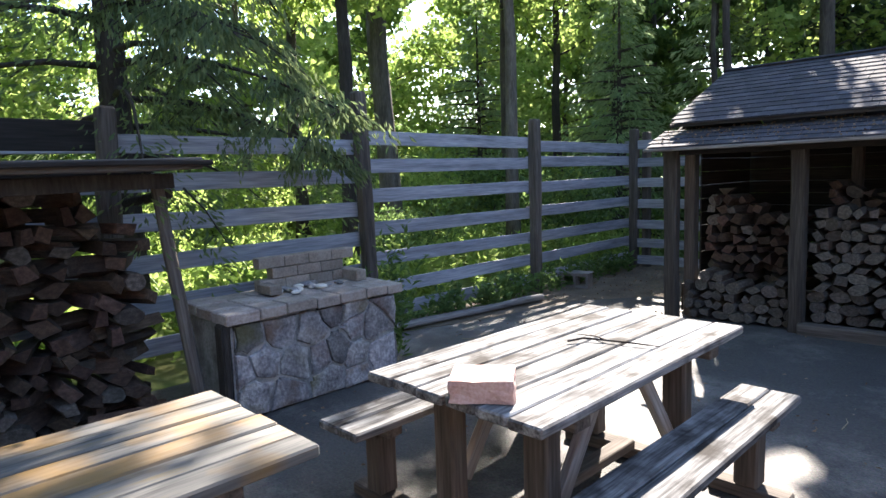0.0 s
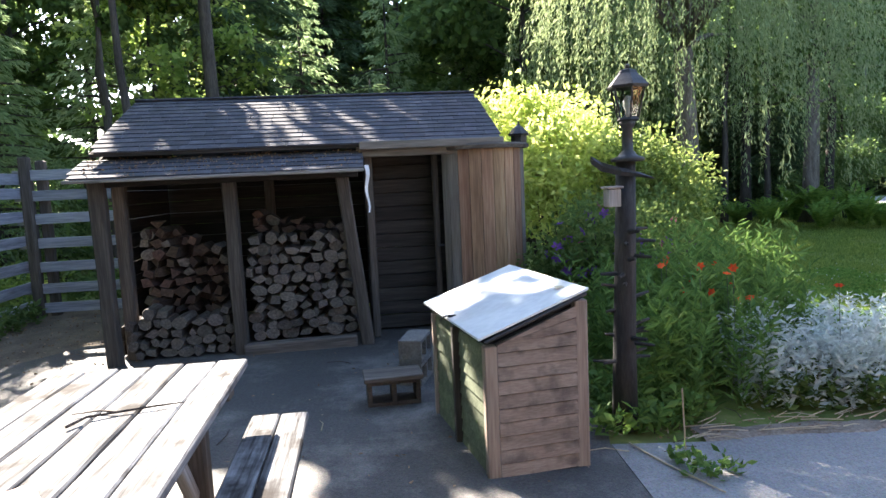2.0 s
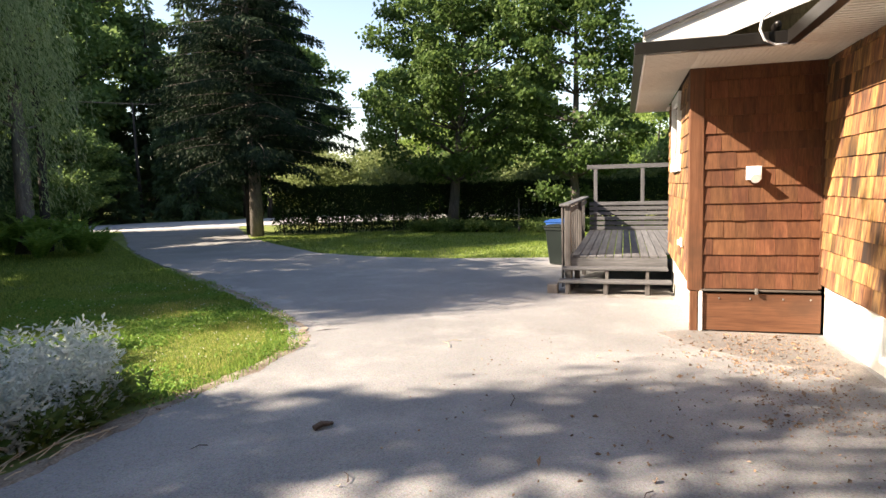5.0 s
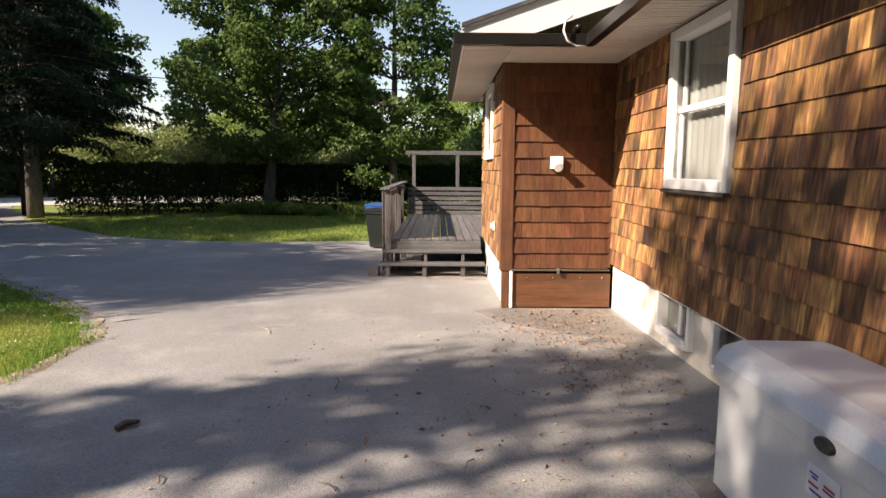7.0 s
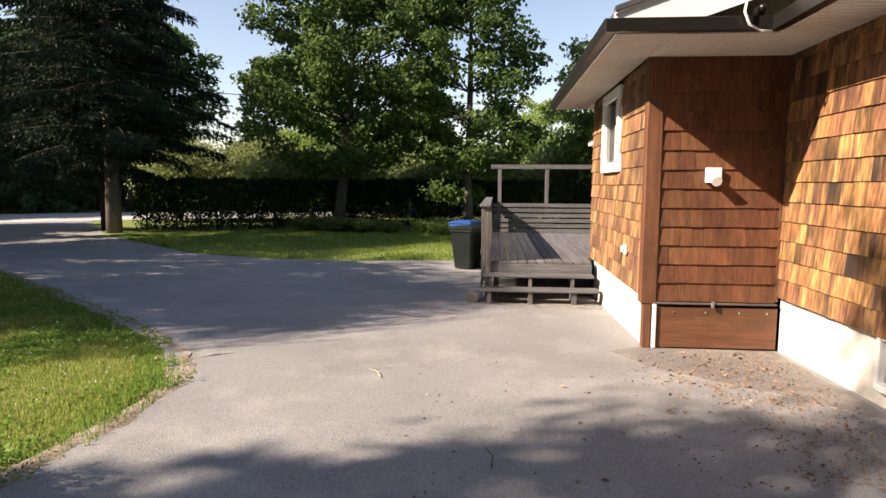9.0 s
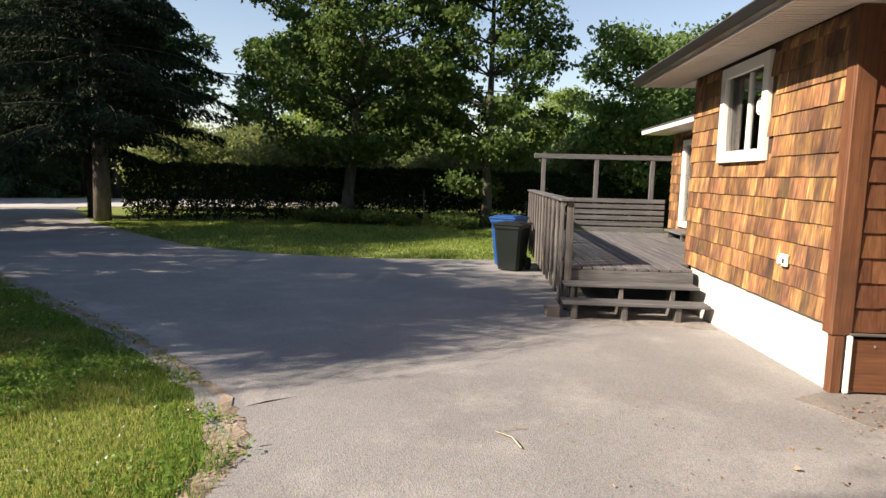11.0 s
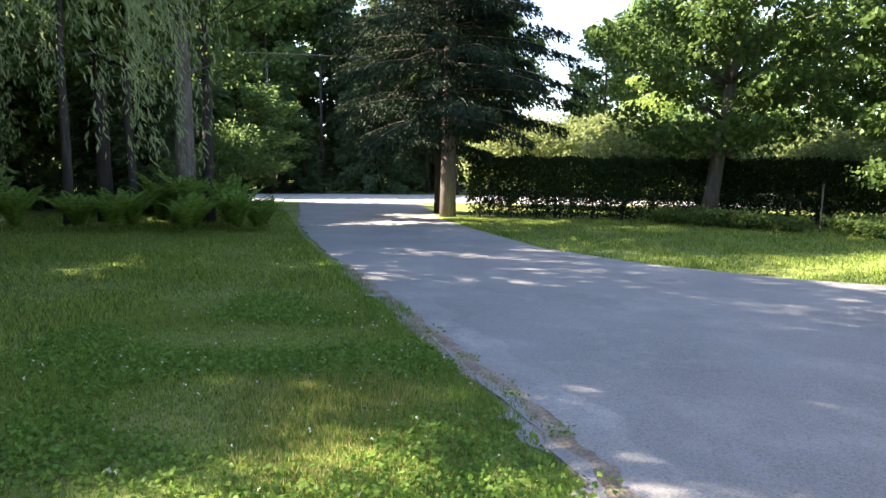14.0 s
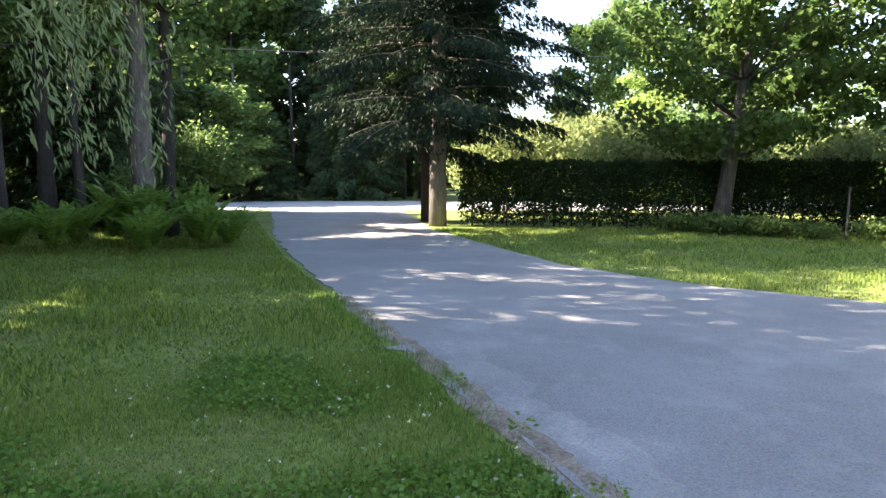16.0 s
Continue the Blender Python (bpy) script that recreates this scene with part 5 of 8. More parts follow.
# ---- fence ----
FX = 2.62
FN = thing("fence", (FX, 21.0, 0), "weathered blue-grey board fence with six rails between leaning posts", "fence")
posts = [(13.1, 0), (15.7, 0.02), (18.3, 0.05), (20.75, -0.06), (23.5, 0.0), (26.1, 0.0)]
for i, (y, ln) in enumerate(posts):
    hh = (2.12, 2.12, 2.16, 2.42, 2.26, 2.2)[i]
    beam("post", (FX + 0.168, y, -0.3), (FX + (0.19 if i == 3 else 0.172), y + ln * 1.5, hh), 0.13, 0.13, M_POST, FN, b=0.02, wave=0.012, var=i)
rails = [0.15, 0.42, 0.72, 1.05, 1.38, 1.70, 1.98]
for i in range(5):
    y0, y1 = posts[i][0], posts[i + 1][0]
    rr = rails[:6] if i >= 3 else rails
    for j, z in enumerate(rr if i >= 3 else [0.3, 0.62, 0.95, 1.28, 1.60, 1.88]):
        beam("rail", (FX + 0.085, y0 - 0.08, z + r2.uniform(-0.02, 0.02)), (FX + 0.085, y1 + 0.08, z + r2.uniform(-0.02, 0.02)), 0.026, 0.145, M_FENCE, FN, b=0.005, wave=0.01, var=j % 4)
    if i == 4:
        beam("rail", (FX + 0.085, y0 - 0.05, 1.92), (FX + 0.085, y1 + 0.05, 1.9), 0.026, 0.145, M_FENCE, FN, b=0.005, wave=0.01, var=2)
    if i == 3:
        beam("rail", (FX + 0.085, y0 - 0.08, 1.98), (FX + 0.085, y1 + 0.05, 1.96), 0.026, 0.145, M_FENCE, FN, b=0.005, wave=0.01, var=1)
beam("board", (FX + 0.09, 17.0, 1.95), (FX + 0.09, 18.35, 1.95), 0.03, 0.22, M_DARKWOOD, FN)
FB = thing("fence", (5.0, 26.15, 0), "weathered blue-grey board fence running behind the woodshed", "fence")
for i in range(3):
    beam("post", (2.95 + i * 1.9, 26.2, -0.3), (2.95 + i * 1.9, 26.2, 2.15), 0.12, 0.12, M_POST, FB, b=0.02)
    for z in rails:
        beam("rail", (2.62 + i * 2.0, 26.1, z - 0.03), (2.62 + (i + 1) * 2.0, 26.1, z - 0.03 + r2.uniform(-0.02, 0.02)), 0.026, 0.14, M_FENCE, FB, b=0.005, wave=0.01, var=i)

# ---- woodshed ----
SH = thing("woodshed", (6.7, 24.3, 0), "weathered woodshed with shingle roof and open bays full of firewood", "shed")
yf = 23.12
for x, yy, lean in ((4.86, yf - 0.02, 0.0), (6.02, yf + 0.08, 0.0), (7.19, yf + 0.12, -0.10)):
    beam("post", (x + (0.07 if lean else 0), yy, -0.03), (x + lean, yy - 0.03, 1.76), 0.13, 0.12, M_SHEDPOST, SH, b=0.015, wave=0.012, var=int(x))
beam("post", (4.97, 23.3, 0), (4.97, 23.3, 1.8), 0.12, 0.1, M_SHEDPOST, SH, b=0.012)
beam("post", (6.25, 24.2, 0), (6.25, 24.2, 2.2), 0.1, 0.1, M_SHEDPOST, SH, b=0.012)
beam("post", (7.36, 23.5, 0), (7.36, 23.5, 1.9), 0.08, 0.08, M_POST, SH, b=0.012)
beam("post", (8.06, 23.55, 0), (8.06, 23.55, 1.93), 0.06, 0.06, M_SHEDPOST, SH, b=0.012)
beam("sill_beam", (6.05, yf + 0.03, 0.05), (7.15, yf + 0.08, 0.05), 0.12, 0.12, M_POST, SH, b=0.012)
beam("plate", (4.75, yf, 1.73), (7.25, yf + 0.04, 1.73), 0.09, 0.07, M_DARKWOOD, SH)
beam("header", (7.25, 23.32, 1.945), (8.75, 23.32, 1.945), 0.05, 0.11, M_CEDARGREY, SH)
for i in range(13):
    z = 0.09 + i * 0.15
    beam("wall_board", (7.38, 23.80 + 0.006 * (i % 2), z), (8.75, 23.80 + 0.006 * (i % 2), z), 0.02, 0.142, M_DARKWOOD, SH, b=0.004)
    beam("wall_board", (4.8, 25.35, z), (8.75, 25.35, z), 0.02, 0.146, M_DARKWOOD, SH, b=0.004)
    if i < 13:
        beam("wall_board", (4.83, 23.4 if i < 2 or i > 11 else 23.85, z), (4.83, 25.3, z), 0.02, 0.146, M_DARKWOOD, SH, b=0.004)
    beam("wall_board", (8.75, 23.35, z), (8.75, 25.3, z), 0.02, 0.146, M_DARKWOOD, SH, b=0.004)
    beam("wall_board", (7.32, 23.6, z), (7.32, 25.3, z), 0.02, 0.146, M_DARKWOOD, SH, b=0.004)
def slope_panel(name, x0, x1, y0, z0, y1, z1, th, mat, parent):
    bm = bmesh.new()
    p = [(x0, y0, z0), (x1, y0, z0), (x1, y1, z1), (x0, y1, z1)]
    lo = [bm.verts.new(q) for q in p]; hi = [bm.verts.new((q[0], q[1], q[2] + th)) for q in p]
    bm.faces.new(lo[::-1]); bm.faces.new(hi)
    for i in range(4):
        bm.faces.new((lo[i], lo[(i + 1) % 4], hi[(i + 1) % 4], hi[i]))
    bmesh.ops.recalc_face_normals(bm, faces=bm.faces)
    return part(name, bm, mat, parent)
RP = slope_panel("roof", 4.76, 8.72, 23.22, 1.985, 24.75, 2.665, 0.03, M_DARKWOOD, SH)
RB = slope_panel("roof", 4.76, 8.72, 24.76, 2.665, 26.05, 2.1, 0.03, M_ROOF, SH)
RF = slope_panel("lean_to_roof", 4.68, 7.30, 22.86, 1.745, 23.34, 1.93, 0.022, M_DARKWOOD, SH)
beam("drip_edge", (4.66, 22.845, 1.75), (7.31, 22.845, 1.755), 0.03, 0.03, M_GREY, SH, b=0.006, label="pale weathered drip edge")
beam("fascia", (7.28, 23.205, 2.0), (8.74, 23.205, 2.0), 0.025, 0.08, M_CEDARGREY, SH)
for x in (4.8, 8.68):
    gable = bmesh.new()
    p = [(x, 23.3, 1.95), (x, 26.0, 1.95), (x, 24.75, 2.66)]
    a_ = [gable.verts.new(q) for q in p]; b_ = [gable.verts.new((q[0] + 0.025, q[1], q[2])) for q in p]
    gable.faces.new(a_); gable.faces.new(b_[::-1])
    for i in range(3):
        gable.faces.new((a_[i], b_[i], b_[(i + 1) % 3], a_[(i + 1) % 3]))
    bmesh.ops.recalc_face_normals(gable, faces=gable.faces)
    part("gable", gable, M_DARKWOOD, SH)
# cloth strip hung at the roof corner
cl = thing("cloth_strip", (7.33, 22.95, 1.2), "torn pale plastic strip hanging from the roof corner", "plastic strip")
bm = bmesh.new()
prev = None
for i in range(10):
    z = 1.80 - i * 0.05
    w = 0.02 * (1 - i / 14)
    c = Vector((7.335 + 0.012 * math.sin(i), 22.93 + 0.01 * math.cos(i * 1.7), z))
    cur = [bm.verts.new(c + Vector(q)) for q in ((-w, 0, 0), (w, 0.004, 0), (w, 0.008, 0), (-w, 0.004, 0))]
    if prev:
        for k in range(4):
            bm.faces.new((prev[k], prev[(k + 1) % 4], cur[(k + 1) % 4], cur[k]))
    prev = cur
part("strip", bm, M_LABEL, cl)
# curved cedar cabinet door standing open
CD = thing("shed_door", (8.5, 23.45, 0), "curved cedar-plank shed door standing open with a dark moulded top", "door")
pts = []
n = 9
for i in range(n + 1):
    a = radians(200 + 140 * i / n)
    pts.append((8.56 + 0.46 * math.cos(a) * 1.0, 23.55 + 0.34 * math.sin(a) * 1.0 + 0.0))
for i in range(n):
    (ax, ay), (bx, by) = pts[i], pts[i + 1]
    mx_, my_ = (ax + bx) / 2, (ay + by) / 2
    w = math.hypot(bx - ax, by - ay)
    dirv = Vector((by - ay, -(bx - ax), 0))
    beam("plank", (mx_, my_, 0.04), (mx_, my_, 1.93), w - 0.003, 0.022, M_CEDARGREY if i in (0, 1, n - 1) else M_CEDAR, CD, up=dirv, b=0.003)
bm = bmesh.new()
prev = None
for i in range(-1, n + 2):
    a = radians(200 + 140 * i / n)
    ring = []
    for rr, z in ((0.44, 1.93), (0.52, 1.93), (0.53, 1.965), (0.50, 1.985), (0.44, 1.985)):
        ring.append(bm.verts.new((8.56 + rr * math.cos(a), 23.55 + (rr - 0.12) * math.sin(a), z)))
    if prev:
        for k in range(5):
            bm.faces.new((prev[k], prev[(k + 1) % 5], ring[(k + 1) % 5], ring[k]))
    prev = ring
bmesh.ops.recalc_face_normals(bm, faces=bm.faces)
part("top_moulding", bm, M_POST, CD, "dark brown curved top moulding")
slope_panel("cap_board", 8.12, 8.98, 23.47, 1.94, 23.75, 1.94, 0.02, M_DARKWOOD, CD)
beam("latch", (8.11, 23.40, 0.95), (8.05, 23.36, 0.95), 0.03, 0.02, M_BLACK, CD)
fin = thing("post_lantern", (9.12, 24.05, 2.0), "small dark peaked lantern top behind the shed door", "lantern")
bm = bmesh.new()
lathe(bm, [(0.03, -0.2), (0.035, 1.95), (0.09, 2.0), (0.095, 2.10)], 8, Matrix.Translation((9.12, 24.05, 0)))
part("post", bm, M_BLACK, fin)
bm = bmesh.new()
lathe(bm, [(0.12, 2.10), (0.125, 2.12), (0.06, 2.19), (0.02, 2.22), (0.006, 2.27)], 8, Matrix.Translation((9.12, 24.05, 0)))
part("cap", bm, M_BLACK, fin)

# firewood
def logmesh(kind, rr):
    """A split log: an irregular wedge or round, bark outside, along y."""
    bm = bmesh.new()
    k = rr.choice((4, 5, 7, 9, 10) if kind == 0 else (3, 4, 4, 5))
    a0 = rr.random() * 6
    pr = []
    for i in range(k):
        a = a0 + 2 * math.pi * (i + rr.uniform(-0.25, 0.25)) / k
        r_ = (rr.uniform(0.9, 1.03) if k > 7 else rr.uniform(0.72, 1.05)) * 0.5
        pr.append((r_ * math.cos(a), r_ * math.sin(a)))
    f = [bm.verts.new((x * 0.92, -0.5, z * 0.92)) for x, z in pr]
    f2 = [bm.verts.new((x, -0.47, z)) for x, z in pr]
    b = [bm.verts.new((x * rr.uniform(0.9, 1.05), 0.5, z * rr.uniform(0.9, 1.05))) for x, z in pr]
    bm.faces.new(f)
    for i in range(k):
        j = (i + 1) % k
        bm.faces.new((f[i], f2[i], f2[j], f[j]))
        q = bm.faces.new((f2[i], b[i], b[j], f2[j]))
        q.material_index = 1 if i % 2 else 0
    bm.faces.new(b[::-1])
    bmesh.ops.recalc_face_normals(bm, faces=bm.faces)
    me = bpy.data.meshes.new("log")
    bm.to_mesh(me); bm.free()
    me.materials.append(M_LOGEND if kind == 0 else M_LOGRED)
    me.materials.append(M_LOGBARK)
    return me


lr = random.Random(11)
LOGS = [[logmesh(k, lr) for _ in range(10)] for k in (0, 1)]


def woodstack(name, label, origin, along, width, top, d0=0.13, seed=1, kind=0, deep=0.38, yaw_extra=0.0):
    """Logs stacked in a face: origin the low front corner, along the face's direction (degrees)."""
    t = thing(name, origin, label, "firewood stack")
    m0 = Matrix.Translation(origin) @ Matrix.Rotation(radians(along), 4, "Z")
    q = random.Random(seed)
    z = 0.0
    n = 0
    while z < 2.2:
        d = d0 * q.uniform(0.75, 1.05)
        x = q.uniform(0, 0.04)
        while x < width - 0.04:
            w = d0 * q.uniform(0.7, 1.35)
            if x + w > width + 0.02:
                w = width + 0.02 - x
                if w < 0.05:
                    break
            if z + d * 0.5 < top(x / width):
                h = d * q.uniform(0.9, 1.2)
                m = m0 @ Matrix.Translation((x + w / 2, deep / 2 + q.uniform(-0.035, 0.035), z + d * 0.5 + q.uniform(-0.012, 0.012))) @ Matrix.Rotation(q.uniform(-0.1, 0.1) + yaw_extra * q.uniform(-1, 1) * (q.random() < 0.7), 4, "Z") @ Matrix.Rotation(q.uniform(-0.5, 0.5), 4, "Y") @ Matrix.Diagonal((w * 1.12, deep * q.uniform(0.85, 1.05), h * 1.05, 1))
                part("log", LOGS[kind if q.random() > 0.15 else 0][q.randrange(10)], None, t, "", m)
                n += 1
                if n >= 296:
                    return t
            x += w
        z += d * 0.88
    return t


woodstack("firewood_stack", "stack of pale split firewood filling a bay of the shed", (6.10, 23.22, 0.12), 2, 1.05, lambda s: 1.0 + 0.06 * math.sin(s * 9) + 0.08 * s, 0.125, 3, 0, 0.38, 0.25)
woodstack("firewood_stack", "stack of reddish split firewood behind a row of pale logs", (4.98, 23.55, 0.35), 2, 0.98, lambda s: 0.85 + 0.12 * math.sin(s * 5 + 1), 0.125, 5, 1, 0.38, 0.5)
woodstack("firewood_stack", "low row of pale split logs in front of the reddish stack", (4.95, 23.18, 0.02), 2, 1.0, lambda s: 0.42 + 0.05 * math.sin(s * 8), 0.12, 8, 0, 0.33)
woodstack("firewood_stack", "rear stack of firewood deep in the shed", (6.1, 23.75, 0.02), 0, 1.1, lambda s: 1.35 - 0.25 * s, 0.13, 9, 1)
# firewood pile beside the hearth under a plank roof
woodstack("firewood_stack", "tall dark stack of reddish split logs under the plank roof", (3.62, 15.9, 0.0), 90, 2.35, lambda s: 1.55 - 0.35 * max(0, s - 0.8) * 5 * 0.2 + 0.10 * math.sin(s * 12), 0.135, 21, 1, 0.5, 1.4)
PRF = thing("wood_shelter", (3.4, 17.2, 0), "rough plank roof on thin leaning poles over the firewood", "wood shelter")
for i, (zz, xx) in enumerate(((1.70, 4.10), (1.675, 3.85), (1.66, 3.55), (1.65, 3.25))):
    beam("roof_board", (xx, 15.2, zz - 0.03), (xx + 0.03, 18.5 - 0.08 * i, zz), 0.26, 0.03, M_DARKWOOD, PRF, b=0.006, wave=0.015, var=i)
beam("roof_board", (4.17, 15.4, 1.66), (4.2, 18.45, 1.695), 0.05, 0.07, M_POST, PRF, wave=0.02, var=2)
beam("beam", (4.0, 15.3, 1.55), (4.0, 18.35, 1.60), 0.07, 0.09, M_BARKD, PRF, wave=0.02, var=3)
beam("pole", (3.95, 18.45, 0.0), (3.87, 18.30, 1.60), 0.07, 0.07, M_POST, PRF, b=0.015, wave=0.01)
beam("pole", (3.95, 15.6, 0.0), (3.9, 15.6, 1.6), 0.07, 0.07, M_POST, PRF, b=0.015)
beam("pole", (2.95, 18.25, 0.0), (2.95, 18.25, 1.62), 0.07, 0.07, M_POST, PRF, b=0.015)
beam("brace", (2.9, 18.42, 1.45), (3.9, 18.36, 1.52), 0.06, 0.06, M_BARKD, PRF, b=0.015)
ww = random.Random(31)
for i in range(9):
    wl = thing("split_log", (3.9, 16.4 + i * 0.22, 0.1), "loose split log on the heap by the hearth", "log", "loose split logs")
    part("wood", LOGS[i % 2][i % 10], None, wl, "", Matrix.Translation((4.12 + ww.uniform(-0.12, 0.15), 16.5 + i * 0.21, 0.09 + 0.5 * ww.random() * (i % 2))) @ Matrix.Rotation(ww.uniform(0, 3), 4, "Z") @ Matrix.Diagonal((0.16, 0.42, 0.14, 1)))

# ---- stone hearth ----
HX0, HX1, HY0, HY1 = 3.35, 4.05, 18.62, 20.02
HE = thing("stone_hearth", (3.8, 19.3, 0), "fieldstone outdoor hearth with a brick and paver top", "outdoor hearth")
bm = bmesh.new()
addbox(bm, ((HX0 + HX1) / 2 - 0.02, (HY0 + HY1) / 2, 0.33), (HX1 - HX0 - 0.014, HY1 - HY0 - 0.03, 0.66), 0.02)
part("core", bm, M_JOINT, HE, "pale uneven mortar")
hr = random.Random(5)
def voronoi_stones(u0, u1, w0, w1, seeds, fn):
    """Irregular stones that fill a rectangle, cut from one another by bisectors."""
    for i, (sx, sy) in enumerate(seeds):
        poly = [(u0, w0), (u1, w0), (u1, w1), (u0, w1)]
        for j, (tx, ty) in enumerate(seeds):
            if i == j:
                continue
            mx_, my_ = (sx + tx) / 2, (sy + ty) / 2
            nx, ny = tx - sx, ty - sy
            out = []
            for k in range(len(poly)):
                p, q = poly[k], poly[(k + 1) % len(poly)]
                dp = (p[0] - mx_) * nx + (p[1] - my_) * ny
                dq = (q[0] - mx_) * nx + (q[1] - my_) * ny
                if dp <= 0:
                    out.append(p)
                if dp * dq < 0:
                    s_ = dp / (dp - dq)
                    out.append((p[0] + (q[0] - p[0]) * s_, p[1] + (q[1] - p[1]) * s_))
            poly = out
            if len(poly) < 3:
                break
        if len(poly) >= 3:
            fn(poly, i)
def put_stone(poly, i, face="x"):
    cx = sum(p[0] for p in poly) / len(poly); cy = sum(p[1] for p in poly) / len(poly)
    bm = bmesh.new()
    dep = hr.uniform(0.016, 0.036)
    rings = []
    pl = []
    for k in range(len(poly)):
        p, q = poly[k], poly[(k + 1) % len(poly)]
        pl += [p, ((p[0] * 0.5 + q[0] * 0.5 + hr.uniform(-0.02, 0.02)), (p[1] * 0.5 + q[1] * 0.5 + hr.uniform(-0.02, 0.02)))]
    for s_, o in ((0.90, -0.02), (0.90, dep * 0.35), (0.85, dep * 0.8), (0.62, dep)):
        rr_ = []
        for (a, b) in pl:
            a2, b2 = cx + (a - cx) * s_, cy + (b - cy) * s_
            rr_.append(bm.verts.new((HX1 - 0.03 + o, a2, b2) if face == "x" else (a2, (HY1 - 0.02 + o), b2)))
        rings.append(rr_)
    for a, b in zip(rings, rings[1:]):
        for k in range(len(pl)):
            bm.faces.new((a[k], a[(k + 1) % len(pl)], b[(k + 1) % len(pl)], b[k]))
    bm.faces.new(rings[-1])
    bmesh.ops.recalc_face_normals(bm, faces=bm.faces)
    part("stone", bm, M_STONE, HE)
seeds = [(HY0 + 0.12, 0.55), (HY0 + 0.35, 0.58), (HY0 + 0.2, 0.38), (HY0 + 0.62, 0.52), (HY0 + 0.50, 0.30), (HY0 + 0.14, 0.15), (HY0 + 0.82, 0.34), (HY0 + 1.15, 0.45), (HY0 + 0.72, 0.12), (HY0 + 1.2, 0.2), (HY0 + 0.95, 0.60), (HY0 + 1.32, 0.62), (HY0 + 0.40, 0.08), (HY0 + 1.02, 0.08), (HY0 + 0.66, 0.30), (HY0 + 0.98, 0.47), (HY0 + 0.06, 0.34), (HY0 + 0.80, 0.63), (HY0 + 1.0, 0.26)]
voronoi_stones(HY0 + 0.02, HY1 - 0.02, 0.0, 0.66, seeds, put_stone)
voronoi_stones(HX0, HX1 - 0.03, 0.0, 0.66, [(3.5, 0.5), (3.8, 0.45), (3.6, 0.2), (3.9, 0.15)], lambda p, i: put_stone(p, i, "y"))
yy = HY0 - 0.04
i = 0
while yy < HY1:
    w = 0.20 if i % 2 else 0.24
    w = min(w, HY1 + 0.04 - yy)
    if w < 0.08:
        break
    for k, (a, b) in enumerate(((HX1 + 0.03, HX1 - 0.20), (HX1 - 0.205, HX1 - 0.43), (HX1 - 0.435, HX0))):
        board("paver", ((a + b) / 2, yy + w / 2, 0.70 + 0.004 * ((i + k) % 3)), w - 0.006, abs(a - b) - 0.004, 0.075, M_PAVER, HE, rz=90 + hr.uniform(-1.2, 1.2), b=0.008)
    yy += w
    i += 1
for row in range(3):
    for k in range(4):
        L = 0.215
        y_ = 19.13 + (k + (0.5 if row % 2 else 0)) * (L + 0.004)
        if y_ > 19.86:
            continue
        board("brick", (3.47, y_ + 0.10, 0.785 + row * 0.086), L, 0.10, 0.082, M_BRICK, HE, rz=90, b=0.005)
board("brick", (3.66, 19.12, 0.785), 0.20, 0.10, 0.07, M_BRICK, HE, rz=0, b=0.006)
board("brick", (3.62, 19.92, 0.785), 0.20, 0.10, 0.09, M_BRICK, HE, rz=0, b=0.006)
pr = random.Random(9)
for i in range(16):
    x, y = 3.58 + 0.25 * pr.random(), 19.22 + 0.62 * pr.random()
    pb = thing("pebble", (x, y, 0.74), "smooth pebble lying on the hearth top", "pebble", "pebbles on the hearth")
    bm = bmesh.new()
    s_ = pr.uniform(0.02, 0.05)
    bmesh.ops.create_icosphere(bm, subdivisions=2, radius=1.0, matrix=Matrix.Translation((x, y, 0.742 + s_ * 0.45)) @ Matrix.Rotation(pr.uniform(0, 3), 4, "Z") @ Matrix.Diagonal((s_ * 1.3, s_, s_ * 0.5, 1)))
    for v in bm.verts:
        v.co += Vector((1, 1, 0.4)) * noise.noise(v.co * 20) * 0.012
    part("stone", bm, M_SOFFIT if i % 3 == 0 else M_STONE, pb, smooth=True)
bm = bmesh.new()
addbox(bm, (4.0, 18.58, 0.34), (0.11, 0.05, 0.66), 0.01)
part("side_post", bm, M_BARKD, HE, "dark wooden side post")
curb = thing("log_edging", (3.0, 21.2, 0), "pale split pole edging the patio by the fence", "edging")
beam("pole", (2.95, 20.5, 0.05), (3.25, 23.0, 0.05), 0.09, 0.07, M_GREY, curb, b=0.02, wave=0.02)

# ---- trees and plants ----


def branchpath(p, d, L, n, rr, droop=0.0, jit=0.12):
    pts = [Vector(p)]
    d = Vector(d).normalized()
    for i in range(n):
        d = (d + Vector((rr.uniform(-jit, jit), rr.uniform(-jit, jit), rr.uniform(-jit, jit) - droop))).normalized()
        pts.append(pts[-1] + d * (L / n))
    return pts


def shell(rr, c, R, n, fill=0.35):
    """Points in a lumpy ellipsoid, thicker towards its surface."""
    d = rr.normal(size=(n, 3)); d /= np.linalg.norm(d, axis=1)[:, None]
    r = rr.uniform(fill, 1.0, size=(n, 1)) ** 0.6
    return np.asarray(c) + d * r * np.asarray(R) * (1 + 0.15 * rr.normal(size=(n, 1)))


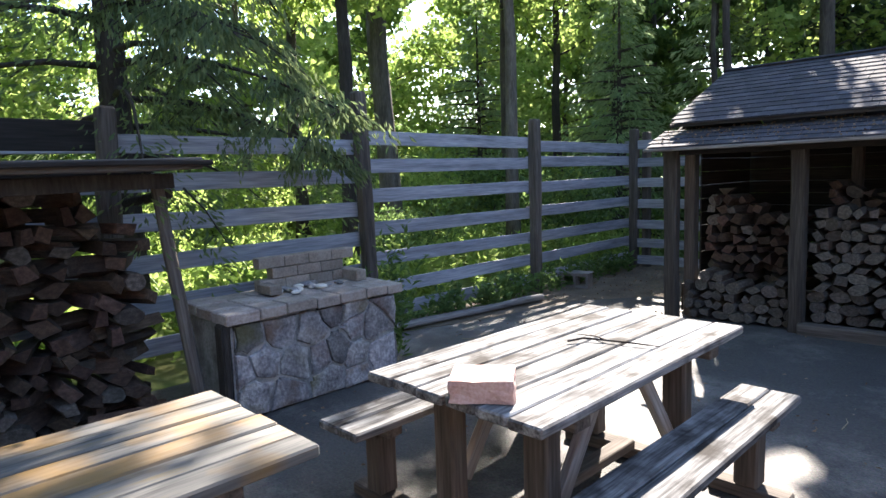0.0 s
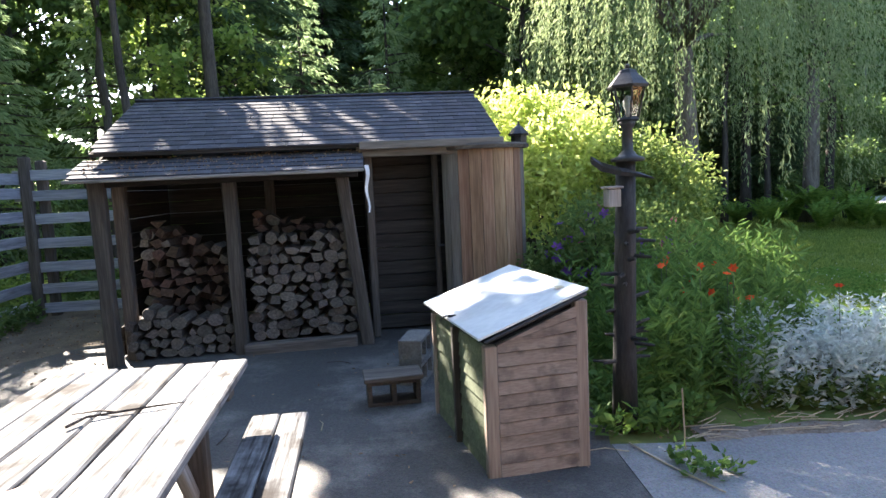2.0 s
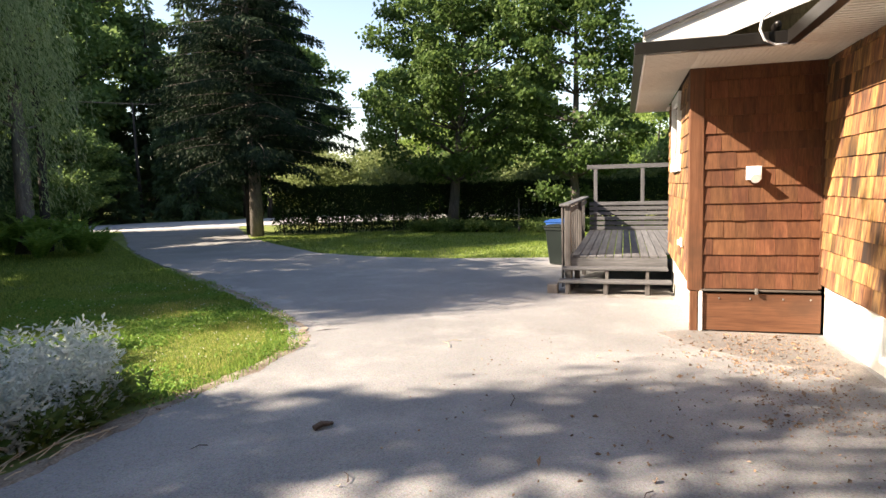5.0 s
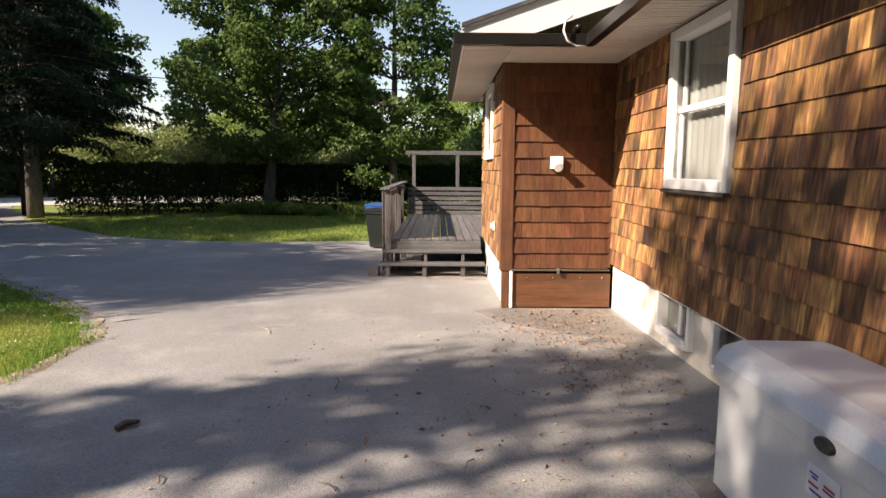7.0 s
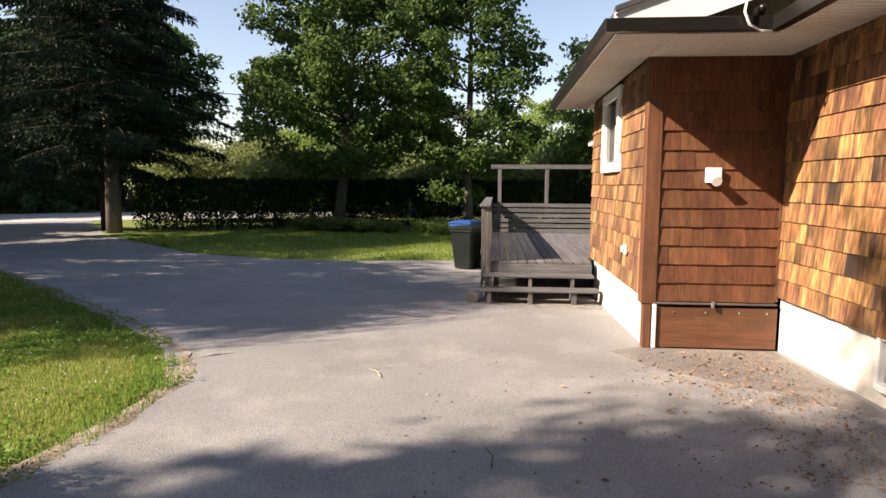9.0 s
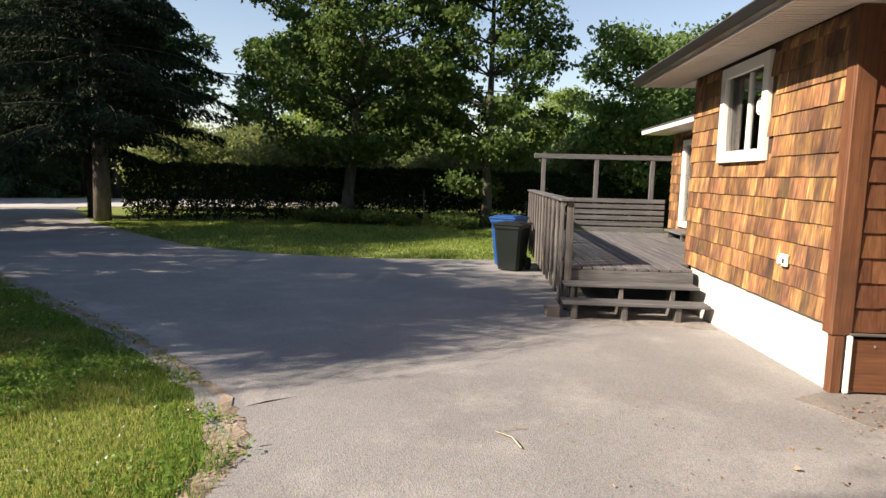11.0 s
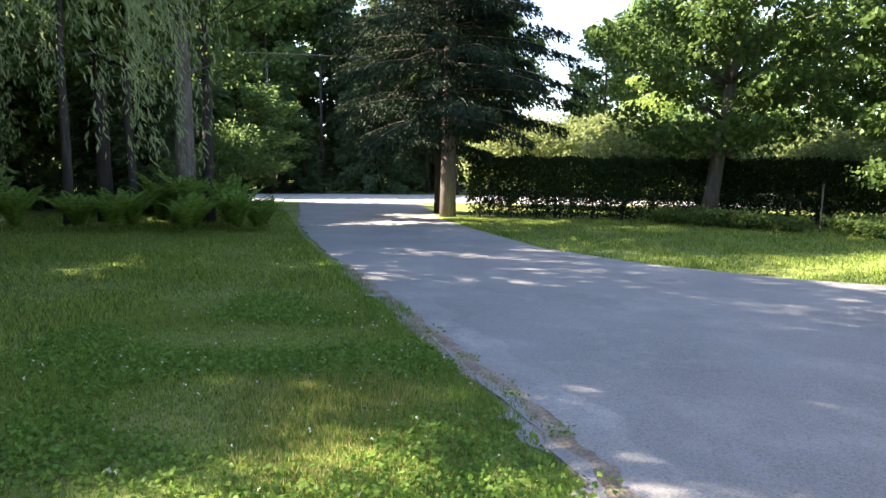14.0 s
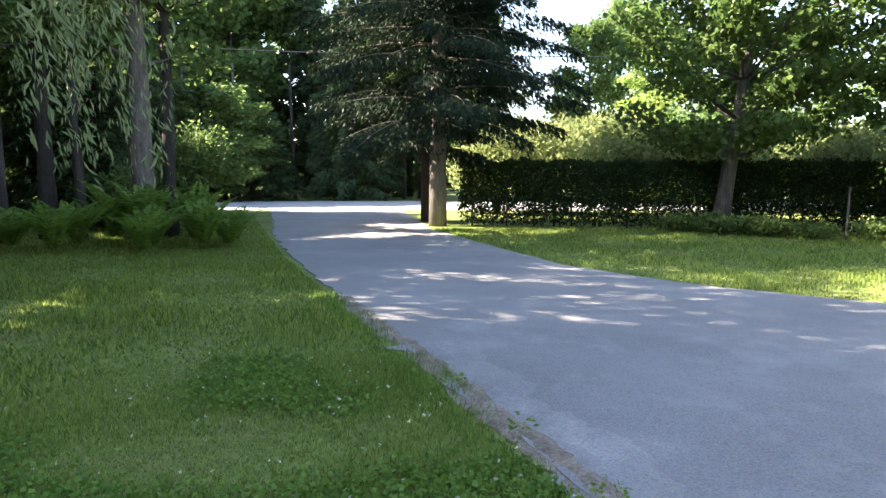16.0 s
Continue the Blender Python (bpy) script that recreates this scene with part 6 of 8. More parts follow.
def broadleaf(name, label, x, y, h, spread, bare, seed, nleaf, size, mat, bark, r0=0.16, lean=(0, 0), clumps=26, group="", z0=None, category="tree", clump_r=0.30, flat=0.6):
    rr = np.random.default_rng(seed); ra_ = random.Random(seed)
    z = gz(x) - 0.05 if z0 is None else z0
    t = thing(name, (x, y, z), label, category, group)
    bm = bmesh.new()
    n = 9
    pts = [Vector((x + lean[0] * k / n * h + ra_.uniform(-0.06, 0.06) * (k > 0), y + lean[1] * k / n * h + ra_.uniform(-0.06, 0.06) * (k > 0), z + h * 0.9 * k / n)) for k in range(n + 1)]
    tube(bm, pts, [r0 * (1.25 if k == 0 else 1) * (1 - 0.85 * k / n) + 0.01 for k in range(n + 1)], 10, 0.12, seed)
    P = []
    for i in range(clumps):
        f = bare + (0.97 - bare) * (i + 0.5) / clumps
        k = min(n - 1, int(f / 0.9 * n)) if f < 0.9 else n - 1
        base = pts[max(0, min(n, k))]
        a = i * 2.4 + ra_.uniform(-0.4, 0.4)
        prof = math.sin(math.pi * min(1, max(0.08, (f - bare) / (1 - bare) * 0.9 + 0.12))) ** 0.6
        L = spread * prof * ra_.uniform(0.55, 1.05)
        bp_ = branchpath(base, (math.cos(a), math.sin(a), 0.35), L, 4, ra_, -0.04)
        tube(bm, bp_, [r0 * 0.32 * (1 - f * 0.6), r0 * 0.24 * (1 - f * 0.6), 0.03, 0.02, 0.008], 5, 0, 0)
        m_ = int(nleaf / clumps)
        for q, wgt in ((4, 0.5), (3, 0.3), (2, 0.2)):
            c = np.array(bp_[q])
            R = spread * clump_r * np.array([1, 1, flat]) * ra_.uniform(0.7, 1.2)
            P.append(shell(rr, c, R, max(3, int(m_ * wgt)), 0.2))
    part("trunk", bm, bark, t, smooth=True)
    P = np.concatenate(P)
    tagged(part("crown", leaves("crown", P, size, mat, rr, 0.75, 0.25), None, t))
    return t


def conifer(name, label, x, y, h, spread, bare, seed, n_br, per, size, mat, bark, r0=0.2, group="", category="tree", droop=0.18, lean=(0, 0), whorl=0):
    rr = np.random.default_rng(seed); ra_ = random.Random(seed)
    z = gz(x) - 0.05
    t = thing(name, (x, y, z), label, category, group)
    bm = bmesh.new()
    n = 8
    pts = [Vector((x + lean[0] * k, y + lean[1] * k, z + h * k / n)) for k in range(n + 1)]
    tube(bm, pts, [r0 * (1 - 0.93 * k / n) for k in range(n + 1)], 10, 0.1, seed)
    P, D = [], []
    for i in range(n_br):
        f = bare + (0.98 - bare) * i / n_br
        if whorl:
            f = bare + (0.98 - bare) * (i // whorl) * whorl / n_br + ra_.uniform(0.0, 0.006)
        a = i * 2.4 + ra_.uniform(-0.5, 0.5)
        L = spread * (1 - ((f - bare) / (1.02 - bare)) ** 1.3 * 0.92) * ra_.uniform(0.7 - 0.15 * bool(whorl), 1.1)
        b0 = (x + lean[0] * f * n, y + lean[1] * f * n, z + h * f)
        bp_ = branchpath(b0, (math.cos(a), math.sin(a), 0.12), L, 5, ra_, droop * 0.5, 0.06)
        if L > 0.8:
            tube(bm, bp_, [0.035, 0.028, 0.02, 0.013, 0.008, 0.004], 4)
        A_ = np.array([list(p) for p in bp_])
        m_ = max(8, int(per * L / spread))
        s = rr.uniform(0.12, 1, size=m_) * 5
        k = np.minimum(4, s.astype(int)); fr = (s - k)[:, None]
        base = A_[k] * (1 - fr) + A_[k + 1] * fr
        side = np.array([-math.sin(a), math.cos(a), 0])
        if whorl:
            # side twigs every so often, each with hanging needles
            tw = np.round(s * 3.0) / 3.0
            k = np.minimum(4, tw.astype(int)); fr = (tw - k)[:, None]
            w = rr.uniform(-1, 1, size=(m_, 1))
            reach = np.abs(w) * 0.34 * L * (1.1 - tw[:, None] / 5)
            fwd = np.array([math.cos(a), math.sin(a), -0.25])
            hang = -rr.uniform(0, 1, size=(m_, 1)) ** 2 * 0.30 - reach * 0.22
            pos = A_[k] * (1 - fr) + A_[k + 1] * fr + side * np.sign(w) * reach + fwd * reach * 0.7 + np.array([0, 0, 1]) * hang + rr.normal(size=(m_, 3)) * 0.02
            P.append(pos); D.append(np.repeat((fwd * 0.7)[None], m_, 0) + side * np.sign(w) * 0.6 + np.array([0, 0, -0.5]))
            continue
        w = rr.uniform(-1, 1, size=(m_, 1)) * 0.22 * L * (1.15 - s[:, None] / 5)
        hang = -np.abs(rr.normal(size=(m_, 1))) * 0.10 * L
        pos = base + side * w + np.array([0, 0, 1]) * hang
        out = np.array([math.cos(a), math.sin(a), -0.5])
        P.append(pos); D.append(np.repeat(out[None], m_, 0) + side * np.sign(w) * 0.8)
    part("trunk", bm, bark, t, smooth=True)
    tagged(part("crown", leaves("crown", np.concatenate(P), size, mat, rr, 0.28, 0.3, np.concatenate(D)), None, t))
    return t


def shrub(name, label, x, y, R, zc, n, size, mat, seed, lumps=7, category="shrub", group="", stems=True, aspect=0.5, droop=0.0, fill=0.3):
    rr = np.random.default_rng(seed); ra_ = random.Random(seed)
    z = gz(x)
    t = thing(name, (x, y, z), label, category, group)
    P = []
    bm = bmesh.new()
    for i in range(lumps):
        a = 2.4 * i
        k = 0.55 * (i > 0)
        c = np.array([x + R[0] * k * math.cos(a) * ra_.uniform(0.5, 1.1), y + R[1] * k * math.sin(a) * ra_.uniform(0.5, 1.1), z + zc + R[2] * ra_.uniform(-0.5, 0.45)])
        P.append(shell(rr, c, np.array(R) * ra_.uniform(0.4, 0.62), n // lumps, fill))
        tube(bm, [(x + ra_.uniform(-0.1, 0.1), y + ra_.uniform(-0.1, 0.1), z - 0.03), tuple((np.array([x, y, z]) * 0.5 + c * 0.5)), tuple(c)], [0.025, 0.016, 0.006], 5)
    P = np.concatenate(P)
    P = P[P[:, 2] > z + 0.03]
    part("woody_base", bm, M_BARKD, t)
    part("foliage", leaves("foliage", P, size, mat, rr, aspect, droop), None, t)
    return t, P


# near woods beyond the fence
TR = [(-0.2, 22.6, 11, 0.13, M_BARKD, (0.012, 0.02)), (-1.5, 24.5, 13, 0.22, M_BARK, (0.0, 0.0)), (0.7, 25.6, 13, 0.12, M_BARK, (0.0, 0.0)), (-4.1, 24.2, 12, 0.15, M_BARKD, (-0.01, 0)), (-2.4, 29.2, 14, 0.16, M_BARKD, (0, 0)), (-2.6, 31.6, 12, 0.14, M_BARKD, (0.01, 0))]
for i, (x, y, h, r0, bk, ln) in enumerate(TR):
    broadleaf("maple_tree", "slender woodland maple with a bare lower trunk beyond the fence", x, y, h, 2.6, 0.62 if i in (1, 2) else 0.42, 100 + i, 9000, 0.15, M_L_BRIGHT if i != 2 else M_L_FOREST, bk, r0, ln, 22, "woodland trees")

# Trees added behind the shed; their crowns, out of view, cast the wanted shade.
broadleaf("maple_tree", "added tree behind the shed, its high crown shading drive and wall", 4.6, 29.2, 14.0, 2.7, 0.5, 231, 8500, 0.17, M_L_MAPLE, M_BARKD, 0.15, (0, 0), 20, "woodland trees")
broadleaf("maple_tree", "added young tree behind the shed, its small high crown shading patio and roof", 3.7, 27.4, 9.2, 1.15, 0.70, 232, 3200, 0.15, M_L_MAPLE, M_BARKD, 0.08, (0, 0), 12, "woodland trees")
for x, y, h, sp, sd in [(2.5, 29.8, 8.0, 0.8, 233), (3.1, 31.0, 7.8, 1.25, 234), (3.0, 28.6, 7.7, 0.7, 235)]:
    broadleaf("maple_tree", "added young tree behind the shed, its small high crown shading patio and roof", x, y, h, sp, 0.68, sd, 3000, 0.15, M_L_MAPLE, M_BARKD, 0.07, (0, 0), 12, "woodland trees")

# Unseen maples added to block sky light and darken the near ground.
for i, (x, y, h) in enumerate([(-1.2, 15.2, 12.5), (0.2, 12.6, 13), (3.4, 10.2, 12), (0.8, 8.6, 13), (-3.2, 10.8, 13), (5.6, 7.2, 12)]):
    broadleaf("maple_tree", "unseen added maple, its high crown blocking sky light over the patio", x, y, h, 4.3, 0.42, 240 + i, 8000, 0.24, M_L_MAPLE, M_BARKD, 0.2, (0.012, 0.004), 28, "shade trees by the patio")
M_L_HEMLOCK = leafmat("hemlock_sprays", (0.13, 0.21, 0.10), (0.26, 0.35, 0.18), 0.5)
for i, (x, y, h) in enumerate([(0.4, 29.8, 6.2), (2.0, 31.2, 6.8), (-1.6, 33.0, 7.5), (3.6, 33.4, 7.0), (6.0, 33.0, 7.2), (8.2, 34.4, 7.6), (-4.6, 30.6, 7.0), (10.4, 35.2, 7.0)]):
    conifer("hemlock_tree", "young feathery green hemlock at the wood's edge", x, y, h, 1.9, 0.03, 260 + i, 80, 130, 0.17, M_L_HEMLOCK, M_BARKD, 0.1, "young hemlocks", "tree", 0.12)
for i, (x, y) in enumerate([(-7.5, 18.6), (-6.4, 15.6)]):
    broadleaf("maple_tree", "low-branched leafy green maple behind the firewood shelter", x, y, 8.0, 2.4, 0.08, 280 + i, 6500, 0.17, M_L_BRIGHT, M_BARKD, 0.1, (0, 0), 26, "woodland trees")

# tree kinds for the woods, built once and copied
proto = [
    broadleaf("forest_tree", "tall leafy woodland tree in dense summer leaf", -16, 34, 14, 3.6, 0.16, 201, 10500, 0.33, M_L_FOREST, M_BARKD, 0.17, (0.01, 0), 30, "woods"),
    broadleaf("forest_tree", "tall leafy woodland tree in dense summer leaf", -13, 44, 15, 3.4, 0.22, 202, 10500, 0.31, M_L_MAPLE, M_BARKD, 0.18, (0, 0.01), 30, "woods"),
    broadleaf("forest_tree", "sunlit yellow-green woodland tree", -8, 25, 12, 3.2, 0.14, 203, 9000, 0.22, M_L_BRIGHT, M_BARK, 0.15, (0, 0), 28, "woods"),
    conifer("fir_tree", "dark dense conifer of the woods", 4.0, 33.0, 14, 2.9, 0.04, 204, 130, 170, 0.36, M_L_CEDARTREE, M_BARKD, 0.2, "woods"),
]
PB = [(-16, 34), (-13, 44), (-8, 25), (4.0, 33.0)]
WOODS = []
wr = random.Random(77)
def wood(k, x, y, s=1.0):
    WOODS.append((k, x, y, s))
# west and north-west, thinner where the low light comes through
for x, y, k in [(-12, 20, 2), (-14, 26, 2), (-4.5, 41, 1), (-7, 14, 2), (-13, 13, 1), (-18, 22, 2), (-18, 14, 1), (-6, 9, 0), (-12, 6, 1),
                (6.2, 40.5, 3), (9.5, 41.5, 1), (4, 44, 1), (9, 46, 0), (-3, 43, 1), (12.5, 42.5, 3), (15.5, 44, 1), (12, 48, 0), (18.5, 48, 3), (1, 48, 0), (6, 52, 1), (-8, 46, 0), (14.5, 40, 3)]:
    wood(k, x + wr.uniform(-0.4, 0.4), y + wr.uniform(-0.4, 0.4), wr.uniform(0.85, 1.15))
# north-east beyond the lawn, either side of the drive
for x, y, k in [(23.5, 46.5, 0), (24.5, 41.5, 3), (27.5, 50, 0), (22, 52, 1), (33.5, 60, 0), (28, 62, 1), (40, 66, 0), (46, 60, 1), (52, 55, 0), (57, 47, 1), (50, 47, 0), (62, 36, 0), (66, 30, 1), (17, 56, 0), (35, 70, 1), (50, 68, 0), (60, 58, 1)]:
    wood(k, x, y, wr.uniform(0.9, 1.2))
for k, x, y, s in [(1, 11.8, 33.8, 0.8), (2, -7, 33.5, 0.9), (2, -11, 38, 0.95), (2, -8, 40, 1.0), (2, -12.5, 33, 1.2), (3, 7.6, 30.5, 0.3), (2, 3.4, 31.5, 0.55), (0, 10.5, 36, 0.62), (3, 24.5, 43.8, 1.1), (3, 27.2, 44.5, 1.0), (0, 26, 49, 1.1), (1, 29.5, 53, 1.1), (3, 22.2, 47, 1.1), (3, 31, 57, 1.2), (0, 20, 50, 1.1), (1, 25, 55, 1.2), (3, 17.5, 45, 1.0), (0, 15, 49, 1.1), (3, 36, 64, 1.3), (3, 41, 52, 1.2), (3, 45, 49, 1.1), (1, 47, 44, 1.1), (3, 53, 50, 1.2), (1, 30, 66, 1.3), (0, 33, 46.5, 1.1), (1, 36.5, 50.5, 1.2), (0, 30.5, 44.5, 0.95), (1, 40, 55, 1.2), (0, 28.5, 57, 1.2), (1, 33, 52.5, 1.1), (0, 20.5, 45.5, 1.0), (1, 17, 41.5, 0.9)]:
    wood(k, x, y, s)
for k, x, y, s in [(0, 43, 57.5, 1.3), (1, 46.5, 60, 1.3), (0, 41, 61, 1.35), (3, 38.5, 58.5, 1.2), (1, 50, 58, 1.3), (0, 35, 61.5, 1.2), (1, 54, 53, 1.2), (3, 48, 55.5, 1.2), (0, 31.5, 63, 1.2)]:
    wood(k, x, y, s)
# east beyond the hedge
for x, y, k in [(43, 30, 2), (46, 24, 1), (44, 17, 2), (50, 34, 1), (55, 26, 0), (52, 14, 2), (42, 9, 1), (47, 4, 0), (36, 6, 2), (60, 18, 0), (38, -3, 1), (58, 6, 0), (30, -8, 0)]:
    wood(k, x, y, wr.uniform(0.55, 0.8) if k == 2 else wr.uniform(0.6, 0.8))
# south and west behind the walk: unseen trees, added for shade and reflections
for x, y, k in [(-4, 2, 0), (2, -4, 1), (10, -3, 0), (20, -6, 1), (-14, -2, 0), (-3, -10, 1)]:
    wood(k, x, y, 1.0)
STREET = [(24, 53), (30, 48), (34, 44), (38, 38.8), (46, 27), (55, 12), (62, 18), (55, 31), (48, 41), (42, 49), (34, 55), (28, 59)]
for k, x, y, s in WOODS:
    if 19.5 < x < 27 and 37 < y < 48.5:
        s = min(s, 0.6)
    elif 11 < x < 27 and 37 < y < 48.5:
        s = min(s, 0.78)
    elif 19 < x < 34 and 48 <= y < 60:
        s = min(s, 0.75)
    if 28 < x < 43 and 43 < y < 57:
        s = min(s, 0.42)
    while inside(STREET, np.array([x]), np.array([y]))[0]:
        x, y = x + 1.0, y + 1.0
    src = proto[k]
    px, py = PB[k]
    m = Matrix.Translation((x, y, gz(x) - 0.05)) @ Matrix.Rotation(wr.uniform(0, 6.28), 4, "Z")
    c = copy_thing(src, m)
    c.scale = (max(s, 0.7), max(s, 0.7), s * wr.uniform(0.9, 1.1))

# undergrowth against the woods
ug, _ = shrub("bush", "leafy green undergrowth bush at the wood's edge", -4.0, 26.0, (1.7, 1.7, 1.3), 0.9, 3200, 0.14, M_L_FOREST, 301, 8, "bush", "undergrowth")
ug2, _ = shrub("bush", "sunlit yellow-green undergrowth bush", -3.0, 20.0, (1.7, 1.5, 1.1), 0.8, 3000, 0.14, M_L_BRIGHT, 302, 8, "bush", "undergrowth")
for i, (k, x, y, s) in enumerate([(0, -0.2, 24.0, 0.6), (0, 0.3, 27.5, 0.9), (0, -3, 29, 1.2), (0, 2.2, 30, 1.1), (0, 4.5, 30.5, 1.2), (1, -5, 23, 1.1), (1, -3.5, 27.5, 1.2), (1, -6, 31, 1.5), (1, -1.5, 31.5, 1.2), (1, -10, 26, 1.5), (1, -11, 35, 2.0), (1, -2.5, 25, 0.9), (1, -4.5, 36, 1.6), (0, -7, 28, 1.4), (0, -9, 22, 1.5), (1, -6, 17.5, 1.2), (0, -10, 17, 1.5), (0, 6.5, 34, 1.4), (0, 9.5, 33.5, 1.3), (0, -3, 34, 1.5), (0, 0, 36, 1.5), (0, 12, 36, 1.4), (0, -12, 28, 1.7), (0, 15, 40, 1.4), (0, 3, 39, 1.6), (0, 19, 44, 1.2),
                                (0, 25.5, 43.5, 1.1), (0, 30, 55, 1.3), (0, 24, 50, 1.3), (0, 50, 52, 1.6), (0, 58, 42, 1.7), (0, 42, 60, 1.6), (0, 36, 62, 1.4), (0, 52, 62, 1.8)]):
    c = copy_thing((ug, ug2)[k], Matrix.Translation((x, y, gz(x))) @ Matrix.Rotation(i * 1.3, 4, "Z"))
    c.scale = (s, s, s)

fb_, _ = shrub("bush", "dense leafy thicket closing the far woods", -22.0, 24.0, (4.5, 4.5, 3.2), 2.6, 6500, 0.42, M_L_FOREST, 305, 12, "bush", "far thickets")
for i in range(46):
    a = radians(-62 + i * 5.6)
    R_ = 33 + 5 * math.sin(i * 2.7)
    x, y = 12 + R_ * 1.35 * math.cos(a), 28 + R_ * math.sin(a)
    if 30 < x < 60 and 38 < y < 62:
        x, y = x + 12, y + 14
    if i % 2 and x < 8:
        x, y = x * 1.15 - 2, y
    c = copy_thing(fb_, Matrix.Translation((x, y, gz(x))) @ Matrix.Rotation(i * 1.7, 4, "Z"))
    c.scale = (1.0, 1.0, 0.9 + 0.3 * math.sin(i * 1.9))

# the overhanging cedar bough and its tree
conifer("cedar_tree", "old cedar with drooping boughs over the firewood", 1.35, 18.9, 10.5, 2.9, 0.17, 310, 62, 330, 0.085, M_L_BOUGH, M_BARKD, 0.17, "", "tree", 0.3)
bm = bmesh.new()
bt = thing("cedar_bough", (2.2, 18.6, 2.9), "drooping cedar bough hanging over the fence", "bough")
P, D = [], []
rr = np.random.default_rng(44); ra_ = random.Random(44)
for (p0, d0, L) in [((1.5, 18.8, 3.1), (1, 0.02, 0.05), 2.9), ((1.5, 18.9, 2.7), (0.9, 0.25, 0.05), 2.7), ((1.5, 18.9, 3.4), (0.95, -0.25, 0.1), 3.2), ((1.4, 19.0, 2.4), (0.85, 0.45, 0.0), 2.3)]:
    bp_ = branchpath(p0, d0, L, 7, ra_, 0.07, 0.05)
    tube(bm, bp_, [0.04, 0.034, 0.028, 0.02, 0.015, 0.01, 0.007, 0.004], 5)
    A_ = np.array([list(p) for p in bp_])
    for j in range(22):
        s_ = ra_.uniform(1.2, 6.9); k = int(s_)
        b0 = bp_[k].lerp(bp_[k + 1], s_ - k)
        sd = 1 if j % 2 else -1
        q = branchpath(b0, (0.5, sd * 0.8, -0.1), ra_.uniform(0.35, 0.8), 4, ra_, 0.22, 0.1)
        tube(bm, q, [0.007, 0.006, 0.004, 0.003, 0.002], 4)
        Q = np.array([list(p) for p in q])
        m_ = 110
        u_ = rr.uniform(0, 4, size=m_); kk = np.minimum(3, u_.astype(int)); f_ = (u_ - kk)[:, None]
        P.append(Q[kk] * (1 - f_) + Q[kk + 1] * f_ + rr.normal(size=(m_, 3)) * 0.045)
        D.append(np.repeat(np.array([[0.5, sd * 0.4, -0.9]]), m_, 0))
part("branch", bm, M_BARKD, bt)
part("sprays", leaves("sprays", np.concatenate(P), 0.075, M_L_BOUGH, rr, 0.3, 0.3, np.concatenate(D)), None, bt)

# willow
def willow(x, y, h, R, seed):
    rr = np.random.default_rng(seed); ra_ = random.Random(seed)
    z = gz(x) - 0.05
    t = thing("willow_tree", (x, y, z), "weeping willow with long hanging grey-green curtains of leaves", "tree")
    bm = bmesh.new()
    tube(bm, [(x, y, z), (x + 0.1, y, z + 1.5), (x, y + 0.1, z + h * 0.5), (x, y, z + h * 0.8)], [0.3, 0.24, 0.18, 0.08], 10, 0.15, seed)
    P, D = [], []
    for i in range(620):
        a = ra_.uniform(0, 2 * math.pi); q = math.sqrt(ra_.random())
        rad = R * q * ra_.uniform(0.85, 1.05)
        top = h * (0.98 - 0.42 * q ** 2) * ra_.uniform(0.88, 1.04)
        L = ra_.uniform(0.42, 0.88) * (top - 0.4) * (0.5 + 0.5 * q)
        m_ = int(L * 27)
        s_ = rr.uniform(0, 1, size=m_)
        sway = 0.10 * np.sin(s_ * 3 + i)
        out = 0.35 * np.sin(np.minimum(1, s_ * 3) * math.pi / 2)
        px = x + (rad + out) * math.cos(a) + sway * 0.6; py = y + (rad + out) * math.sin(a) + sway * 0.6
        pos = np.stack([px, py, z + top - s_ * L], 1) + rr.normal(size=(m_, 3)) * 0.035
        P.append(pos); D.append(np.repeat(np.array([[0.25 * math.cos(a), 0.25 * math.sin(a), -1.0]]), m_, 0))
        if i % 16 == 0:
            tube(bm, [(x, y, z + h * 0.45), (x + rad * 0.5 * math.cos(a), y + rad * 0.5 * math.sin(a), z + top * 0.95), (x + rad * math.cos(a), y + rad * math.sin(a), z + top)], [0.09, 0.05, 0.015], 5)
    part("trunk", bm, M_BARK, t, smooth=True)
    part("crown", leaves("crown", np.concatenate(P), 0.10, M_L_WILLOW, rr, 0.22, 0.0, np.concatenate(D)), None, t)


willow(14.1, 29.4, 9.8, 3.4, 61)

# specimen trees of the drive
conifer("spruce_tree", "tall dark spruce beside the drive with a bare grey lower trunk", 30.9, 33.6, 17, 4.9, 0.20, 71, 150, 1100, 0.17, M_L_CONIF, M_BARK, 0.30, "", "tree", 0.22, (0, 0), 5)
conifer("spruce_tree", "second dark spruce close behind the first", 32.3, 34.9, 16, 4.0, 0.17, 72, 120, 800, 0.18, M_L_CONIF, M_BARKD, 0.26, "", "tree", 0.16, (0, 0), 5)
broadleaf("maple_tree", "spreading maple with a slanting grey trunk before the hedge", 34.2, 25.7, 11.0, 5.2, 0.23, 73, 30000, 0.19, M_L_MAPLE, M_BARK, 0.24, (0.0, -0.085), 70, "maples by the hedge", None, "tree", 0.16, 0.5)
broadleaf("maple_tree", "slim upright maple before the hedge beside the deck", 33.4, 20.2, 11.0, 3.6, 0.17, 74, 22000, 0.18, M_L_MAPLE, M_BARK, 0.19, (0.0, -0.01), 60, "maples by the hedge", None, "tree", 0.18, 0.5)
broadleaf("oak_tree", "leafy tree rising behind the house and hedge", 37.0, 14.0, 8.5, 3.4, 0.2, 75, 14000, 0.2, M_L_FOREST, M_BARKD, 0.2, (0, 0), 34)
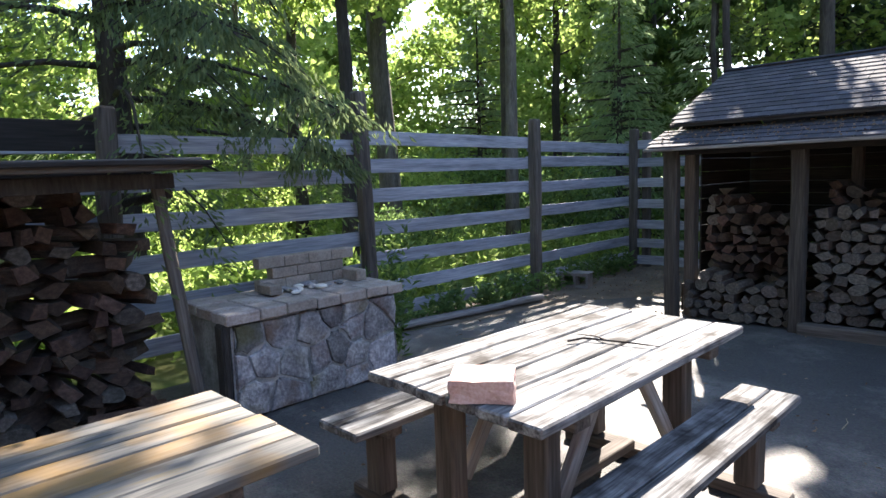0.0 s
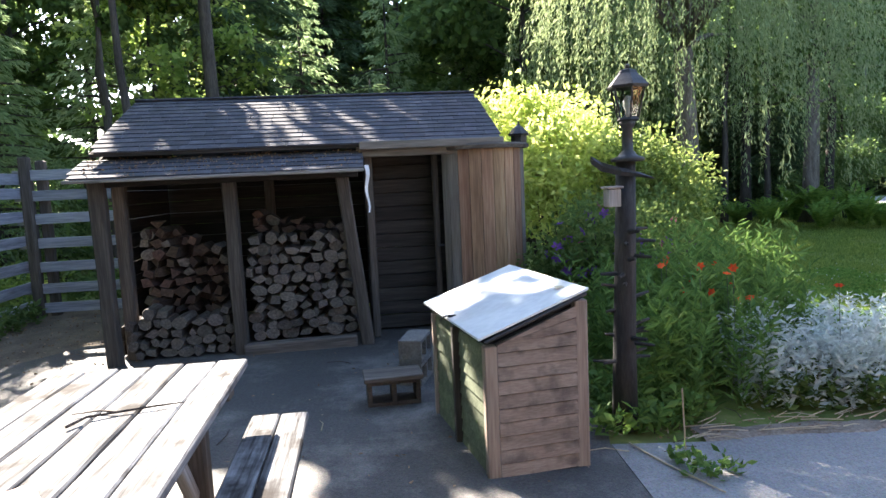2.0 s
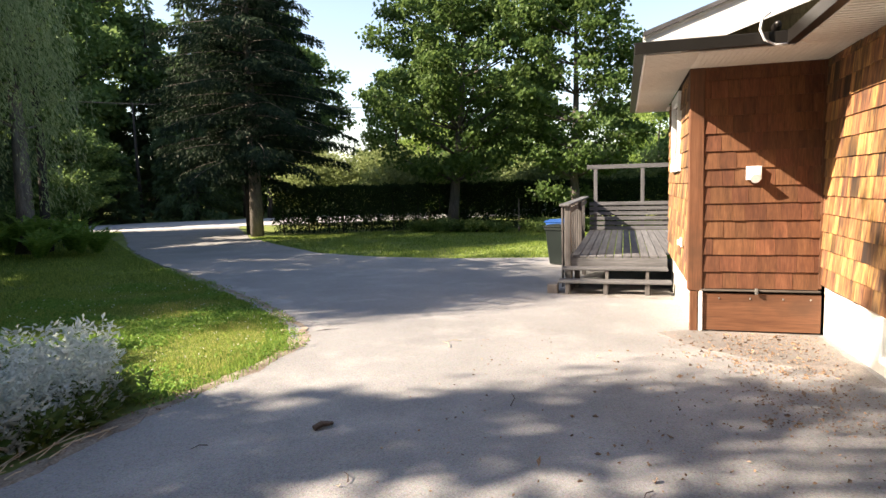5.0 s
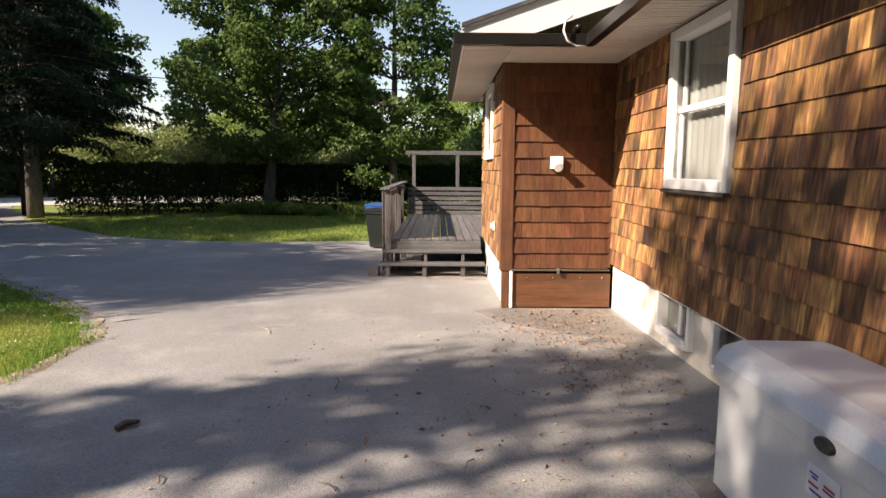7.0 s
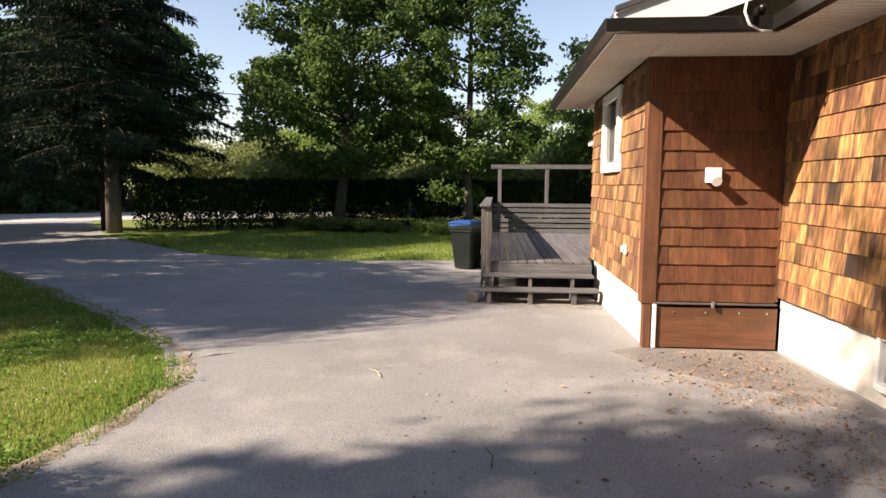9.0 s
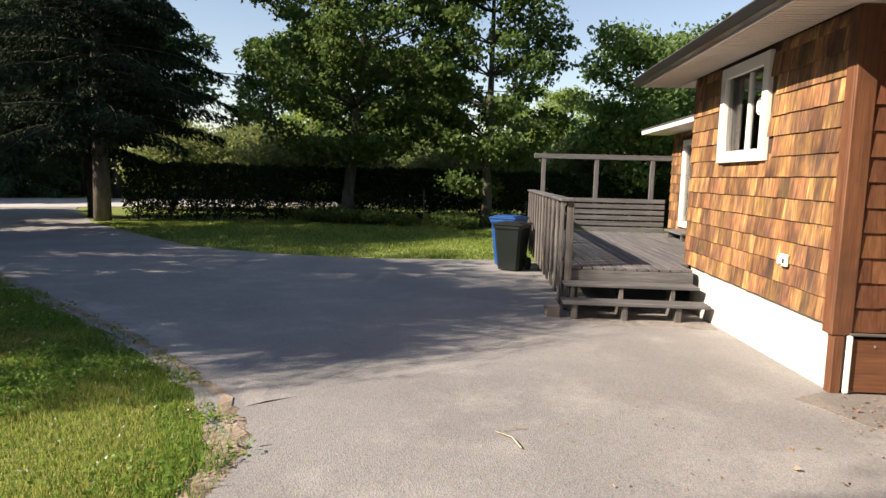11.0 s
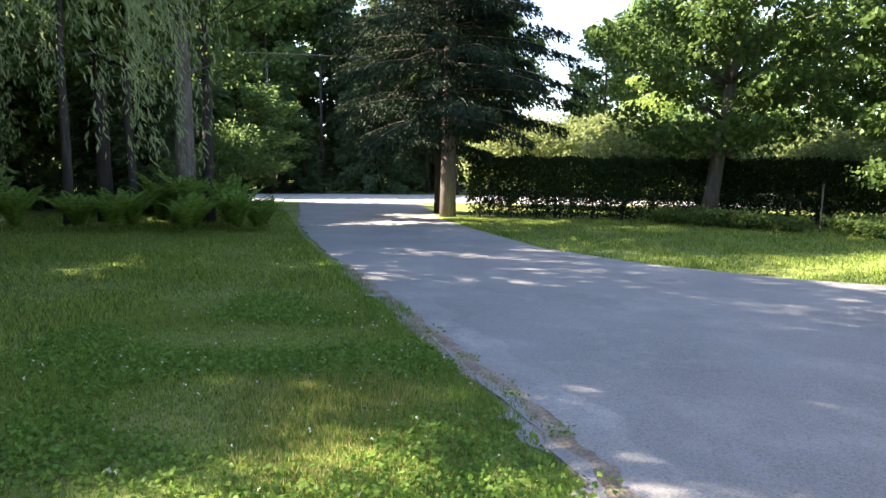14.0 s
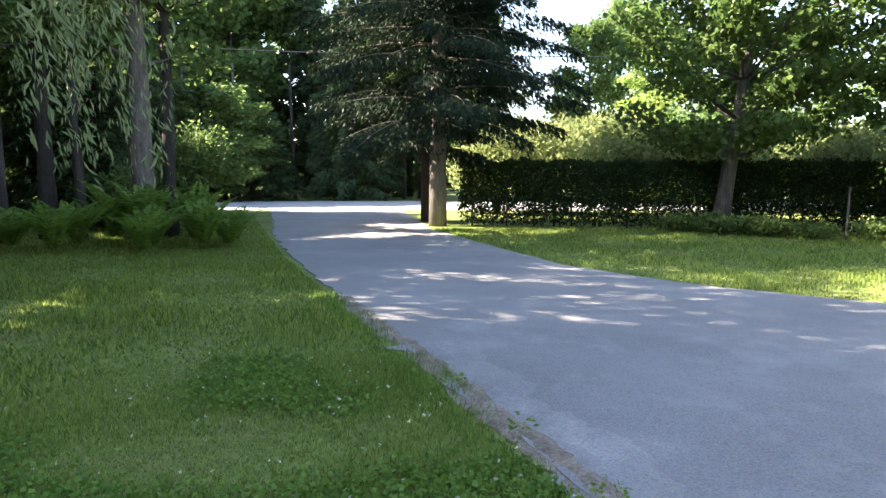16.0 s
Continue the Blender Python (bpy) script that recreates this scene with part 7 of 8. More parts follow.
for i, (x, y, bk, r_) in enumerate([(23.0, 37.1, M_BARK, 0.28), (23.9, 37.3, M_BARKD, 0.16), (14.8, 36.8, M_BARKD, 0.13), (13.4, 38.5, M_BARKD, 0.12), (16.2, 40, M_BARKD, 0.12), (21.7, 38.8, M_BARKD, 0.19), (20.4, 38.1, M_BARKD, 0.11), (22.0, 38.0, M_BARKD, 0.11)]):
    broadleaf("maple_tree", "tall bare-trunked shade tree at the lawn's far side", x, y, 14, 3.4, 0.34, 400 + i, 5200, 0.2, M_L_MAPLE if i % 2 else M_L_FOREST, bk, r_, (0.012 * (1 - i % 3), 0), 26, "trees across the lawn")
for i, (x, y) in enumerate([(27.5, 47.5), (34, 57), (37, 55), (40, 54), (43, 52), (45, 49.5), (48, 47), (25, 45), (51, 43), (54, 39)]):
    t = thing("tree_trunk", (x, y, gz(x)), "thin bare woodland trunk at the bend of the drive", "tree trunk", "far trunks")
    bm = bmesh.new()
    tube(bm, [(x, y, gz(x) - 0.1), (x + 0.2 * math.sin(i), y, 3.5), (x + 0.3 * math.sin(i), y, 8)], [0.14, 0.11, 0.05], 7, 0.1, i)
    part("trunk", bm, M_BARK if i % 2 else M_BARKD, t, smooth=True)

# hedge and what grows behind it
def hedge(x0, y0, x1, y1, h, thick, n, seed):
    rr = np.random.default_rng(seed)
    t = thing("hedge", ((x0 + x1) / 2, (y0 + y1) / 2, -0.45), "tall clipped dark cedar hedge, bare and see-through low down", "hedge")
    u_ = rr.uniform(0, 1, n)
    s_ = rr.choice([-1, 1, 0], size=n, p=[0.45, 0.25, 0.3])
    zz = rr.uniform(0, 1, n) ** 0.95
    zz = np.where(rr.uniform(size=n) < 0.12, 1.0, zz)
    L = math.hypot(x1 - x0, y1 - y0)
    nx, ny = (y1 - y0) / L, -(x1 - x0) / L
    off = s_ * thick / 2 + rr.normal(size=n) * 0.08
    hh = h * (1 + 0.02 * np.sin(u_ * 40) + 0.015 * np.sin(u_ * 131) + 0.022 * rr.normal(size=n))
    P = np.stack([x0 + (x1 - x0) * u_ + nx * off, y0 + (y1 - y0) * u_ + ny * off, -0.36 + zz * hh], 1)
    P = P[(P[:, 2] > 0.1 + 0.25 * np.sin(u_ * 57) * np.sin(u_ * 23)) | (rr.uniform(size=n) < 0.55)]
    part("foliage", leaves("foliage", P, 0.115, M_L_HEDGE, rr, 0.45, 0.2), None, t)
    k = int(L / 0.8)
    for i in range(k):
        f = (i + 0.5) / k
        x, y = x0 + (x1 - x0) * f + 0.15 * math.sin(i * 7), y0 + (y1 - y0) * f + 0.3 * math.sin(i * 5.3)
        bm = bmesh.new()
        tube(bm, [(x, y, -0.45), (x + 0.05 * math.sin(i), y, 0.5), (x, y + 0.03, 1.2)], [0.04, 0.03, 0.02], 5)
        part("stem", bm, M_BARKD, t)


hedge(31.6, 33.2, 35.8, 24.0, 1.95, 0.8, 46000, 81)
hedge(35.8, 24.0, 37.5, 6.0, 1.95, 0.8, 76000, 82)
hp = thing("stake", (33.6, 22.4, -0.42), "thin brown wooden stake before the hedge", "stake")
beam("pole", (33.4, 22.5, -0.45), (33.4, 22.5, 0.95), 0.05, 0.05, M_POST, hp)
rs_, _ = shrub("round_shrub", "round sunlit yellow-green shrub behind the hedge", 38.9, 32.3, (2.3, 2.3, 1.9), 2.5, 9500, 0.2, M_L_PALE, 304, 11, "shrub", "shrubs behind the hedge")
for i, (x, y, s, k) in enumerate([(38.5, 35.0, 1.9, 0), (38.5, 29.8, 1.9, 0), (39.5, 26.5, 1.7, 0), (40.5, 23.0, 1.7, 0), (40.5, 19.5, 1.8, 0), (41, 16.0, 1.8, 0), (41, 12.5, 2.0, 0), (41, 9, 2.0, 0)]):
    c = copy_thing(rs_, Matrix.Translation((x - 0.6, y, gz(x))) @ Matrix.Rotation(i * 2.1, 4, "Z"))
    c.scale = (s * 0.55, s * 0.55, s * 0.52)
lowb, _ = shrub("bush", "low leafy weeds at the foot of the hedge", 33.0, 25.4, (0.8, 0.9, 0.4), 0.35, 1300, 0.13, M_L_BUSH, 303, 6, "weeds", "weeds under the hedge")
for i, (x, y, s) in enumerate([(33.2, 24.3, 0.9), (32.9, 23.2, 0.8), (33.3, 26.7, 0.9), (33.2, 21.6, 1.0), (33.6, 19.8, 1.0), (34, 17.8, 1.0), (32.4, 21.0, 0.8)]):
    c = copy_thing(lowb, Matrix.Translation((x, y, gz(x))) @ Matrix.Rotation(i * 1.1, 4, "Z"))
    c.scale = (s, s, s)

# cable across the sky
bm = bmesh.new()
tube(bm, [(26 + i * 3.0, 52 - i * 5.6, 6.5 - 0.9 * math.sin(math.pi * i / 8)) for i in range(9)], [0.02] * 9, 5)
cable_ = tagged(part("power_cable", bm, M_BLACK), "black overhead cable strung across the drive", "cable")

# ferns
def fern(x, y, s, seed, group="ferns across the lawn"):
    rr = np.random.default_rng(seed)
    t = thing("fern", (x, y, gz(x)), "large green arching fern at the lawn's far edge", "fern", group)
    V = []
    for i in range(17):
        a = i * 2.4; L = s * rr.uniform(0.85, 1.25)
        reach = L * (0.35 + 0.5 * (i % 3) / 2)
        q = np.linspace(0.1, 1, 30)
        r_ = reach * q ** 1.5; zz = L * (1.45 * q - 0.62 * q ** 2)
        stem = np.stack([x + r_ * math.cos(a), y + r_ * math.sin(a), gz(x) + zz], 1)
        ln = 0.19 * s * np.sin(np.pi * (0.06 + 0.92 * q) ** 0.85)
        along = np.gradient(stem, axis=0)
        along /= np.linalg.norm(along, axis=1)[:, None]
        for sd in (-1, 1):
            out = np.array([-sd * math.sin(a), sd * math.cos(a), 0.0])[None] + along * 0.45 + rr.normal(size=(30, 3)) * 0.06
            tip = stem + out * ln[:, None] - np.array([0, 0, 1]) * (ln * 0.18)[:, None]
            mid = (stem + tip) / 2
            V.append(np.stack([stem, mid - along * 0.022 * s, tip, mid + along * 0.022 * s], 1))
    V = np.concatenate(V)
    part("fronds", meshdata("fronds", V.reshape(-1, 3), np.arange(4 * len(V)), 4, M_L_FERN), None, t)
    return t


f0 = fern(22.3, 33.9, 1.1, 91)
for i, (x, y, s) in enumerate([(21.6, 34.6, 1.1), (22.9, 35.0, 1.1), (23.7, 34.6, 0.8), (21.0, 34.0, 0.85), (23.0, 34.0, 0.9), (22.2, 35.6, 1.1), (20.0, 35.2, 0.9), (20.8, 35.9, 1.0), (19.8, 36.4, 1.0), (21.9, 36.4, 1.1), (18.6, 36.6, 0.9), (23.9, 36.0, 0.8), (17.4, 36.9, 0.9)]):
    c = copy_thing(f0, Matrix.Translation((x, y, gz(x))) @ Matrix.Rotation(i * 1.9, 4, "Z"))
    c.scale = (s, s, s * (0.8 + 0.35 * ((i * 7) % 4) / 3))
shrub("shrub", "dense dark green shrub beside the far drive", 24.6, 38.6, (1.5, 1.4, 1.1), 1.2, 4200, 0.15, M_L_FOREST, 92, 9)
shrub("shrub", "tall loose green shrub above the ferns", 25.3, 38.0, (1.3, 1.2, 1.3), 1.9, 4200, 0.13, M_L_FOREST, 98, 9)
shrub("shrub", "dark green layered shrub by the willow", 16.4, 33.5, (1.3, 1.2, 0.9), 0.9, 3000, 0.14, M_L_FOREST, 93, 8)
gbn = thing("garden_bench", (17.0, 35.2, -0.3), "weathered slatted garden bench under the trees", "bench")
for i in range(4):
    beam("slat", (16.4, 35.0 + 0.11 * i, 0.12), (17.8, 35.0 + 0.11 * i, 0.12), 0.09, 0.025, M_GREY, gbn)
    beam("back_slat", (16.4, 35.45, 0.22 + 0.11 * i), (17.8, 35.45, 0.22 + 0.11 * i), 0.02, 0.08, M_GREY, gbn)
for x in (16.5, 17.7):
    beam("leg", (x, 35.05, -0.28), (x, 35.05, 0.105), 0.06, 0.06, M_GREY, gbn)
    beam("leg", (x, 35.41, -0.28), (x, 35.41, 0.6), 0.06, 0.05, M_GREY, gbn)

# golden shrub, flowering vine bush, perennials
shrub("golden_shrub", "tall golden-leaved shrub lit by the sun behind the shed door", 9.95, 25.7, (1.15, 1.0, 1.15), 2.05, 17000, 0.10, M_L_YELLOW, 94, 10)
shrub("golden_shrub", "yellow-green leafy shrub beside the vine", 11.0, 24.9, (1.1, 1.0, 0.95), 1.4, 14000, 0.085, M_L_LIME, 95, 9)
sh_, P_ = shrub("flowering_vine", "dense leafy vine mound with purple and magenta flowers", 9.75, 23.0, (0.95, 0.85, 0.8), 0.85, 13000, 0.066, M_L_BUSH, 96, 10, "flowering bush")
def flowers(parent, P, mat, size, seed, petals=5, name="flower"):
    rr = np.random.default_rng(seed)
    V, F = [], []
    for p in P:
        ax = rr.normal(size=3); ax[1] -= 1.2; ax /= np.linalg.norm(ax)
        u_ = np.cross(ax, [0, 0, 1.0]); u_ /= np.linalg.norm(u_); w_ = np.cross(ax, u_)
        for k in range(petals):
            a = 2 * math.pi * k / petals
            d = u_ * math.cos(a) + w_ * math.sin(a); e = -u_ * math.sin(a) + w_ * math.cos(a)
            b = len(V)
            V += [p, p + (d * 0.55 + e * 0.3) * size + ax * size * 0.2, p + d * size + ax * size * 0.25, p + (d * 0.55 - e * 0.3) * size + ax * size * 0.2]
            F += [b, b + 1, b + 2, b + 3]
    part(name, meshdata(name, np.array(V), np.array(F), 4, mat), None, parent)


rr = np.random.default_rng(5)
fr_ = P_[(P_[:, 1] < 23.1)]
pick = fr_[rr.choice(len(fr_), 110, replace=False)] + np.array([0, -0.06, 0])
for i, p in enumerate(pick):
    flowers(sh_, [p], M_PURPLE if i < 88 else M_MAG, 0.062 if i < 88 else 0.045, i, name="flower")


def stems_bed(name, label, category, poly, n, h, mat, seed, leaf=0.09, per=22, lean=0.12, aspect=0.2, spread=1.0, up=0.5):
    """Upright leafy stems over a bed."""
    rr = np.random.default_rng(seed)
    xs_, ys_ = [p[0] for p in poly], [p[1] for p in poly]
    X = rr.uniform(min(xs_), max(xs_), n * 4); Y = rr.uniform(min(ys_), max(ys_), n * 4)
    ok = inside(poly, X, Y); X, Y = X[ok][:n], Y[ok][:n]
    n = len(X)
    H = h * rr.uniform(0.55, 1.1, n)
    P, D, S = [], [], []
    lx, ly = rr.normal(size=n) * lean, rr.normal(size=n) * lean
    for k in range(per):
        f = (k + 0.7) / per
        a = rr.uniform(0, 6.28, n)
        P.append(np.stack([X + lx * f ** 2 * H, Y + ly * f ** 2 * H, np.array([gz(x) for x in X]) + H * f], 1))
        D.append(np.stack([np.cos(a), np.sin(a), np.full(n, up)], 1))
    t = tagged(part(name, leaves(name, np.concatenate(P), leaf, mat, rr, aspect, 0.0, np.concatenate(D)), None), label, category, "", "stuff")
    return t, np.stack([X + lx * H, Y + ly * H, np.array([gz(x) for x in X]) + H], 1)


bedA = [(9.0, 20.75), (9.9, 20.75), (10.6, 21.2), (10.8, 22.2), (9.6, 22.6), (9.0, 22.2)]
_, tops = stems_bed("perennial_plants", "tall leafy green perennials crowding the garden bed", "plants", bedA, 270, 0.92, M_L_MEADOW, 501, 0.115, 36, 0.09, 0.2, 1.0, 0.75)
stems_bed("perennial_plants", "tall lance-leaved shoots at the back of the bed", "plants", [(9.6, 21.4), (10.9, 21.5), (11.0, 22.6), (9.7, 22.8)], 120, 1.16, M_L_MEADOW, 502, 0.115, 42, 0.07, 0.2, 1.0, 0.75)
stems_bed("silver_plants", "silvery woolly-leaved plants spilling at the bed's front", "plants", [(9.85, 20.85), (10.3, 20.68), (11.1, 20.7), (11.5, 20.85), (11.5, 21.4), (10.6, 21.6), (10.0, 21.3)], 330, 0.64, M_L_SILVER, 503, 0.066, 26, 0.16, 0.36)
stems_bed("silver_plants", "low grey-green leaves under the silver plants", "plants", [(9.9, 20.8), (10.6, 20.65), (11.6, 20.7), (11.7, 21.2), (10.2, 21.3)], 160, 0.24, M_L_BUSH, 504, 0.09, 12, 0.3, 0.5)
stems_bed("weeds", "ragged low weeds along the patio edge", "weeds", [(8.55, 20.5), (9.2, 20.5), (9.5, 20.75), (9.0, 21.6), (8.6, 21.4)], 90, 0.22, M_L_MEADOW, 505, 0.09, 12, 0.3, 0.45)
stems_bed("weeds", "low clump of bright weeds in the asphalt by the bed", "weeds", [(8.92, 19.86), (9.22, 19.9), (9.25, 20.16), (8.95, 20.2)], 16, 0.09, M_L_MEADOW, 510, 0.06, 8, 0.5, 0.5)
stems_bed("weeds", "leafy weeds and ferns along the fence foot", "weeds", [(2.72, 20.4), (3.0, 20.4), (3.15, 22.6), (2.95, 26), (2.72, 26)], 150, 0.30, M_L_FOREST, 506, 0.10, 16, 0.3, 0.4)
stems_bed("weeds", "sunlit ground plants beyond the fence", "weeds", [(-3.5, 16), (2.4, 16), (2.4, 28), (-3.5, 29)], 1500, 0.55, M_L_BRIGHT, 507, 0.15, 14, 0.3, 0.45)
stems_bed("weeds", "shaded ground plants of the wood", "weeds", [(2.8, 26.4), (8.9, 26.4), (9.3, 30), (2.8, 31)], 500, 0.6, M_L_FOREST, 508, 0.15, 14, 0.3, 0.45)
stems_bed("sapling", "thin leafy sapling shoots beside the hearth", "sapling", [(3.5, 20.15), (3.75, 20.15), (3.75, 20.5), (3.5, 20.5)], 9, 1.15, M_L_FOREST, 509, 0.10, 46, 0.18, 0.3)
rp = random.Random(6)
for i in range(18):
    p = tops[rp.randrange(len(tops))]
    x, y = 9.9 + rp.uniform(-0.45, 0.75), 21.4 + rp.uniform(-0.5, 0.7)
    z = rp.uniform(0.62, 0.98)
    t = thing("poppy", (x, y, gz(x)), "bright red poppy on a thin stem in the garden bed", "flower", "red poppies")
    bm = bmesh.new()
    tube(bm, [(x, y, gz(x)), (x + 0.02, y, z * 0.5), (x, y, z)], [0.004, 0.003, 0.003], 4)
    part("stem", bm, M_GREENP, t)
    flowers(t, [np.array([x, y, z])], M_RED, 0.038, i, 6, "petals")
weed = thing("weed", (8.6, 18.75, -0.05), "single upright weed with a yellow bud in the paving", "weed")
P, D = [], []
rr = np.random.default_rng(8)
for k in range(16):
    P.append([8.62, 18.72, -0.03 + 0.014 * k]); D.append([math.cos(k * 2.4), math.sin(k * 2.4), 0.9])
part("leaves", leaves("leaves", np.array(P), 0.05, M_L_MEADOW, rr, 0.3, 0, np.array(D)), None, weed)

# ---- lawn grass ----
LAWN = [(9.3, 20.6)] + [(x - 0.05, y + 0.08) for x, y in LAWN_EDGE[1:]] + [(20, 36), (13, 36), (10.5, 30), (10.8, 23.5), (11.6, 21.6)]


def blades(name, label, poly, n, h, w, seed, mat, cover=None):
    rr = np.random.default_rng(seed)
    xs_, ys_ = [p[0] for p in poly], [p[1] for p in poly]
    X = rr.uniform(min(xs_), max(xs_), n * 3); Y = rr.uniform(min(ys_), max(ys_), n * 3)
    ok = inside(poly, X, Y); X, Y = X[ok][:n], Y[ok][:n]
    n = len(X)
    G_ = -0.0245 * (np.clip(X, 7, 24) - 7) - 0.02
    a = rr.uniform(0, 6.28, n); H = h * rr.uniform(0.4, 1.3, n) * (0.75 + 0.5 * np.sin(X * 2.1 + np.sin(Y * 1.7)) * np.sin(Y * 1.9))
    H = np.maximum(H, h * 0.3)
    dx, dy = np.cos(a), np.sin(a); l = rr.uniform(-0.5, 0.5, n); l2 = rr.uniform(-0.5, 0.5, n)
    V = np.empty((n, 3, 3))
    V[:, 0] = np.stack([X - dx * w, Y - dy * w, G_], 1)
    V[:, 1] = np.stack([X + dx * w, Y + dy * w, G_], 1)
    V[:, 2] = np.stack([X + l * H, Y + l2 * H, G_ + H], 1)
    return tagged(part(name, meshdata(name, V.reshape(-1, 3), np.arange(3 * n), 3, mat), None), label, "grass", "", "stuff")


near = [(11.6, 20.75), (12.6, 20.62), (13.4, 20.72), (14.0, 21.0), (14.8, 21.66), (15.42, 22.35), (16.2, 23.3), (17.0, 24.45), (18.2, 26.1), (16.5, 27.5), (13.0, 25.5), (11.2, 23.0)]
blades("grass", "short green lawn grass with yellowed patches", near, 170000, 0.045, 0.0035, 601, M_GRASS)
blades("grass", "shaded lawn grass farther off", [(18.2, 26.1), (19.95, 28.4), (22.5, 31.8), (25.5, 35.5), (20, 36), (13, 35.5), (10.8, 28), (11.2, 23.0), (13.0, 25.5), (16.5, 27.5)], 110000, 0.07, 0.009, 602, M_GRASS)
blades("grass", "rough grass under the trees past the ferns", [(13.0, 35.5), (20, 36), (25.5, 35.5), (29.5, 40.5), (24, 43), (13, 42)], 45000, 0.10, 0.014, 606, M_GRASS)
blades("grass", "sunlit grass strip before the hedge", [(24.3, 19.9), (23.8, 22.2), (23.85, 24.2), (24.8, 27.0), (27.2, 30.0), (29.8, 33.1), (31.5, 33.0), (35.3, 24), (36.5, 13), (24.5, 13)], 90000, 0.08, 0.012, 603, M_GRASS)
blades("grass", "ragged longer tufts along the drive's edge", [(x + 0.06, y - 0.06) for x, y in LAWN_EDGE[2:13]] + [(x - 0.25, y + 0.2) for x, y in LAWN_EDGE[2:13]][::-1], 26000, 0.085, 0.005, 604, M_GRASSBRIGHT)

# Yellow blades put the sunlight on this part of the lawn into colour.
blades("grass", "yellow blades that colour the sunny part of the lawn as sunlit", [(11.9, 20.8), (13.3, 20.9), (14.3, 21.5), (14.9, 22.6), (13.6, 23.0), (12.0, 22.2)], 9000, 0.042, 0.0035, 611, leafmat("sunlit_dry_grass", (0.34, 0.33, 0.10), (0.55, 0.48, 0.22), 0.35))

blades("grass", "dry tan blades in thin patches of the shaded lawn", [(14.6, 22.6), (15.6, 22.9), (16.2, 24.2), (15.2, 24.6), (14.4, 23.6)], 5000, 0.045, 0.004, 612, bpy.data.materials["sunlit_dry_grass"])


def clover(name, label, poly, n, size, seed, mat, z):
    rr = np.random.default_rng(seed)
    xs_, ys_ = [p[0] for p in poly], [p[1] for p in poly]
    X = rr.uniform(min(xs_), max(xs_), n * 4); Y = rr.uniform(min(ys_), max(ys_), n * 4)
    clump = np.array([noise.noise(Vector((x * 0.9, y * 0.9, 3.0))) for x, y in zip(X, Y)])
    ok = inside(poly, X, Y) & (clump + rr.normal(size=len(X)) * 0.16 > 0.08)
    X, Y = X[ok][:n], Y[ok][:n]
    P = np.stack([X, Y, -0.0245 * (np.clip(X, 7, 24) - 7) - 0.02 + rr.uniform(0.01, z, len(X))], 1)
    D = rr.normal(size=P.shape); D[:, 2] = 0.15
    return tagged(part(name, leaves(name, P, size, mat, rr, 0.95, 0.0, D), None), label, "clover", "", "stuff")


clover("clover", "patches of broad clover leaves in the lawn", near, 42000, 0.03, 605, M_GRASSBRIGHT, 0.05)
rr = np.random.default_rng(12)
P = np.stack([rr.uniform(12, 18, 420), rr.uniform(21, 27, 420), np.zeros(420)], 1)
P = P[inside(near, P[:, 0], P[:, 1])]
P[:, 2] = [gz(x) + rr.uniform(0.02, 0.07) for x in P[:, 0]]
tagged(part("clover_flowers", leaves("clover_flowers", np.repeat(P, 4, 0), 0.013, leafmat("clover_white", (0.6, 0.6, 0.55), (0.75, 0.75, 0.7), 0.2), rr, 0.9), None), "small white clover flowers dotted over the lawn", "flowers", "", "stuff")

we_ = random.Random(31)
for i in range(16):
    k = we_.uniform(2.2, 10.5)
    (xa, ya), (xb, yb) = LAWN_EDGE[int(k)], LAWN_EDGE[int(k) + 1]
    f = k - int(k)
    x, y = xa + (xb - xa) * f + we_.uniform(-0.06, 0.10), ya + (yb - ya) * f + we_.uniform(-0.10, 0.06)
    t = thing("weed", (x, y, gz(x)), "small low green weed rooted in the soil at the drive's edge", "weed", "weeds at the drive's edge")
    rr = np.random.default_rng(900 + i)
    n = 26
    a = rr.uniform(0, 6.28, n); r_ = rr.uniform(0.01, 0.09, n)
    P = np.stack([x + r_ * np.cos(a), y + r_ * np.sin(a), gz(x) + 0.01 + 0.06 * rr.uniform(0, 1, n)], 1)
    part("leaves", leaves("leaves", P, 0.035, M_GRASSBRIGHT, rr, 0.5, 0.1, np.stack([np.cos(a), np.sin(a), 0.2 + 0 * a], 1)), None, t)

# litter: dead leaves, twigs, chips
def litter(label, boxes, n, size, seed, mat, name="dead_leaves"):
    rr = np.random.default_rng(seed)
    P = []
    for (x0, x1, y0, y1), k in zip(boxes, n):
        X, Y = rr.uniform(x0, x1, k), rr.uniform(y0, y1, k)
        P.append(np.stack([X, Y, [gz(x) + 0.008 for x in X]], 1))
    P = np.concatenate(P)
    D = rr.normal(size=P.shape); D[:, 2] = 0.05
    tagged(part(name, leaves(name, P, size, mat, rr, 0.55, 0, D, 0.35), None), label, "leaf litter", "", "stuff")


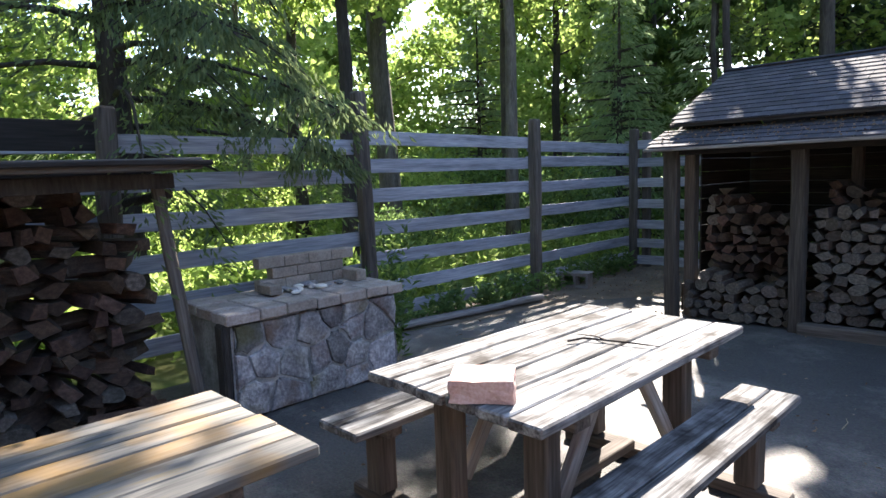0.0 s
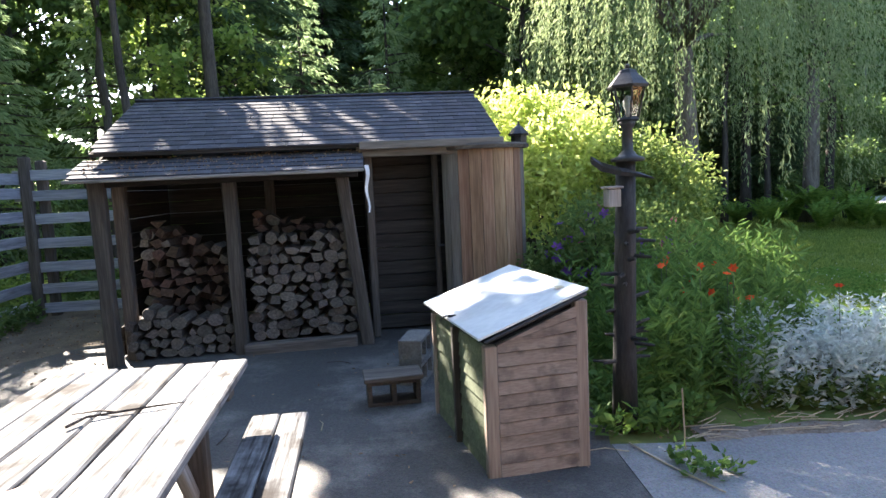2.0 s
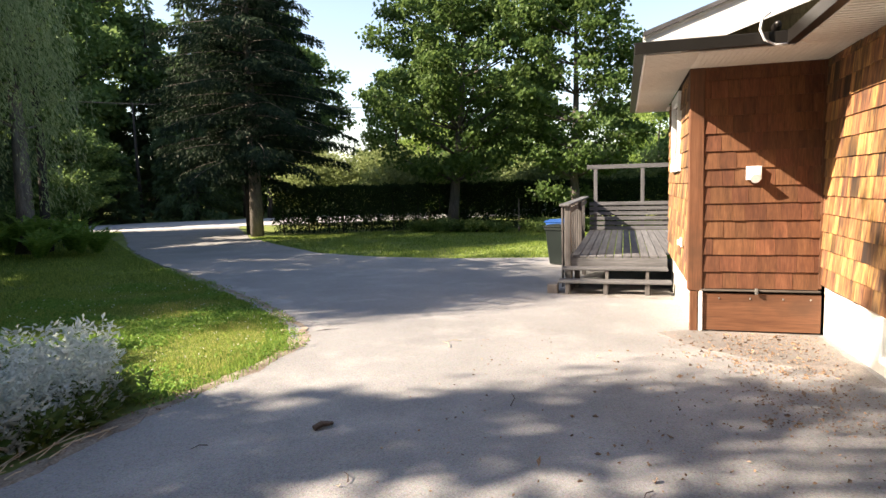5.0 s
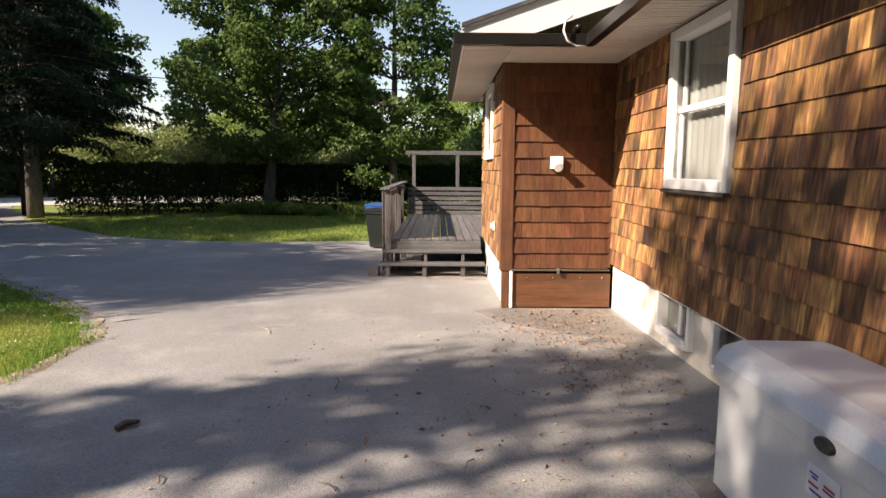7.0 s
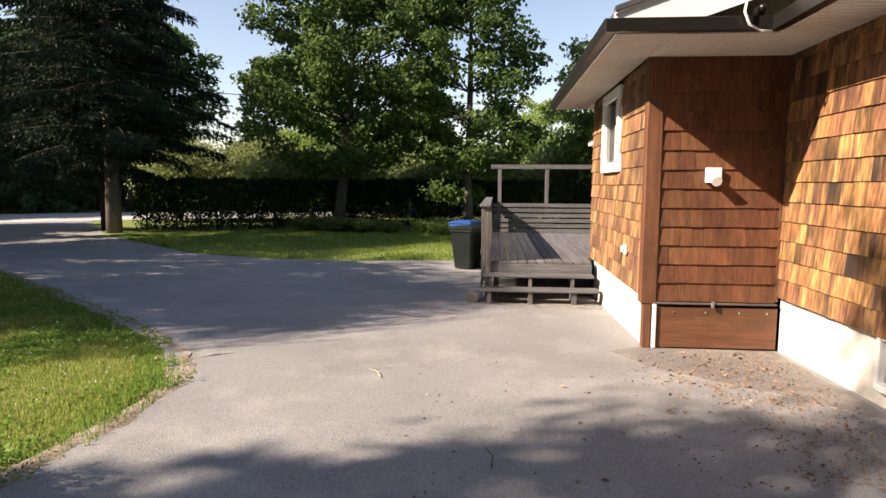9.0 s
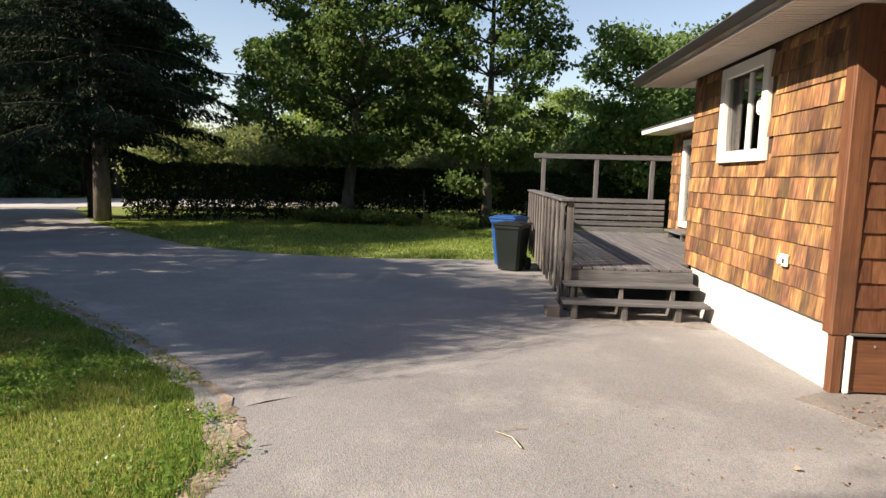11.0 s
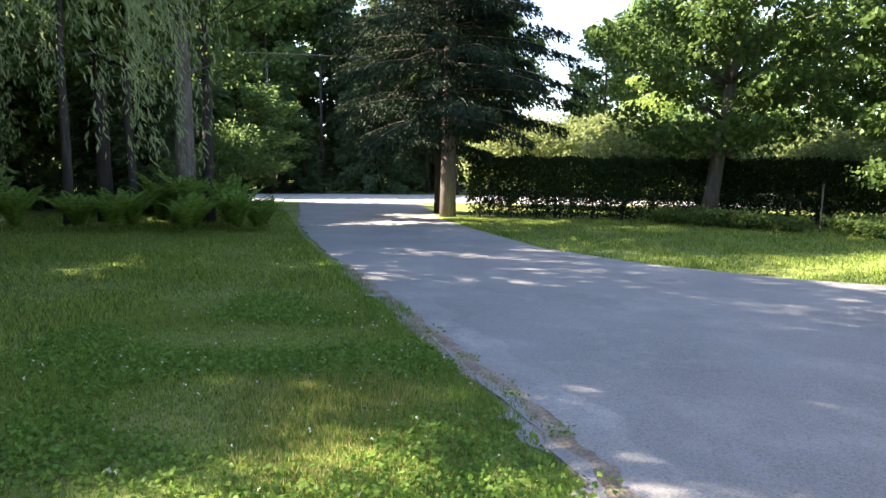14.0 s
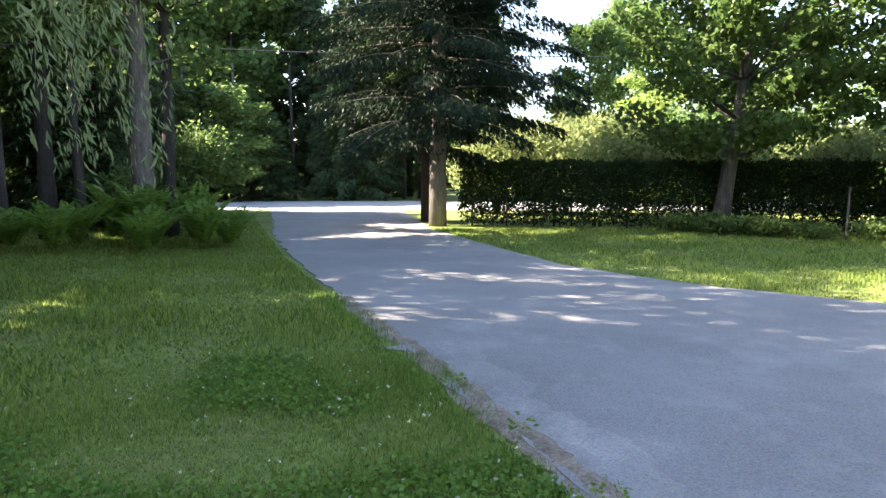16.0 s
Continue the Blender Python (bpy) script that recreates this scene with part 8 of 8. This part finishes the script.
litter("scattered brown dead leaves along the house wall", [(12.3, 15.4, 15.35, 16.3), (10.5, 15.4, 15.4, 17.0), (9.5, 15.2, 15.5, 18.8)], [1100, 420, 260], 0.024, 701, M_DEADLEAF)
litter("scattered dry leaves and chips over the patio", [(3.2, 8.6, 18.0, 23.2), (2.8, 4.9, 23, 26)], [330, 500], 0.032, 702, M_DEADLEAF)
litter("larger curled brown leaves on the rusty soil by the hatch", [(13.6, 15.4, 15.45, 16.7), (11.0, 14.6, 15.6, 17.6)], [150, 70], 0.05, 704, M_DEADLEAF)
litter("brown litter at the drive's ragged edge", [(13.0, 13.7, 20.55, 20.85), (14.0, 14.35, 21.0, 21.3), (14.9, 15.3, 21.9, 22.25), (16.1, 16.5, 23.2, 23.6), (9.0, 12.8, 20.45, 20.75)], [110, 60, 60, 50, 300], 0.024, 703, M_DEADLEAF)
tr_ = random.Random(13)
for i in range(26):
    x, y = [(tr_.uniform(9.5, 14.5), tr_.uniform(15.8, 19.8)), (tr_.uniform(8.7, 10.2), tr_.uniform(20.25, 20.7)), (tr_.uniform(3.2, 8), tr_.uniform(20.5, 23))][i % 3]
    a = tr_.uniform(0, 3.1); L = tr_.uniform(0.08, 0.28)
    z = gz(x) + 0.012
    t = thing("twig", (x, y, z), "thin dry twig lying on the paving", "twig", "fallen twigs")
    bm = bmesh.new()
    tube(bm, [(x, y, z), (x + L * 0.5 * math.cos(a), y + L * 0.5 * math.sin(a), z + 0.01), (x + L * math.cos(a + 0.2), y + L * math.sin(a + 0.2), z)], [0.004, 0.0035, 0.002], 4)
    part("stem", bm, M_STRAW if i % 2 else M_LOGBARK, t)
t = thing("bark_chip", (11.5, 19.1, gz(11.5)), "curled brown piece of bark lying on the drive", "bark")
bm = bmesh.new()
tube(bm, [(11.44, 19.14, gz(11.5) + 0.018), (11.5, 19.11, gz(11.5) + 0.03), (11.56, 19.06, gz(11.5) + 0.018)], [0.02, 0.026, 0.012], 6, 0.3, 2)
part("chip", bm, M_LOGBARK, t)

# ---- pieces: shingles of the house and the shed ----
def shingle_mesh(w, h, t, mat):
    bm = bmesh.new()
    # a wedge, thick at its butt
    p = [(-w / 2, 0, 0), (w / 2, 0, 0), (w / 2, t, 0), (-w / 2, t, 0), (-w / 2, 0, h), (w / 2, 0, h), (w / 2, t * 0.25, h), (-w / 2, t * 0.25, h)]
    v = [bm.verts.new(q) for q in p]
    for f in ((0, 1, 5, 4), (3, 7, 6, 2), (0, 3, 2, 1), (4, 5, 6, 7), (0, 4, 7, 3), (1, 2, 6, 5)):
        bm.faces.new([v[i] for i in f])
    bmesh.ops.recalc_face_normals(bm, faces=bm.faces)
    me = bpy.data.meshes.new("shingle")
    bm.to_mesh(me); bm.free()
    me.materials.append(mat)
    return me


def shingle_wall(parent, m, width, z0, z1, expo, mat, seed, holes=(), limit=290, order=1, wr_=(0.11, 0.24)):
    """Courses of shingles over a wall face: m puts x along the face, y outward."""
    q = random.Random(seed)
    ws = [wr_[0] + (wr_[1] - wr_[0]) * k / 4 for k in range(5)]
    M_ = [shingle_mesh(w - 0.002, expo + 0.03, 0.023, mat) for w in ws]
    made, rest = 0, []
    z = z0
    while z < z1 - 0.02:
        x = -q.uniform(0, 0.08)
        while x < width:
            k = q.randrange(5); w = ws[k]
            xa, xb = max(x, 0.0), min(x + w, width)
            cx = (xa + xb) / 2
            over = [q_ for q_ in holes if q_[0] < xb - 0.03 and xa + 0.03 < q_[1] and q_[2] < z + expo - 0.02 and z + 0.02 < q_[3]]
            low = min((q_[2] - z for q_ in over), default=1.0)
            if xb - xa > 0.02 and (not over or low > 0.03):
                h = min(1.0, (z1 - z) / (expo + 0.03), (low - 0.004) / (expo + 0.03))
                mm = m @ Matrix.Translation((cx, 0.003, z + q.uniform(-0.003, 0.003))) @ Matrix.Rotation(q.uniform(-0.006, 0.006), 4, "Y") @ Matrix.Diagonal(((xb - xa - 0.002) / (w - 0.002), q.uniform(0.9, 1.15), h, 1))
                rest.append((cx, k, mm))
            x += w
        z += expo
    rest.sort(key=lambda r: r[0] * order)
    for cx, k, mm in rest[:limit]:
        part("shingle", M_[k], None, parent, "", mm)
    if rest[limit:]:
        V, F = [], []
        for cx, k, mm in rest[limit:]:
            b = len(V)
            V += [mm @ vv.co for vv in M_[k].vertices]
            F += [b + i for p in M_[k].polygons for i in p.vertices]
        o = part("shingles", meshdata("shingles", np.array([list(v) for v in V]), np.array(F), 4, mat), None, parent)
        o["kind"] = "stuff"


def wface(u0, v0, ang):
    return HF @ Matrix.Translation((u0, v0, 0)) @ Matrix.Rotation(radians(ang), 4, "Z")


EXPO = 0.192
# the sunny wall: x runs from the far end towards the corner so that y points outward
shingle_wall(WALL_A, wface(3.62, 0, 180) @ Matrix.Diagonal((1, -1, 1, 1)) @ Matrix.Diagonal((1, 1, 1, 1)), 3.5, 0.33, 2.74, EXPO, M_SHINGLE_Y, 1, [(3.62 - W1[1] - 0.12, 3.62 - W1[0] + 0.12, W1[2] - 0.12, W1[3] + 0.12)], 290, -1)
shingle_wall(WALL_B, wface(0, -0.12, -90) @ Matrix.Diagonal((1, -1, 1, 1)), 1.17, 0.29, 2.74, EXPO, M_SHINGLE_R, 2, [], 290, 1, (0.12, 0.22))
shingle_wall(WALL_C, wface(-0.03, -1.33, 180) @ Matrix.Diagonal((1, -1, 1, 1)), 7.9, 0.36, 2.74, EXPO, M_SHINGLE_C, 3, [(-W2[1] - 0.12, -W2[0] + 0.10, W2[2] - 0.09, W2[3] + 0.12)], 290, 1)
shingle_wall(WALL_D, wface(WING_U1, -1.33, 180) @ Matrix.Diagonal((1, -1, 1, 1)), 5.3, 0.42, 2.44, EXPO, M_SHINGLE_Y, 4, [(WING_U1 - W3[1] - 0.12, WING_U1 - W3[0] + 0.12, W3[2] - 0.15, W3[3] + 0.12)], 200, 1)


def roof_shingles(parent, x0, x1, ya, za, yb, zb, expo, w0, mat, seed, lift=0.005):
    """Rows of roof shingles up a slope from (ya, za) to (yb, zb)."""
    q = random.Random(seed)
    L = math.hypot(yb - ya, zb - za)
    ang = math.atan2(zb - za, yb - ya)
    M_ = [shingle_mesh(w - 0.005, expo + 0.03, 0.014, mat) for w in (w0, w0 * 1.15, w0 * 0.85)]
    s = 0.0
    n = 0
    while s < L - 0.03:
        x = x0 - q.uniform(0, w0)
        while x < x1:
            k = q.randrange(3); w = (w0, w0 * 1.15, w0 * 0.85)[k]
            xa, xb = max(x, x0), min(x + w, x1)
            if xb - xa > 0.05:
                hh = min(1.0, (L - s) / (expo + 0.03))
                # local x along the eave, z up the slope, y outward
                m = Matrix.Translation(((xa + xb) / 2, ya + math.cos(ang) * s, za + math.sin(ang) * s)) @ Matrix.Rotation(ang - math.pi / 2, 4, "X") @ Matrix.Translation((0, 0, 0)) @ Matrix.Diagonal((1, -1, 1, 1))
                m = Matrix.Translation(((xa + xb) / 2, ya + math.cos(ang) * s, za + math.sin(ang) * s + lift)) @ Matrix(((1, 0, 0, 0), (0, -math.sin(ang), math.cos(ang), 0), (0, math.cos(ang), math.sin(ang), 0), (0, 0, 0, 1))) @ Matrix.Diagonal(((xb - xa) / w, 1, hh, 1))
                part("shingle", M_[k], None, parent, "", m)
                n += 1
            x += w
        s += expo
    return n


roof_shingles(RP, 4.74, 8.74, 23.20, 2.012, 24.76, 2.70, 0.128, 0.21, M_ROOF, 5)
roof_shingles(RF, 4.66, 7.31, 22.84, 1.765, 23.35, 1.955, 0.12, 0.2, M_ROOF, 6)
beam("ridge_cap", (4.74, 24.76, 2.71), (8.74, 24.76, 2.71), 0.16, 0.02, M_ROOF, SH)
# debris on the lean-to roof
rr = np.random.default_rng(15)
X = rr.uniform(4.7, 7.3, 500); s_ = rr.uniform(0, 1, 500) ** 0.7
P = np.stack([X, 22.86 + 0.48 * s_, 1.79 + 0.185 * s_], 1)
D = rr.normal(size=P.shape); D[:, 2] = 0.1
tagged(part("dead_leaves", leaves("dead_leaves", P, 0.03, M_DEADLEAF, rr, 0.5, 0, D), None), "dry needles and leaves on the lean-to roof", "leaf litter", "", "stuff")
